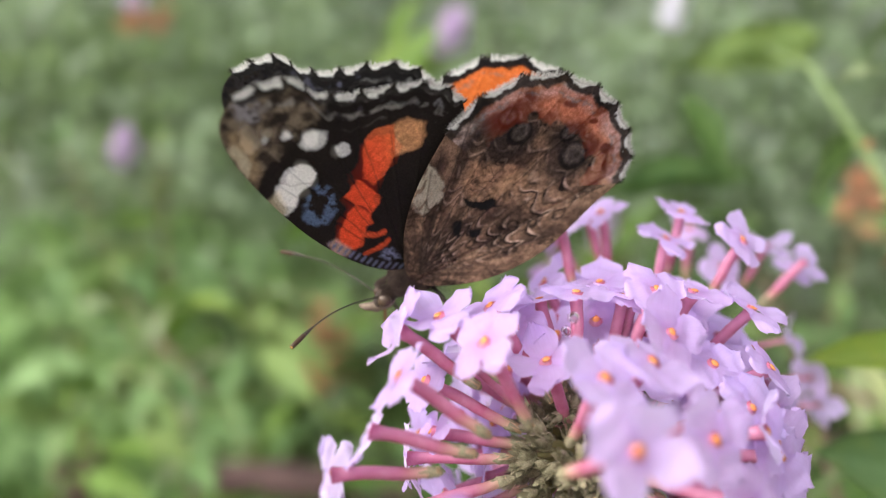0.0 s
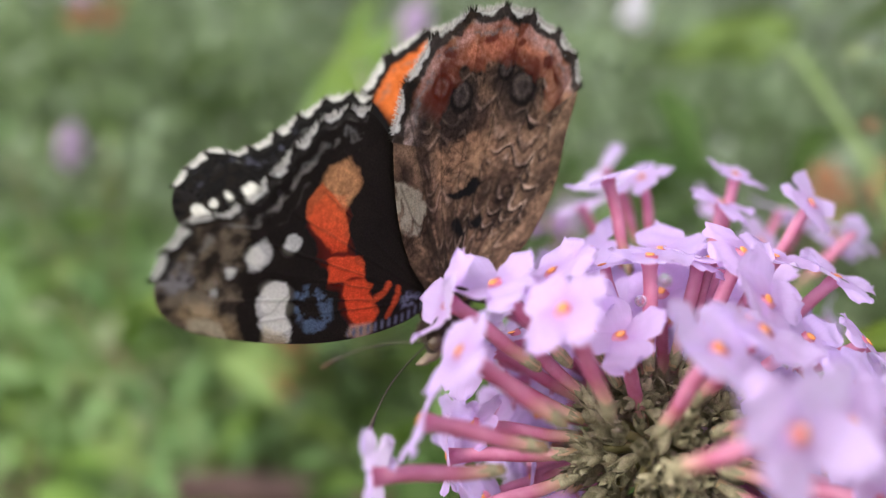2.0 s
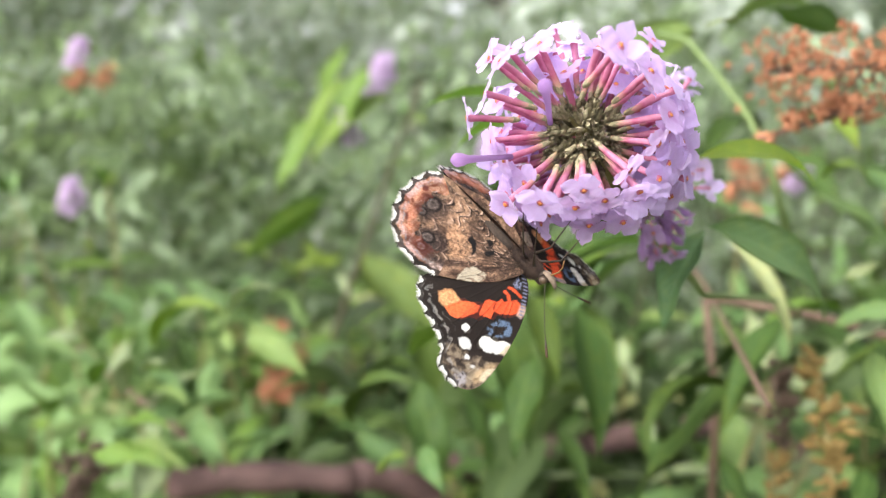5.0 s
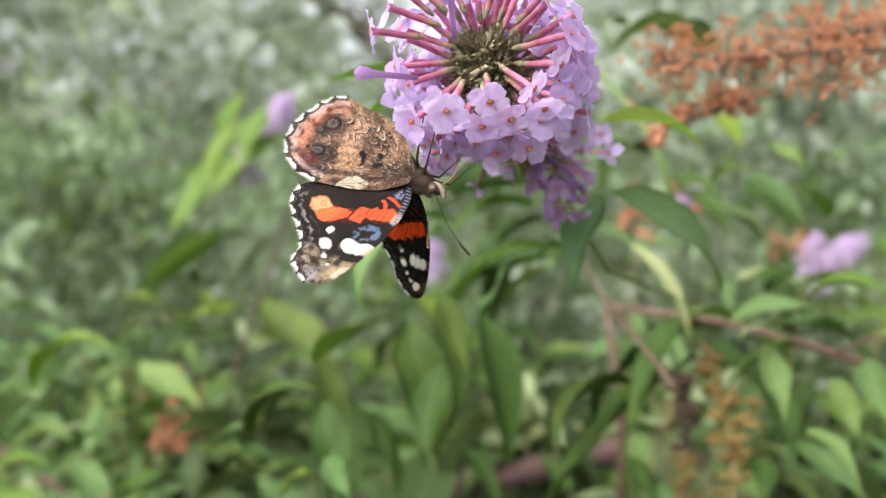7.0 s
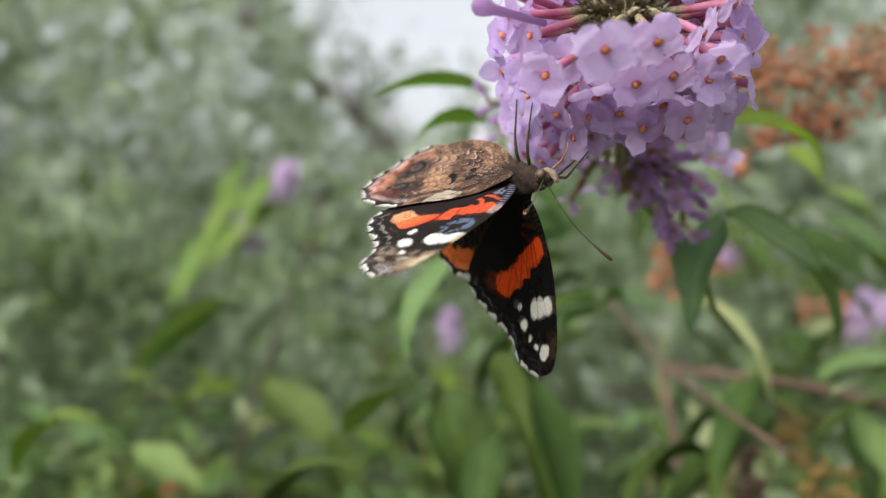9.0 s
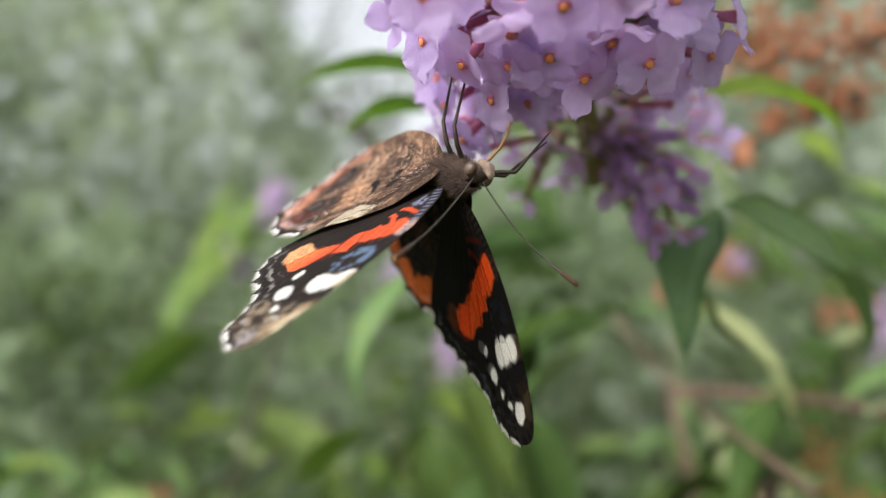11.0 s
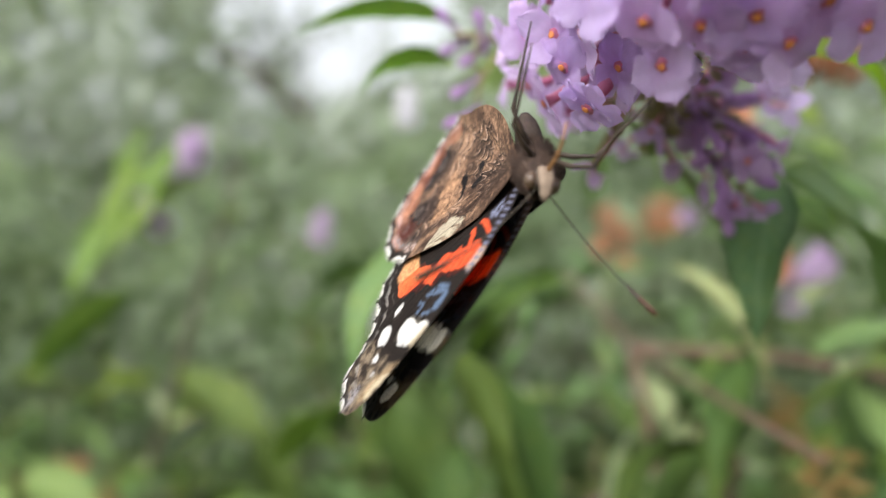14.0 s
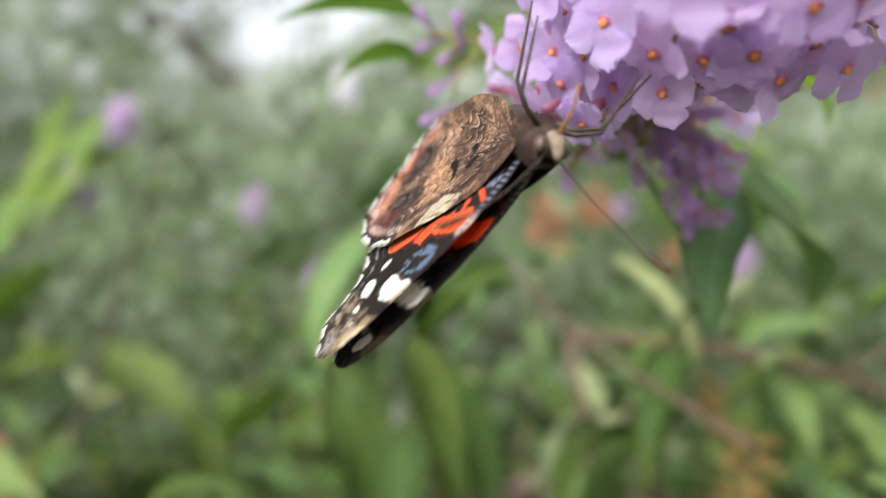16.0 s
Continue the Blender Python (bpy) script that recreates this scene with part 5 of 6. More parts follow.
butterfly = tagged(new("butterfly"), "red admiral butterfly, black wings with orange bands and white spots", "butterfly")
wings = {}
for hand in (-1, 1):
    for word, ctrl, args, label in (("fore", FORE, ((1.5, 15.5), -0.40, 7.2, 14.4, 9, fore_under, fore_upper), "black forewing with an orange band and white spots"),
                                    ("hind", HIND, ((-13.5, 5.2), -0.45, 3.6, 11.2, 8, hind_under, hind_upper), "marbled brown hindwing with a scalloped white fringe")):
        sheet, hairs = wing_mesh(word + "wing", ctrl, *args, hand)
        wings[word, hand] = under(word + "wing", sheet, butterfly, None, label)
        tagged(under("fringe", hairs, wings[word, hand], None, "white hair fringe broken by black"), kind="stuff")
cam.data.dof.focus_object = wings["fore", -1]


def lathe(name, rows, mat, sides=14, flat=1.0):
    """A body of revolution along Y from rows of (y, z, radius), in mm."""
    verts = []
    for y, z, r in rows:
        for j in range(sides):
            w = 2 * math.pi * j / sides
            verts.append((r * math.cos(w) * flat * MM, y * MM, (z + r * math.sin(w)) * MM))
    return from_arrays(name, verts, grid_faces(len(rows), sides, 0, True), [(0, 0)] * len(verts), mat)


under("thorax", lathe("thorax", ((-4.2, -1.0, .2), (-3.6, -1.0, 1.4), (-1.8, -1.1, 1.95), (0.4, -1.2, 2.1), (2.4, -1.4, 1.85), (3.6, -1.6, 1.3), (4.0, -1.7, .3)), M_BODY), butterfly, None, "furry brown thorax")
under("abdomen", lathe("abdomen", ((-3.2, -1.1, .3), (-4.0, -1.1, 1.3), (-6.0, -1.2, 1.5), (-8.5, -1.3, 1.5), (-11, -1.4, 1.25), (-13.2, -1.4, 0.8), (-14.2, -1.4, .1)), M_BODYDARK), butterfly, None, "dark brown abdomen")
head = under("head", lathe("head", ((3.2, -1.8, .2), (3.6, -1.8, 1.0), (4.6, -2.0, 1.2), (5.6, -2.2, 1.0), (6.3, -2.4, 0.6), (6.6, -2.5, .15)), M_BODYDARK), butterfly, None, "small dark head")
EYEBALL = ball_mesh("compound_eye", 0.85 * MM, M_COMPOUND, (0.75, 1, 1), 14, 10)
PALP = tube_mesh("palp", [(0, 4.6 * MM, -3.0 * MM), (0, 5.6 * MM, -3.3 * MM), (0, 7.0 * MM, -3.1 * MM), (0, 8.1 * MM, -2.4 * MM), (0, 8.7 * MM, -1.8 * MM)], [0.4 * MM, 0.62 * MM, 0.60 * MM, 0.40 * MM, 0.1 * MM], M_PALP, 8)
ANTENNA = tube_mesh("antenna", [Vector((0.5 * math.sin(u * 3.1), 15.2 * u, 0.9 * math.sin(u * 3.1))) * MM for u in [i / 22 for i in range(23)]],
                    [(0.085 if i < 17 else 0.085 + 0.21 * math.sin((i - 16) / 7 * 2.6)) * MM for i in range(23)], M_ANTENNA, 8)
antennae = {}
for s in (-1, 1):
    under("eye", EYEBALL, head, Matrix.Translation((s * 1.15 * MM, 5.1 * MM, -1.9 * MM)), "brown compound eye")
    under("palp", PALP, head, Matrix.Translation((s * 0.42 * MM, -0.6 * MM, 0.3 * MM)) @ pose(0, 0, 0, 0, 0, 2 * s), "pale furry palp")
    antennae[s] = under("antenna", ANTENNA, butterfly, None, "black-and-white ringed antenna with an orange-tipped club")
    legs = ((1.6, (5.6, 4.5, -10.6), (4.2, 4.6, -4.6)), (-0.6, (8.4, 0.2, -11.0), (5.2, 1.0, -4.4))) if s > 0 else ((1.8, (4.0, -2.0, -12.5), (3.8, 1.8, -5.5)), (-0.6, (4.0, -6.5, -13.5), (3.8, -1.5, -6.0)))
    for y0, foot, knee in legs:
        a, kn, ft = Vector((s * 1.0, y0, -3.0)), Vector((s * knee[0], knee[1], knee[2])), Vector((s * foot[0], foot[1], foot[2]))
        pts = [a, a.lerp(kn, .5) + Vector((0, 0, .3)), kn, kn.lerp(ft, .35), kn.lerp(ft, .62), kn.lerp(ft, .85), ft]
        under("leg", tube_mesh("leg", [p * MM for p in pts], [r * MM for r in (.30, .28, .22, .17, .15, .11, .09)], M_LEG, 7), butterfly, None, "thin dark walking leg")

under("proboscis", tube_mesh("proboscis", [Vector(p) * MM for p in ((0, 5.2, -2.8), (0, 5.8, -4.0), (0.1, 6.3, -5.2), (0.1, 6.3, -6.8), (0, 5.6, -8.4))], [r * MM for r in (.2, .19, .17, .15, .12)], M_PROBOSCIS, 8), head, None, "thin amber proboscis reaching into a floret")


def fur_mesh(count, seed):
    r2 = random.Random(seed)
    verts, faces, uvs = [], [], []
    for k in range(count):
        y = r2.uniform(-4, 5.4)
        w = r2.uniform(0, 2 * math.pi)
        r = 1.98 * math.sqrt(max(0.05, 1 - ((y - 0.2) / 4.6) ** 2)) if y < 3.6 else 1.05
        d = Vector((math.cos(w), -0.6 + r2.gauss(0, .3), math.sin(w))).normalized()
        p = Vector((r * math.cos(w), y, -1.2 + r * math.sin(w)))
        ln = r2.uniform(0.4, 1.15) * (0.55 if y > 3.6 else 1)
        q = p + d * ln + Vector((0, -0.3, 0))
        v, f, uv = tube_arrays([p * MM, p.lerp(q, .5) * MM, q * MM], [0.04 * MM, 0.03 * MM, 0.006 * MM], 3, len(verts))
        verts += v
        faces += f
        uvs += uv
    return from_arrays("fur", verts, faces, uvs, M_BODY)


tagged(under("fur", fur_mesh(4200, 3), butterfly, None, "soft brown fur"), kind="stuff")


# ---- the sprig that carries the flower, and its neighbours ----
WIDE = leaf_mesh("blade_wide", M_LEAF_SPRIG, width=0.43, droop=0.5, fold=0.5, wave=0.12, seed=31)
LONG = leaf_mesh("blade_long", M_LEAF_SPRIG, width=0.27, droop=0.42, fold=0.35, wave=0.06, seed=32)
ARC = leaf_mesh("blade_arc", M_LEAF_BACKLIT, width=0.20, droop=0.62, fold=0.5, seed=33)
SICKLE = leaf_mesh("blade_sickle", M_LEAF_BACKLIT, width=0.27, droop=0.7, fold=0.6, seed=34)
CURL = leaf_mesh("blade_curled", M_LEAF_BLUE, width=0.22, droop=1.5, fold=0.5, wave=0.1, seed=35)
NARROW = leaf_mesh("blade_narrow", M_LEAF_PALE, width=0.16, droop=0.8, fold=0.7, seed=36)

sprig = tagged(new("leafy_sprig"), "leafy green sprig bearing the flower, with narrow arching leaves", "sprig")
under("stalk", tube_mesh("stalk", [TIP + BACK * 0.07, Vector((0.0464, 0.0776, 1.1760)), Vector((0.0534, 0.0913, 1.1672)), Vector((0.0767, 0.1380, 1.1556)), Vector((0.1135, 0.2127, 1.1363)), Vector((0.1712, 0.3236, 1.0933))],
                         [0.0010, 0.0010, 0.0010, 0.0011, 0.0012, 0.0014], M_GREENSTEM, 8), sprig)
for me, b, t, roll in ((WIDE, (.0480, .0690, 1.1910), (.0366, .0580, 1.1635), 5), (LONG, (.050, .072, 1.1925), (.1006, .1197, 1.1541), 55), (ARC, (.044, .066, 1.2125), (.083, .088, 1.2035), 35),
                       (ARC, (-.0050, .0955, 1.2275), (-.0386, .0945, 1.2254), 30), (SICKLE, (-.0050, .1020, 1.2200), (-.0266, .0880, 1.2118), 35), (SICKLE, (.016, .062, 1.203), (.021, .060, 1.193), 30),
                       (CURL, (.006, .150, 1.179), (-.026, .126, 1.139), 0), (NARROW, (0.091, 0.222, 1.163), (0.116, 0.200, 1.114), 30)):
    blade_at("leaf", me, b, t, roll, parent=sprig)

SETS = {"green": BLADES, "blue": BLADES_BLUE, "lime": BLADES_LIME, "pale": BLADES_PALE}
WORDS = {"green": "mid-green lance-shaped leaf hanging from a butterfly-bush stem", "blue": "grey-green lance-shaped leaf with a pale midrib on the shrub", "lime": "bright yellow-green leaf on the shrub", "pale": "pale curled leaf showing its felted underside on the shrub"}


def hang_leaves(rows):
    """Single leaves of the shrub: foot, point, blade, tint and roll."""
    for b, t, kind, colour, roll in rows:
        colour = "blue" if colour == "green" and b[0] < -0.22 else colour
        blade_at("leaf", SETS[colour][kind], b, t, roll, WORDS[colour])


hang_leaves((
    ((-0.020, 0.254, 1.119), (-0.002, 0.220, 1.048), 2, "green", 10),
    ((0.020, 0.226, 1.127), (0.031, 0.193, 1.060), 0, "green", -15),
    ((-0.066, 0.255, 1.074), (-0.049, 0.225, 1.023), 2, "green", 20),
    ((-0.171, 0.443, 1.150), (-0.229, 0.410, 1.105), 0, "lime", 75),
    ((-0.224, 0.408, 1.059), (-0.171, 0.381, 1.025), 5, "blue", 15),
    ((-0.283, 0.351, 1.030), (-0.238, 0.327, 1.017), 1, "blue", 0),
    ((-0.225, 0.302, 1.021), (-0.197, 0.275, 0.997), 1, "blue", 20),
    ((0.116, 0.21, 1.130), (0.085, 0.18, 1.088), 0, "green", 15),
    ((0.090, 0.20, 1.098), (0.050, 0.165, 1.072), 3, "green", 25),
    ((0.151, 0.156, 1.091), (0.161, 0.130, 1.076), 1, "blue", 10),
    ((0.004, 0.187, 1.139), (0.036, 0.168, 1.168), 0, "lime", 10),
))
hang_leaves((
    ((-0.188, 0.400, 0.993), (-0.126, 0.378, 0.985), 0, "green", 0),
    ((-0.299, 0.346, 1.000), (-0.321, 0.320, 0.994), 0, "blue", 10),
    ((-0.343, 0.401, 1.046), (-0.359, 0.380, 1.070), 5, "lime", 0),
    ((0.106, 0.207, 1.106), (0.083, 0.178, 1.081), 1, "green", 0),
    ((-0.041, 0.275, 1.064), (-0.023, 0.245, 1.020), 5, "green", -20),
    ((0.146, 0.244, 1.076), (0.149, 0.216, 1.045), 1, "blue", 20),
    ((-0.121, 0.357, 1.027), (-0.085, 0.340, 1.062), 0, "green", 0),
    ((-0.240, 0.422, 1.017), (-0.266, 0.401, 1.047), 5, "green", 0),
    ((-0.352, 0.484, 1.063), (-0.301, 0.459, 1.045), 1, "blue", 0),
    ((0.084, 0.181, 1.072), (0.091, 0.154, 1.053), 5, "green", 0),
    ((0.013, 0.265, 1.044), (0.031, 0.237, 1.018), 0, "green", 0),
))
hang_leaves((
    ((-0.223, 0.800, 1.034), (-0.114, 0.740, 0.937), 4, "blue", 20),
    ((0.030, 0.332, 1.101), (0.039, 0.302, 1.021), 3, "green", 10),
    ((-0.012, 0.371, 1.099), (-0.003, 0.340, 1.018), 3, "green", -20),
    ((0.011, 0.410, 1.084), (0.008, 0.400, 1.006), 0, "blue", 30),
    ((-0.078, 0.397, 1.007), (-0.065, 0.370, 0.954), 2, "green", 0),
    ((0.044, 0.299, 1.149), (0.030, 0.311, 1.091), 1, "green", 25),
    ((0.071, 0.280, 1.149), (0.007, 0.329, 1.083), 3, "green", -30),
    ((0.064, 0.318, 1.138), (0.028, 0.337, 1.061), 1, "blue", 0),
    ((0.108, 0.235, 1.109), (0.072, 0.227, 1.060), 2, "green", 40),
    ((0.124, 0.215, 1.108), (0.047, 0.184, 1.046), 4, "green", 25),
    ((0.170, 0.237, 1.111), (0.165, 0.211, 1.068), 0, "green", 20),
))
hang_leaves((
    ((0.207, 0.236, 1.095), (0.210, 0.230, 1.050), 5, "green", -20),
    ((0.173, 0.211, 1.066), (0.197, 0.189, 1.046), 4, "blue", 30),
    ((0.184, 0.238, 1.114), (0.149, 0.252, 1.074), 0, "green", 0),
    ((0.184, 0.268, 1.113), (0.242, 0.276, 1.087), 1, "blue", 0),
    ((0.172, 0.288, 1.112), (0.122, 0.273, 1.088), 3, "lime", 10),
    ((0.080, 0.242, 1.096), (0.058, 0.207, 1.066), 5, "pale", 60),
    ((0.151, 0.241, 1.142), (0.170, 0.242, 1.150), 5, "pale", 40),
    ((0.187, 0.262, 1.140), (0.196, 0.241, 1.135), 5, "pale", 10),
    ((0.210, 0.222, 1.138), (0.181, 0.240, 1.133), 3, "lime", 30),
    ((0.158, 0.380, 1.196), (0.180, 0.325, 1.159), 0, "green", 20),
    ((0.187, 0.329, 1.191), (0.213, 0.295, 1.159), 2, "green", 30),
))
hang_leaves((
    ((0.265, 0.379, 1.165), (0.212, 0.329, 1.187), 0, "lime", -20),
    ((0.201, 0.333, 1.216), (0.228, 0.310, 1.188), 4, "green", 20),
    ((0.132, 0.258, 1.273), (0.091, 0.274, 1.255), 3, "blue", 20),
    ((0.145, 0.257, 1.261), (0.103, 0.236, 1.270), 4, "blue", 30),
    ((0.142, 0.435, 1.238), (0.171, 0.417, 1.249), 0, "green", 0),
    ((0.155, 0.431, 1.208), (0.107, 0.375, 1.173), 3, "green", 0),
    ((-0.184, 0.681, 1.267), (-0.221, 0.657, 1.170), 4, "lime", -20),
    ((-0.167, 0.688, 1.236), (-0.242, 0.635, 1.162), 0, "lime", -20),
    ((-0.227, 0.662, 1.133), (-0.309, 0.639, 1.056), 0, "green", 40),
    ((-0.214, 0.711, 1.122), (-0.301, 0.755, 1.089), 2, "green", 0),
    ((-0.446, 0.834, 0.964), (-0.353, 0.790, 0.990), 2, "blue", 0),
))
hang_leaves((
    ((-0.324, 0.689, 0.980), (-0.253, 0.661, 0.910), 4, "blue", 30),
    ((-0.351, 0.534, 0.966), (-0.379, 0.481, 0.948), 4, "green", 20),
    ((-0.308, 0.482, 0.943), (-0.367, 0.440, 0.940), 2, "green", 0),
    ((-0.333, 0.382, 0.956), (-0.251, 0.345, 0.963), 4, "green", 10),
    ((-0.299, 0.464, 0.955), (-0.252, 0.421, 0.925), 4, "green", 30),
    ((-0.467, 0.682, 0.962), (-0.490, 0.636, 0.930), 0, "green", 0),
    ((-0.381, 0.782, 0.940), (-0.431, 0.728, 0.920), 1, "green", 0),
    ((-0.226, 0.635, 0.932), (-0.301, 0.605, 0.954), 4, "blue", 20),
    ((-0.178, 0.534, 0.923), (-0.119, 0.508, 0.939), 0, "green", 0),
    ((-0.121, 0.591, 0.960), (-0.163, 0.571, 0.972), 0, "lime", 0),
    ((-0.061, 0.501, 1.022), (-0.034, 0.478, 0.998), 1, "green", 0),
))
hang_leaves((
    ((-0.066, 0.492, 0.962), (-0.100, 0.447, 0.934), 2, "green", 0),
    ((-0.052, 0.606, 1.051), (-0.109, 0.599, 1.017), 0, "green", 20),
    ((-0.049, 0.423, 1.044), (-0.018, 0.409, 1.084), 1, "green", 0),
    ((0.071, 0.354, 1.196), (-0.004, 0.313, 1.182), 1, "blue", 75),
    ((0.063, 0.373, 1.172), (0.005, 0.332, 1.153), 1, "lime", 20),
    ((-0.020, 0.312, 1.162), (-0.048, 0.291, 1.150), 0, "blue", 30),
    ((0.027, 0.373, 1.186), (-0.009, 0.372, 1.165), 0, "green", 10),
    ((0.080, 0.393, 1.164), (0.030, 0.371, 1.107), 3, "green", 10),
    ((-0.003, 0.369, 1.071), (0.001, 0.347, 1.020), 3, "green", 0),
    ((-0.103, 0.487, 1.045), (-0.082, 0.465, 0.971), 4, "green", 20),
    ((-0.285, 0.879, 1.217), (-0.347, 0.828, 1.105), 4, "lime", -20),
))
hang_leaves((
    ((-0.323, 0.827, 1.077), (-0.401, 0.827, 1.006), 0, "lime", 0),
    ((-0.208, 0.826, 1.118), (-0.268, 0.825, 1.033), 0, "green", 0),
    ((0.148, 0.420, 1.128), (0.188, 0.419, 1.088), 0, "green", 0),
    ((0.132, 0.233, 1.185), (0.180, 0.235, 1.145), 4, "blue", 20),
    ((-0.005, 0.634, 1.154), (-0.090, 0.602, 1.098), 4, "blue", 30),
    ((-0.241, 0.827, 1.304), (-0.282, 0.815, 1.171), 4, "lime", -20),
    ((0.033, 0.370, 1.235), (0.059, 0.341, 1.193), 4, "green", 20),
    ((0.084, 0.305, 1.267), (0.021, 0.329, 1.248), 2, "blue", 70),
    ((0.077, 0.173, 1.259), (0.061, 0.159, 1.256), 4, "pale", 0),
    ((-0.224, 0.727, 1.253), (-0.266, 0.695, 1.173), 0, "lime", -20),
    ((-0.391, 0.397, 0.970), (-0.414, 0.383, 1.011), 4, "lime", 0),
))
hang_leaves((
    ((-0.312, 0.359, 0.967), (-0.331, 0.304, 0.974), 4, "lime", 0),
    ((-0.425, 0.429, 1.028), (-0.370, 0.414, 1.013), 0, "green", 0),
    ((-0.261, 0.247, 1.022), (-0.200, 0.225, 1.025), 5, "lime", 20),
    ((-0.251, 0.249, 1.037), (-0.202, 0.228, 1.049), 4, "lime", 0),
    ((-0.204, 0.260, 1.036), (-0.174, 0.236, 1.029), 4, "blue", 30),
    ((-0.237, 0.272, 1.052), (-0.199, 0.248, 1.053), 0, "blue", 0),
    ((-0.272, 0.271, 1.054), (-0.251, 0.251, 1.078), 0, "lime", 0),
    ((-0.258, 0.280, 1.043), (-0.238, 0.261, 1.076), 1, "pale", 0),
    ((-0.248, 0.283, 1.060), (-0.220, 0.261, 1.074), 5, "pale", 0),
    ((-0.218, 0.270, 1.036), (-0.170, 0.250, 1.060), 0, "blue", 0),
    ((-0.278, 0.361, 1.048), (-0.213, 0.343, 1.081), 3, "lime", 10),
))
hang_leaves((
    ((-0.277, 0.384, 1.070), (-0.230, 0.363, 1.084), 0, "blue", 0),
    ((-0.220, 0.366, 1.075), (-0.180, 0.346, 1.100), 1, "pale", 0),
    ((-0.353, 0.413, 1.075), (-0.306, 0.388, 1.056), 2, "blue", 0),
    ((-0.189, 0.316, 1.077), (-0.141, 0.291, 1.058), 4, "blue", 30),
    ((-0.128, 0.263, 1.043), (-0.101, 0.242, 1.065), 0, "blue", 20),
    ((-0.121, 0.252, 1.035), (-0.079, 0.230, 1.046), 1, "green", 10),
    ((-0.076, 0.194, 1.047), (-0.057, 0.173, 1.067), 5, "lime", 20),
    ((-0.084, 0.178, 1.078), (-0.048, 0.158, 1.106), 3, "green", 20),
    ((-0.058, 0.183, 1.112), (-0.032, 0.162, 1.135), 0, "lime", -20),
    ((-0.047, 0.149, 1.082), (-0.034, 0.124, 1.074), 2, "blue", 30),
    ((-0.000, 0.168, 1.145), (0.010, 0.140, 1.116), 1, "green", 20),
))
hang_leaves((
    ((-0.000, 0.184, 1.114), (-0.007, 0.155, 1.075), 2, "green", 10),
    ((0.057, 0.202, 1.164), (0.016, 0.174, 1.136), 2, "blue", 30),
    ((0.052, 0.232, 1.160), (0.013, 0.206, 1.153), 0, "lime", 20),
    ((0.169, 0.210, 1.128), (0.132, 0.184, 1.123), 4, "pale", 20),
    ((0.154, 0.208, 1.115), (0.153, 0.180, 1.087), 4, "blue", 0),
    ((0.187, 0.207, 1.099), (0.187, 0.180, 1.076), 2, "blue", 10),
    ((0.193, 0.189, 1.114), (0.189, 0.161, 1.090), 4, "blue", 30),
    ((0.191, 0.184, 1.078), (0.190, 0.160, 1.076), 0, "blue", 0),
    ((0.139, 0.163, 1.078), (0.126, 0.136, 1.065), 5, "green", 0),
    ((0.138, 0.209, 1.126), (0.170, 0.187, 1.136), 1, "blue", 40),
    ((0.153, 0.162, 1.146), (0.175, 0.138, 1.148), 3, "lime", 20),
))
hang_leaves((
    ((0.129, 0.212, 1.225), (0.132, 0.186, 1.207), 0, "lime", 20),
    ((0.152, 0.229, 1.196), (0.169, 0.202, 1.173), 0, "blue", 20),
    ((0.132, 0.228, 1.192), (0.143, 0.205, 1.197), 1, "lime", 10),
    ((0.187, 0.292, 1.213), (0.197, 0.267, 1.199), 4, "blue", 20),
    ((0.213, 0.292, 1.205), (0.220, 0.267, 1.199), 1, "lime", 0),
))
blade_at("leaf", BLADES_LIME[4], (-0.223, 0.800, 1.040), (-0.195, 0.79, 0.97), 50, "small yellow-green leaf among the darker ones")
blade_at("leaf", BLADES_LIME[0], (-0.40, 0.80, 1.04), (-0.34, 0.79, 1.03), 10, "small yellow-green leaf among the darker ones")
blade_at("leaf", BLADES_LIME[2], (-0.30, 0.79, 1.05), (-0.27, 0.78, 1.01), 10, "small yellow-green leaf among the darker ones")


def twig(points, r0, r1, mat, label, name="twig"):
    n = len(points) - 1
    return tagged(new(name, tube_mesh(name, points, [r0 + (r1 - r0) * i / n for i in range(n + 1)], mat, 9)), label, "twig", "bare twigs")


twig([(0.0784, 0.3264, 1.1528), (0.0847, 0.3128, 1.1419), (0.0974, 0.2855, 1.1200), (0.0885, 0.1784, 1.1210), (0.0831, 0.1141, 1.1216)], 0.0012, 0.0011, M_TWIG, "thin reddish twig slanting down through the leaves")
twig([(0.092, 0.277, 1.122), (0.149, 0.257, 1.117), (0.189, 0.247, 1.108), (0.233, 0.237, 1.094), (0.33, 0.22, 1.06)], 0.0022, 0.0028, M_TWIG, "thin reddish twig branching sideways from the stem")
twig([(0.205, 0.243, 1.103), (0.214, 0.23, 1.112), (0.235, 0.215, 1.122), (0.27, 0.2, 1.13)], 0.0013, 0.0010, M_TWIG, "thin reddish side twig curving upward")
twig([(0.093, 0.277, 1.121), (0.101, 0.269, 1.061), (0.104, 0.275, 0.97)], 0.0022, 0.0026, M_TWIG, "thin reddish twig hanging straight down")
twig([(-0.130, 0.69, 1.25), (-0.150, 0.68, 1.19), (-0.177, 0.655, 1.105), (-0.217, 0.632, 0.984), (-0.24, 0.63, 0.86)], 0.0018, 0.003, M_DARKTWIG, "dark upright twig in the thicket")
twig([(0.056, 0.255, 1.262), (0.068, 0.235, 1.257), (0.080, 0.221, 1.240), (0.092, 0.21, 1.222), (0.10, 0.205, 1.205), (0.112, 0.205, 1.17)], 0.0011, 0.0018, M_GREENSTEM, "pale green arching stem bare of leaves")
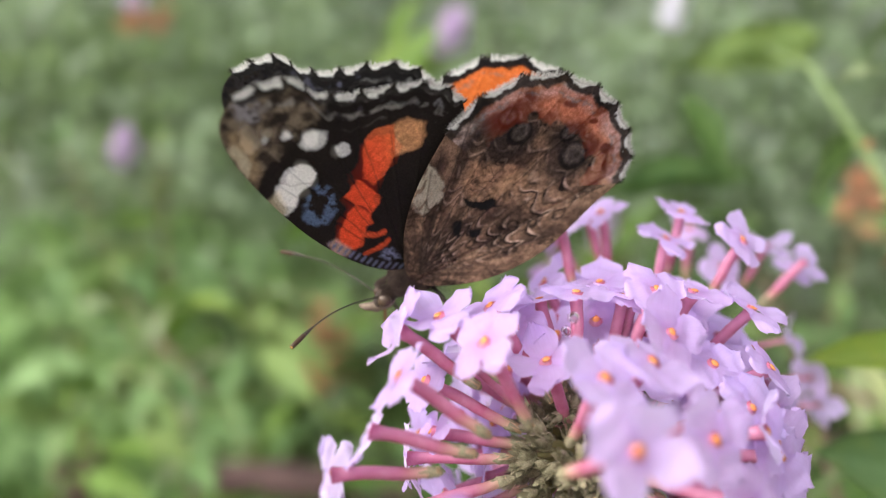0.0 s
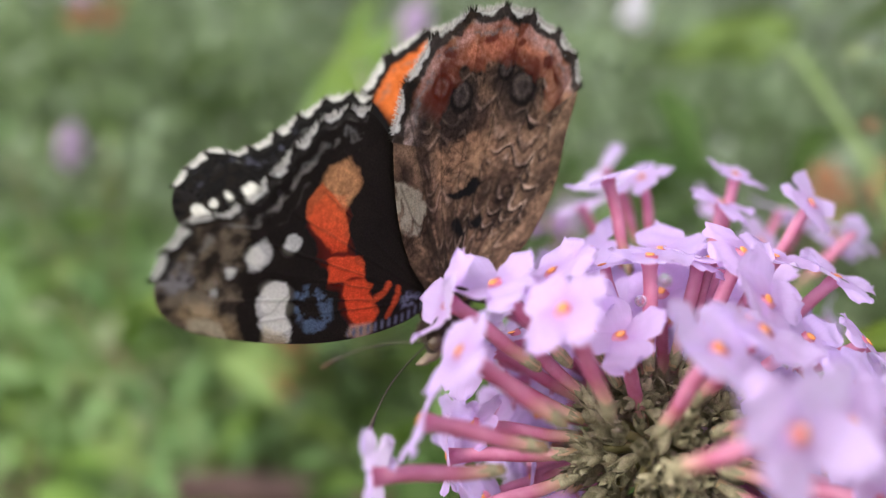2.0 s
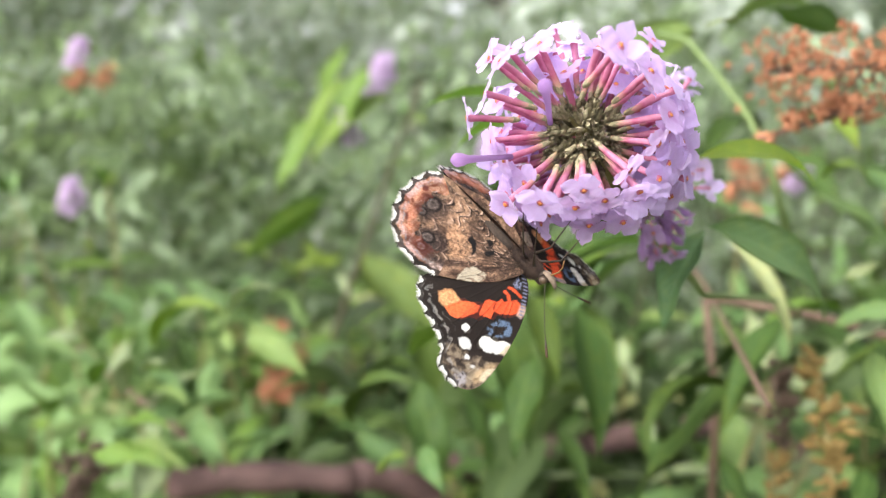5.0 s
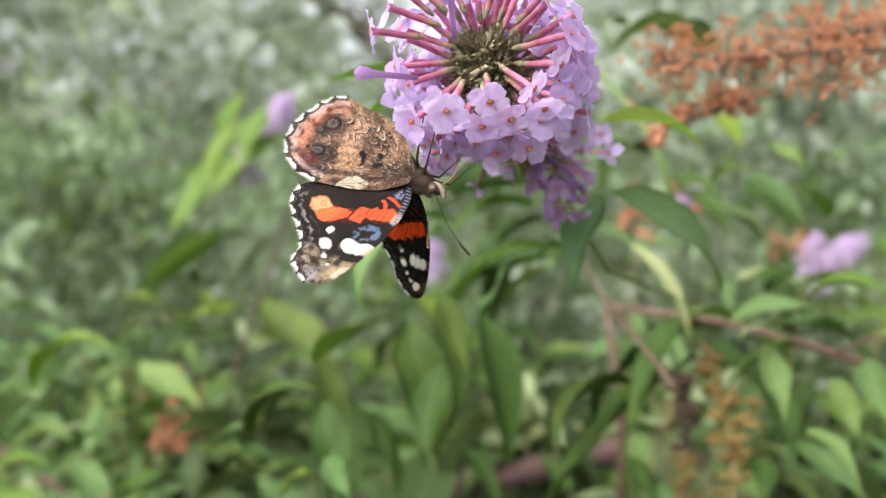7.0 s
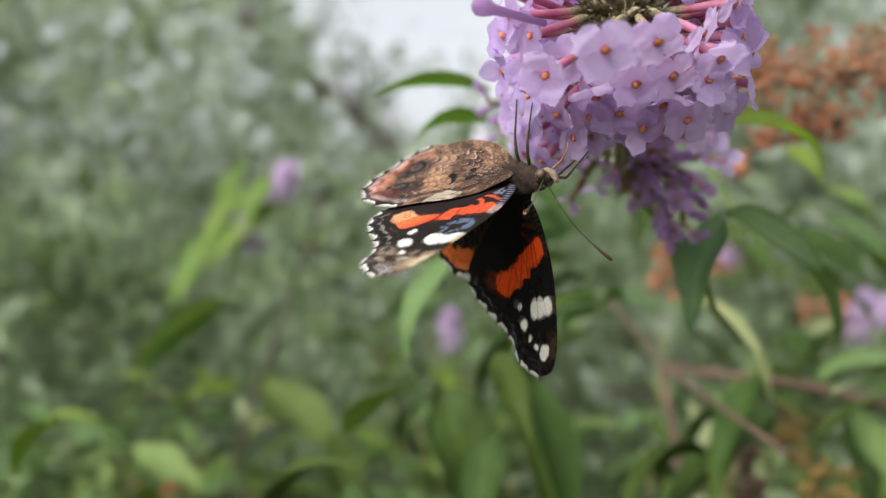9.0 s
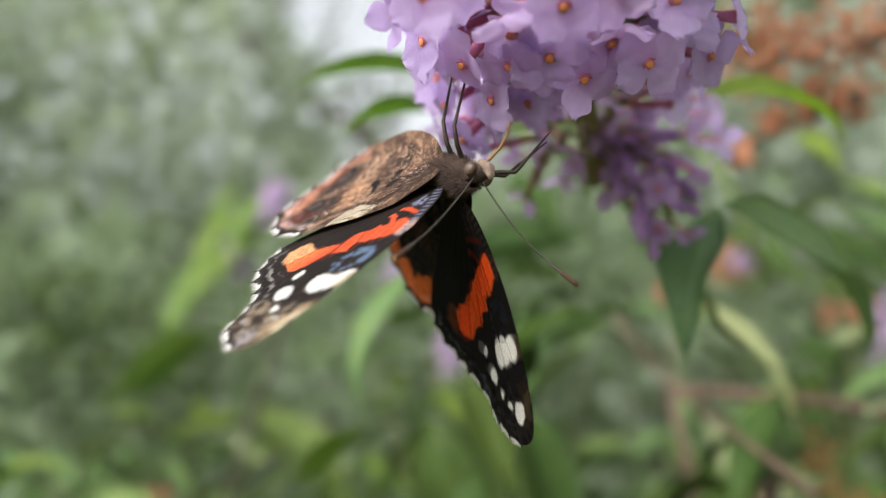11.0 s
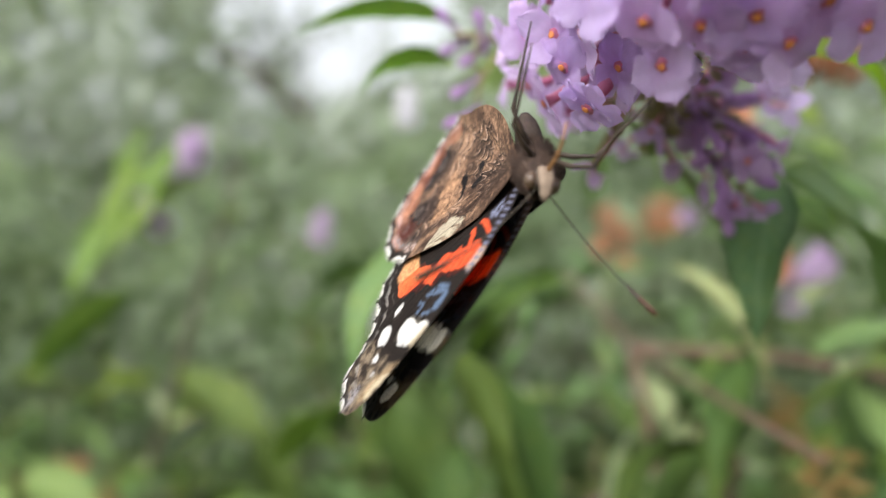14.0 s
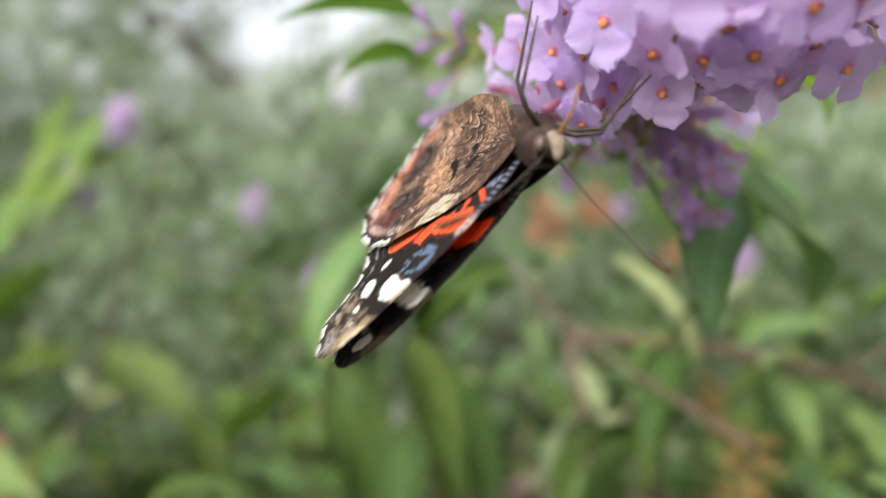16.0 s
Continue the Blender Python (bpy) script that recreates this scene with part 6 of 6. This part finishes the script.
twig([(-0.56, 0.70, 0.93), (-0.45, 0.61, 0.915), (-0.38, 0.56, 0.905), (-0.28, 0.50, 0.87)], 0.003, 0.004, M_TWIG, "thin reddish twig low in the leaves")
for k, (a, b, c) in enumerate((((-0.29, 0.39, 0.925), (-0.23, 0.41, 0.925), (-0.148, 0.434, 0.915)), ((-0.148, 0.434, 0.920), (-0.113, 0.46, 0.905), (-0.06, 0.48, 0.86)), ((-0.13, 0.49, 0.893), (-0.036, 0.502, 0.907), (0.047, 0.511, 0.924)), ((0.047, 0.511, 0.924), (0.123, 0.537, 0.930), (0.24, 0.58, 0.95)))):
    pts = [Vector(a).lerp(Vector(b), u / 4) for u in range(4)] + [Vector(b).lerp(Vector(c), u / 4) for u in range(5)]
    pts = [p + Vector((0, 0, 0.004 * noise.noise(p * 30))) for p in pts]
    tagged(new("branch", tube_mesh("branch", pts, [0.012 + 0.0015 * math.sin(i * 1.7 + k) for i in range(9)], M_BRANCH, 12)), "thick old brown branch lying low across the shrub", "branch", "old branches")


# ---- dry and far flower heads ----
def dry_floret_mesh(seed):
    """A shrivelled floret: a short tube with curled brown lobes."""
    r2 = random.Random(seed)
    v, f, uv = tube_arrays([(0, 0, -0.004), (0, 0, -0.002), (0.0002, 0, 0), (0, 0.0002, 0.0012)], [0.0005, 0.0009, 0.0011, 0.0016], 7)
    for q in range(4):
        a = q * 1.57 + r2.uniform(-.3, .3)
        s = len(v)
        for i in range(4):
            u = i / 3
            for w in (-1, 0, 1):
                r, x = 0.001 + 0.0022 * u, w * 0.0009 * (1 - 0.55 * u)
                z = 0.0012 + 0.0011 * math.sin(u * 3 + seed) + 0.0004 * abs(w)
                v.append((r * math.cos(a) - x * math.sin(a), r * math.sin(a) + x * math.cos(a), z))
                uv.append((u, 0.5))
        f += grid_faces(4, 3, s)
    return from_arrays("dry_floret", v, f, uv, M_RUST)


DRY = [dry_floret_mesh(s) for s in range(5)]


def make_dry_panicle(line, width, count, seed, label, meshes=DRY, scale=1.0, stem=M_TWIG, spray=True, extra=0):
    """A spent flower head: an axis, short sprays and many shrivelled florets."""
    r2 = random.Random(seed)
    th = tagged(new("dry_panicle"), label, "dried flower", "spent flower heads")
    pts = [Vector(p) for p in line]
    n = len(pts) - 1
    under("axis", tube_mesh("axis", pts, [0.0018 - 0.0011 * i / n for i in range(n + 1)], stem, 7), th)
    made, V, Fc = 0, [], []
    while made < count + extra:
        u = r2.random() ** 0.9 * n
        k = min(n - 1, int(u))
        p = pts[k].lerp(pts[k + 1], u - k)
        d = Vector([r2.gauss(0, 1) for _ in range(3)])
        ax = (pts[k + 1] - pts[k]).normalized()
        d = (d - d.dot(ax) * ax).normalized()
        reach = width * (1 - 0.6 * u / n) * r2.uniform(0.25, 1.3)
        for j in range(r2.choice((3, 4, 5, 6))):
            q = p + d * reach * r2.uniform(0.55, 1.0) + Vector([r2.gauss(0, width * 0.24) for _ in range(3)])
            face = (d + ax * 0.4 + Vector([r2.gauss(0, .5) for _ in range(3)])).normalized()
            m, me = facing(q, face, r2.uniform(0, 6)) @ Matrix.Scale(scale * r2.uniform(0.8, 1.25), 4), r2.choice(meshes)
            if made < count:
                under("dry_floret", me, th, m)
            else:
                Fc.append(np.array([f.vertices[:] for f in me.polygons]) + sum(len(v) for v in V))
                V.append(np.array([m @ v.co for v in me.vertices]))
            made += 1
        if spray and made % 3 == 0:
            under("spray", tube_mesh("spray", [p, p + d * reach * 0.5 + ax * 0.002, p + d * reach], [0.0006, 0.0005, 0.0004], stem, 5), th)
    if V:
        v, f = np.concatenate(V), np.concatenate(Fc)
        tagged(under("floret_mass", from_arrays("floret_mass", v, f, np.full((len(v), 2), 0.5), meshes[0].materials[0]), th), kind="stuff")
    return th


make_dry_panicle([(0.255, 0.118, 1.228), (0.215, 0.124, 1.238), (0.175, 0.132, 1.243), (0.138, 0.141, 1.243), (0.105, 0.147, 1.240), (0.083, 0.149, 1.240)], 0.023, 296, 61, "large dried rust-orange flower panicle arching beside the bloom", scale=0.46, extra=560)
make_dry_panicle([(0.26, 0.135, 1.255), (0.215, 0.14, 1.258), (0.175, 0.145, 1.254), (0.14, 0.150, 1.248)], 0.022, 220, 71, "dried rust-orange flower panicle behind the large one", scale=0.46, extra=460)
make_dry_panicle([(0.125, 0.156, 1.228), (0.10, 0.155, 1.220), (0.083, 0.153, 1.214)], 0.007, 34, 62, "small dried rust-orange spray under the large one")
make_dry_panicle([(-0.235, 0.575, 0.985), (-0.250, 0.56, 0.965), (-0.262, 0.545, 0.945)], 0.035, 90, 63, "dried orange-brown flower head low among leaves", scale=1.6)
make_dry_panicle([(0.34, 0.66, 1.125), (0.375, 0.665, 1.115), (0.40, 0.67, 1.11)], 0.02, 50, 64, "dried brown flower head beside a purple one", scale=1.5)
make_dry_panicle([(-0.48, 0.69, 1.255), (-0.52, 0.70, 1.25), (-0.55, 0.71, 1.252)], 0.018, 50, 65, "dried brown flower head beneath a purple one", scale=1.5)
make_dry_panicle([(0.155, 0.50, 1.165), (0.185, 0.51, 1.165), (0.215, 0.52, 1.17)], 0.02, 50, 66, "dried red-brown flower head deep in the shrub", scale=1.5)
CAPSULE = tube_mesh("capsule", [(0, 0, -0.0035), (0, 0, -0.002), (0, 0, 0.0005), (0, 0, 0.0028), (0, 0, 0.004)], [0.0005, 0.0012, 0.0016, 0.0011, 0.0003], M_SEED, 8)
CAPSULE_DARK = tube_mesh("capsule_dark", [(0, 0, -0.003), (0, 0, -0.0015), (0, 0, 0.0008), (0, 0, 0.0026), (0, 0, 0.0036)], [0.0006, 0.0014, 0.0017, 0.0011, 0.0002], M_SEEDDARK, 8)
make_dry_panicle([(0.135, 0.19, 1.03), (0.137, 0.195, 1.06), (0.135, 0.205, 1.085), (0.131, 0.214, 1.108)], 0.013, 130, 67, "upright seed head with green-brown capsules", (CAPSULE,), 0.95, M_STEM)
make_dry_panicle([(0.120, 0.20, 1.015), (0.116, 0.21, 1.035), (0.118, 0.215, 1.06)], 0.010, 60, 68, "small upright seed head with green-brown capsules", (CAPSULE,), 0.9, M_STEM)
make_dry_panicle([(-0.30, 0.285, 0.955), (-0.295, 0.283, 0.985), (-0.29, 0.28, 1.005)], 0.018, 90, 69, "dark withered seed head rising from the leaves", (CAPSULE_DARK,), 1.2, M_DARKTWIG)
make_dry_panicle([(0.150, 0.30, 1.02), (0.145, 0.30, 1.05), (0.143, 0.30, 1.075)], 0.014, 70, 70, "dark brown seed head half hidden by leaves", (CAPSULE_DARK,), 1.2, M_DARKTWIG)


def blossom_mass(seed, length, radius):
    """The crowded florets of a far panicle, as one mass."""
    r2 = np.random.RandomState(seed)
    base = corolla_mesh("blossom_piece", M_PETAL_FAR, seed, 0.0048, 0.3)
    bv = np.array([v.co for v in base.vertices])
    bf = np.array([p.vertices[:] for p in base.polygons])
    V, Fc = [], []
    for k in range(85):
        u, a = r2.rand(), r2.rand() * 6.283
        r = radius * (0.6 + 0.65 * r2.rand()) * (0.35 + 0.65 * math.sin(min(1, 0.25 + u * 0.95) * math.pi * 0.78)) * (1 - 0.35 * u)
        p = Vector((math.cos(a) * r, math.sin(a) * r, u * length))
        m = facing(p, Vector((math.cos(a), math.sin(a), 0.3 + r2.randn() * 0.3)).normalized(), r2.rand() * 6)
        mm = np.array(m)
        Fc.append(bf + len(V) * len(bv))
        V.append(bv @ mm[:3, :3].T + mm[:3, 3])
    return from_arrays("blossom", np.concatenate(V), np.concatenate(Fc), np.full((len(V) * len(bv), 2), 0.7), M_PETAL_FAR)


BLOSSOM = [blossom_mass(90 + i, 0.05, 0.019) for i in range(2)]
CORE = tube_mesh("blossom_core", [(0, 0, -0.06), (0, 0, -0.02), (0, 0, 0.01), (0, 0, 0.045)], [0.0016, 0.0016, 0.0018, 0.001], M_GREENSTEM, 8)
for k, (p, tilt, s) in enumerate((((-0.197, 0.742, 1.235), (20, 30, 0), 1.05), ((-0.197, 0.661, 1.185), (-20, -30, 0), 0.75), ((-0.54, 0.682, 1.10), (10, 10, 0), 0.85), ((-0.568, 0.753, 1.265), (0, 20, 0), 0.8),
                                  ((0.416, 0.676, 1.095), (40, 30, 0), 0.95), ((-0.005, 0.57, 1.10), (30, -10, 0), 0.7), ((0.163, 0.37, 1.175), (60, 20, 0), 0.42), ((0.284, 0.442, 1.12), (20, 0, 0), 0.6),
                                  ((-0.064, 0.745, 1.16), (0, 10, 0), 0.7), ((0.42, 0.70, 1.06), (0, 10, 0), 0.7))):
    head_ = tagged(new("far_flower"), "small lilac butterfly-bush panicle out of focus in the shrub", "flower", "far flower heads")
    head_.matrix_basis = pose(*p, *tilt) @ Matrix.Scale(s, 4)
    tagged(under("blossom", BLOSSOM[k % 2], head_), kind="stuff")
    under("stalk", CORE, head_)
white = tagged(new("white_flower"), "small white flower cluster deep in the shrub", "flower")
white.location = (0.03, 0.68, 1.27)
M_WHITE = petal_material("white_petal", (0.7, 0.72, 0.7), (0.8, 0.82, 0.8), (0.78, 0.8, 0.82))
wm = BLOSSOM[0].copy()
wm.materials.clear()
wm.materials.append(M_WHITE)
tagged(under("blossom", wm, white, Matrix.Scale(0.7, 4)), kind="stuff")


# ---- what moves ----
def motions():
    # seconds, place, turn, opening of the left and right wings, swing of the left forewing, the hindwings and the right forewing
    rows = (
        (0, -0.0127, 0.0132, 1.2390, -29.1, -10.3, 121.7, 11.8, 28.0, -0.6, 0.9, 0.0),
        (0.5, -0.0150, 0.0110, 1.2364, -46.1, 11.7, 117.2, 23.1, 25.0, -2.8, -4.1, -3.0),
        (1, -0.0112, 0.0078, 1.2357, -60.0, 29.8, 121.8, 1.6, 1.0, -0.8, -3.9, -3.1),
        (1.5, -0.0136, 0.0127, 1.2355, -59.0, 17.8, 120.2, 14.4, -12.2, -4.5, -9.7, -5.6),
        (2, -0.0134, 0.0136, 1.2323, -62.7, 7.5, 122.5, 22.0, 28.3, 1.1, -3.9, -11.0),
        (2.2, -0.0175, 0.0116, 1.2255, -82.0, 18.3, 113.5, 29.8, 25.0, 1.6, -4.0, 2.0),
        (2.4, -0.0015, 0.0185, 1.2026, -123.1, -23.4, 65.9, 32.7, 25.0, 2.1, -8.6, 1.0),
        (2.5, -0.0055, 0.0185, 1.1980, -122.8, -23.1, 66.1, 32.9, 25.0, 2.1, -8.8, 1.0),
        (2.7, -0.0045, 0.0185, 1.1967, -123.3, -23.2, 66.3, 33.2, 25.0, 2.1, -8.5, 1.0),
        (3, -0.0065, 0.0190, 1.1967, -123.4, -23.6, 66.1, 32.8, 25.0, 2.1, -8.4, 1.0),
        (3.2, -0.0065, 0.0190, 1.1967, -123.4, -23.6, 66.1, 32.8, 25.0, 2.1, -8.4, 1.0),
        (5.3, -0.0019, -0.0026, 1.1945, -139.8, -11.4, 55.0, 76.0, 76.0, 3.0, 1.0, 3.0),
        (5.5, -0.0078, -0.0018, 1.1955, -134.0, -12.1, 47.4, 68.0, 69.0, 5.0, 1.0, 5.0),
        (6, -0.0114, -0.0036, 1.1991, -114.1, 8.7, 47.9, 47.0, 45.0, -1.0, 1.0, -1.0),
        (6.5, -0.0074, -0.0040, 1.1986, -127.9, 8.7, 57.4, 44.0, 40.0, 0.0, 2.0, 0.0),
        (7, -0.0059, -0.0041, 1.1969, -144.9, 20.2, 66.3, 33.0, 50.1, -4.1, -7.2, -7.6),
        (7.5, -0.0059, 0.0006, 1.1963, -141.8, 13.9, 47.6, 43.4, 46.0, 2.0, 0.7, -3.0),
        (8, -0.0064, -0.0021, 1.1929, -124.0, 24.8, 49.9, 36.0, 52.2, 3.4, 4.4, -13.2),
        (8.5, -0.0057, -0.0034, 1.1940, -143.5, 28.3, 46.1, 30.8, 48.2, 0.8, 2.3, -12.2),
        (9, -0.0085, 0.0035, 1.1945, -166.4, 30.2, 41.9, 34.6, 39.2, -5.1, -3.5, -3.7),
        (11.3, -0.0040, 0.0081, 1.1924, -166.9, 30.1, 32.8, 28.0, 46.0, -1.0, -2.0, -1.0),
        (11.5, -0.0041, 0.0101, 1.1929, -180.1, 38.1, 31.9, 21.0, 55.7, -10.9, -9.2, -9.0),
        (12, -0.0046, 0.0077, 1.1946, 168.7, 28.1, 34.6, 30.5, 34.7, -13.2, -3.2, -8.7),
        (12.5, -0.0053, 0.0097, 1.1943, 164.6, 24.6, 36.1, 30.3, 25.8, -19.2, -11.6, -11.9),
        (13, -0.0044, 0.0077, 1.1947, 169.7, 18.3, 33.7, 37.3, 16.2, -13.9, 0.5, -7.8),
        (13.5, -0.0066, 0.0102, 1.1930, -188.0, 4.2, 32.5, 31.7, -23.4, -11.8, -8.8, -7.9),
        (14, -0.0108, 0.0134, 1.1923, -151.5, 17.5, 0.2, 27.0, -21.7, 7.2, 17.7, 5.2),
        (14.5, -0.0120, 0.0161, 1.1930, -150.2, 25.6, 3.6, 19.3, -17.6, 0.3, 12.5, 0.8),
        (15, -0.0110, 0.0109, 1.1954, -169.1, 14.2, 8.0, 21.0, -19.6, -12.0, 7.1, -8.6),
        (15.5, -0.0112, 0.0115, 1.1962, -164.7, 27.2, 7.0, 14.5, -11.5, -12.9, 11.4, -6.9),
        (16, -0.0126, 0.0088, 1.1963, -161.1, 17.7, -0.4, 29.5, -25.9, -8.1, 17.3, -7.8),
    )
    walk(butterfly, [(r[0], pose(*r[1:7])) for r in rows])
    # seconds and where each antenna points, in the body's space
    for side, aims in ((1, ((0.0, 11.0, 8.4, 5.0), (16.0, 11.0, 8.4, 5.0))), (-1, ((0.0, -9.9, 9.6, 5.9), (2.2, -9.9, 9.6, 5.9), (5.3, -6.5, 10.5, 7.6), (9.0, -7.4, 9.0, 8.6), (11.5, -5.7, 5.0, 12.0), (12.5, -5.7, 4.4, 12.6), (13.5, -9.4, 7.4, 7.8), (14.2, -9.0, 9.2, 6.6), (16.0, -9.0, 9.2, 6.6)))):
        walk(antennae[side], [(t, Matrix.Translation((side * 0.0005, 0.0056, -0.0014)) @ Vector((0, 1, 0)).rotation_difference(Vector(d)).to_matrix().to_4x4()) for t, *d in aims])
    for hand, col, swing in ((-1, 7, 9), (1, 8, 11)):
        walk(wings["fore", hand], [(r[0], pose(hand * 0.0008, 0, 0, 0, hand * r[col], 0) @ pose(0, 0, 0, -r[swing], 0, 0) @ Matrix.Translation(WING_MID)) for r in rows])
        walk(wings["hind", hand], [(r[0], pose(hand * 0.0012, 0, 0, 0, hand * (r[col] + 1.2), 0) @ pose(0, 0, 0, -r[10] - (7 if hand > 0 and r[0] > 6 else 0), 0, 0)) for r in rows])


motions()
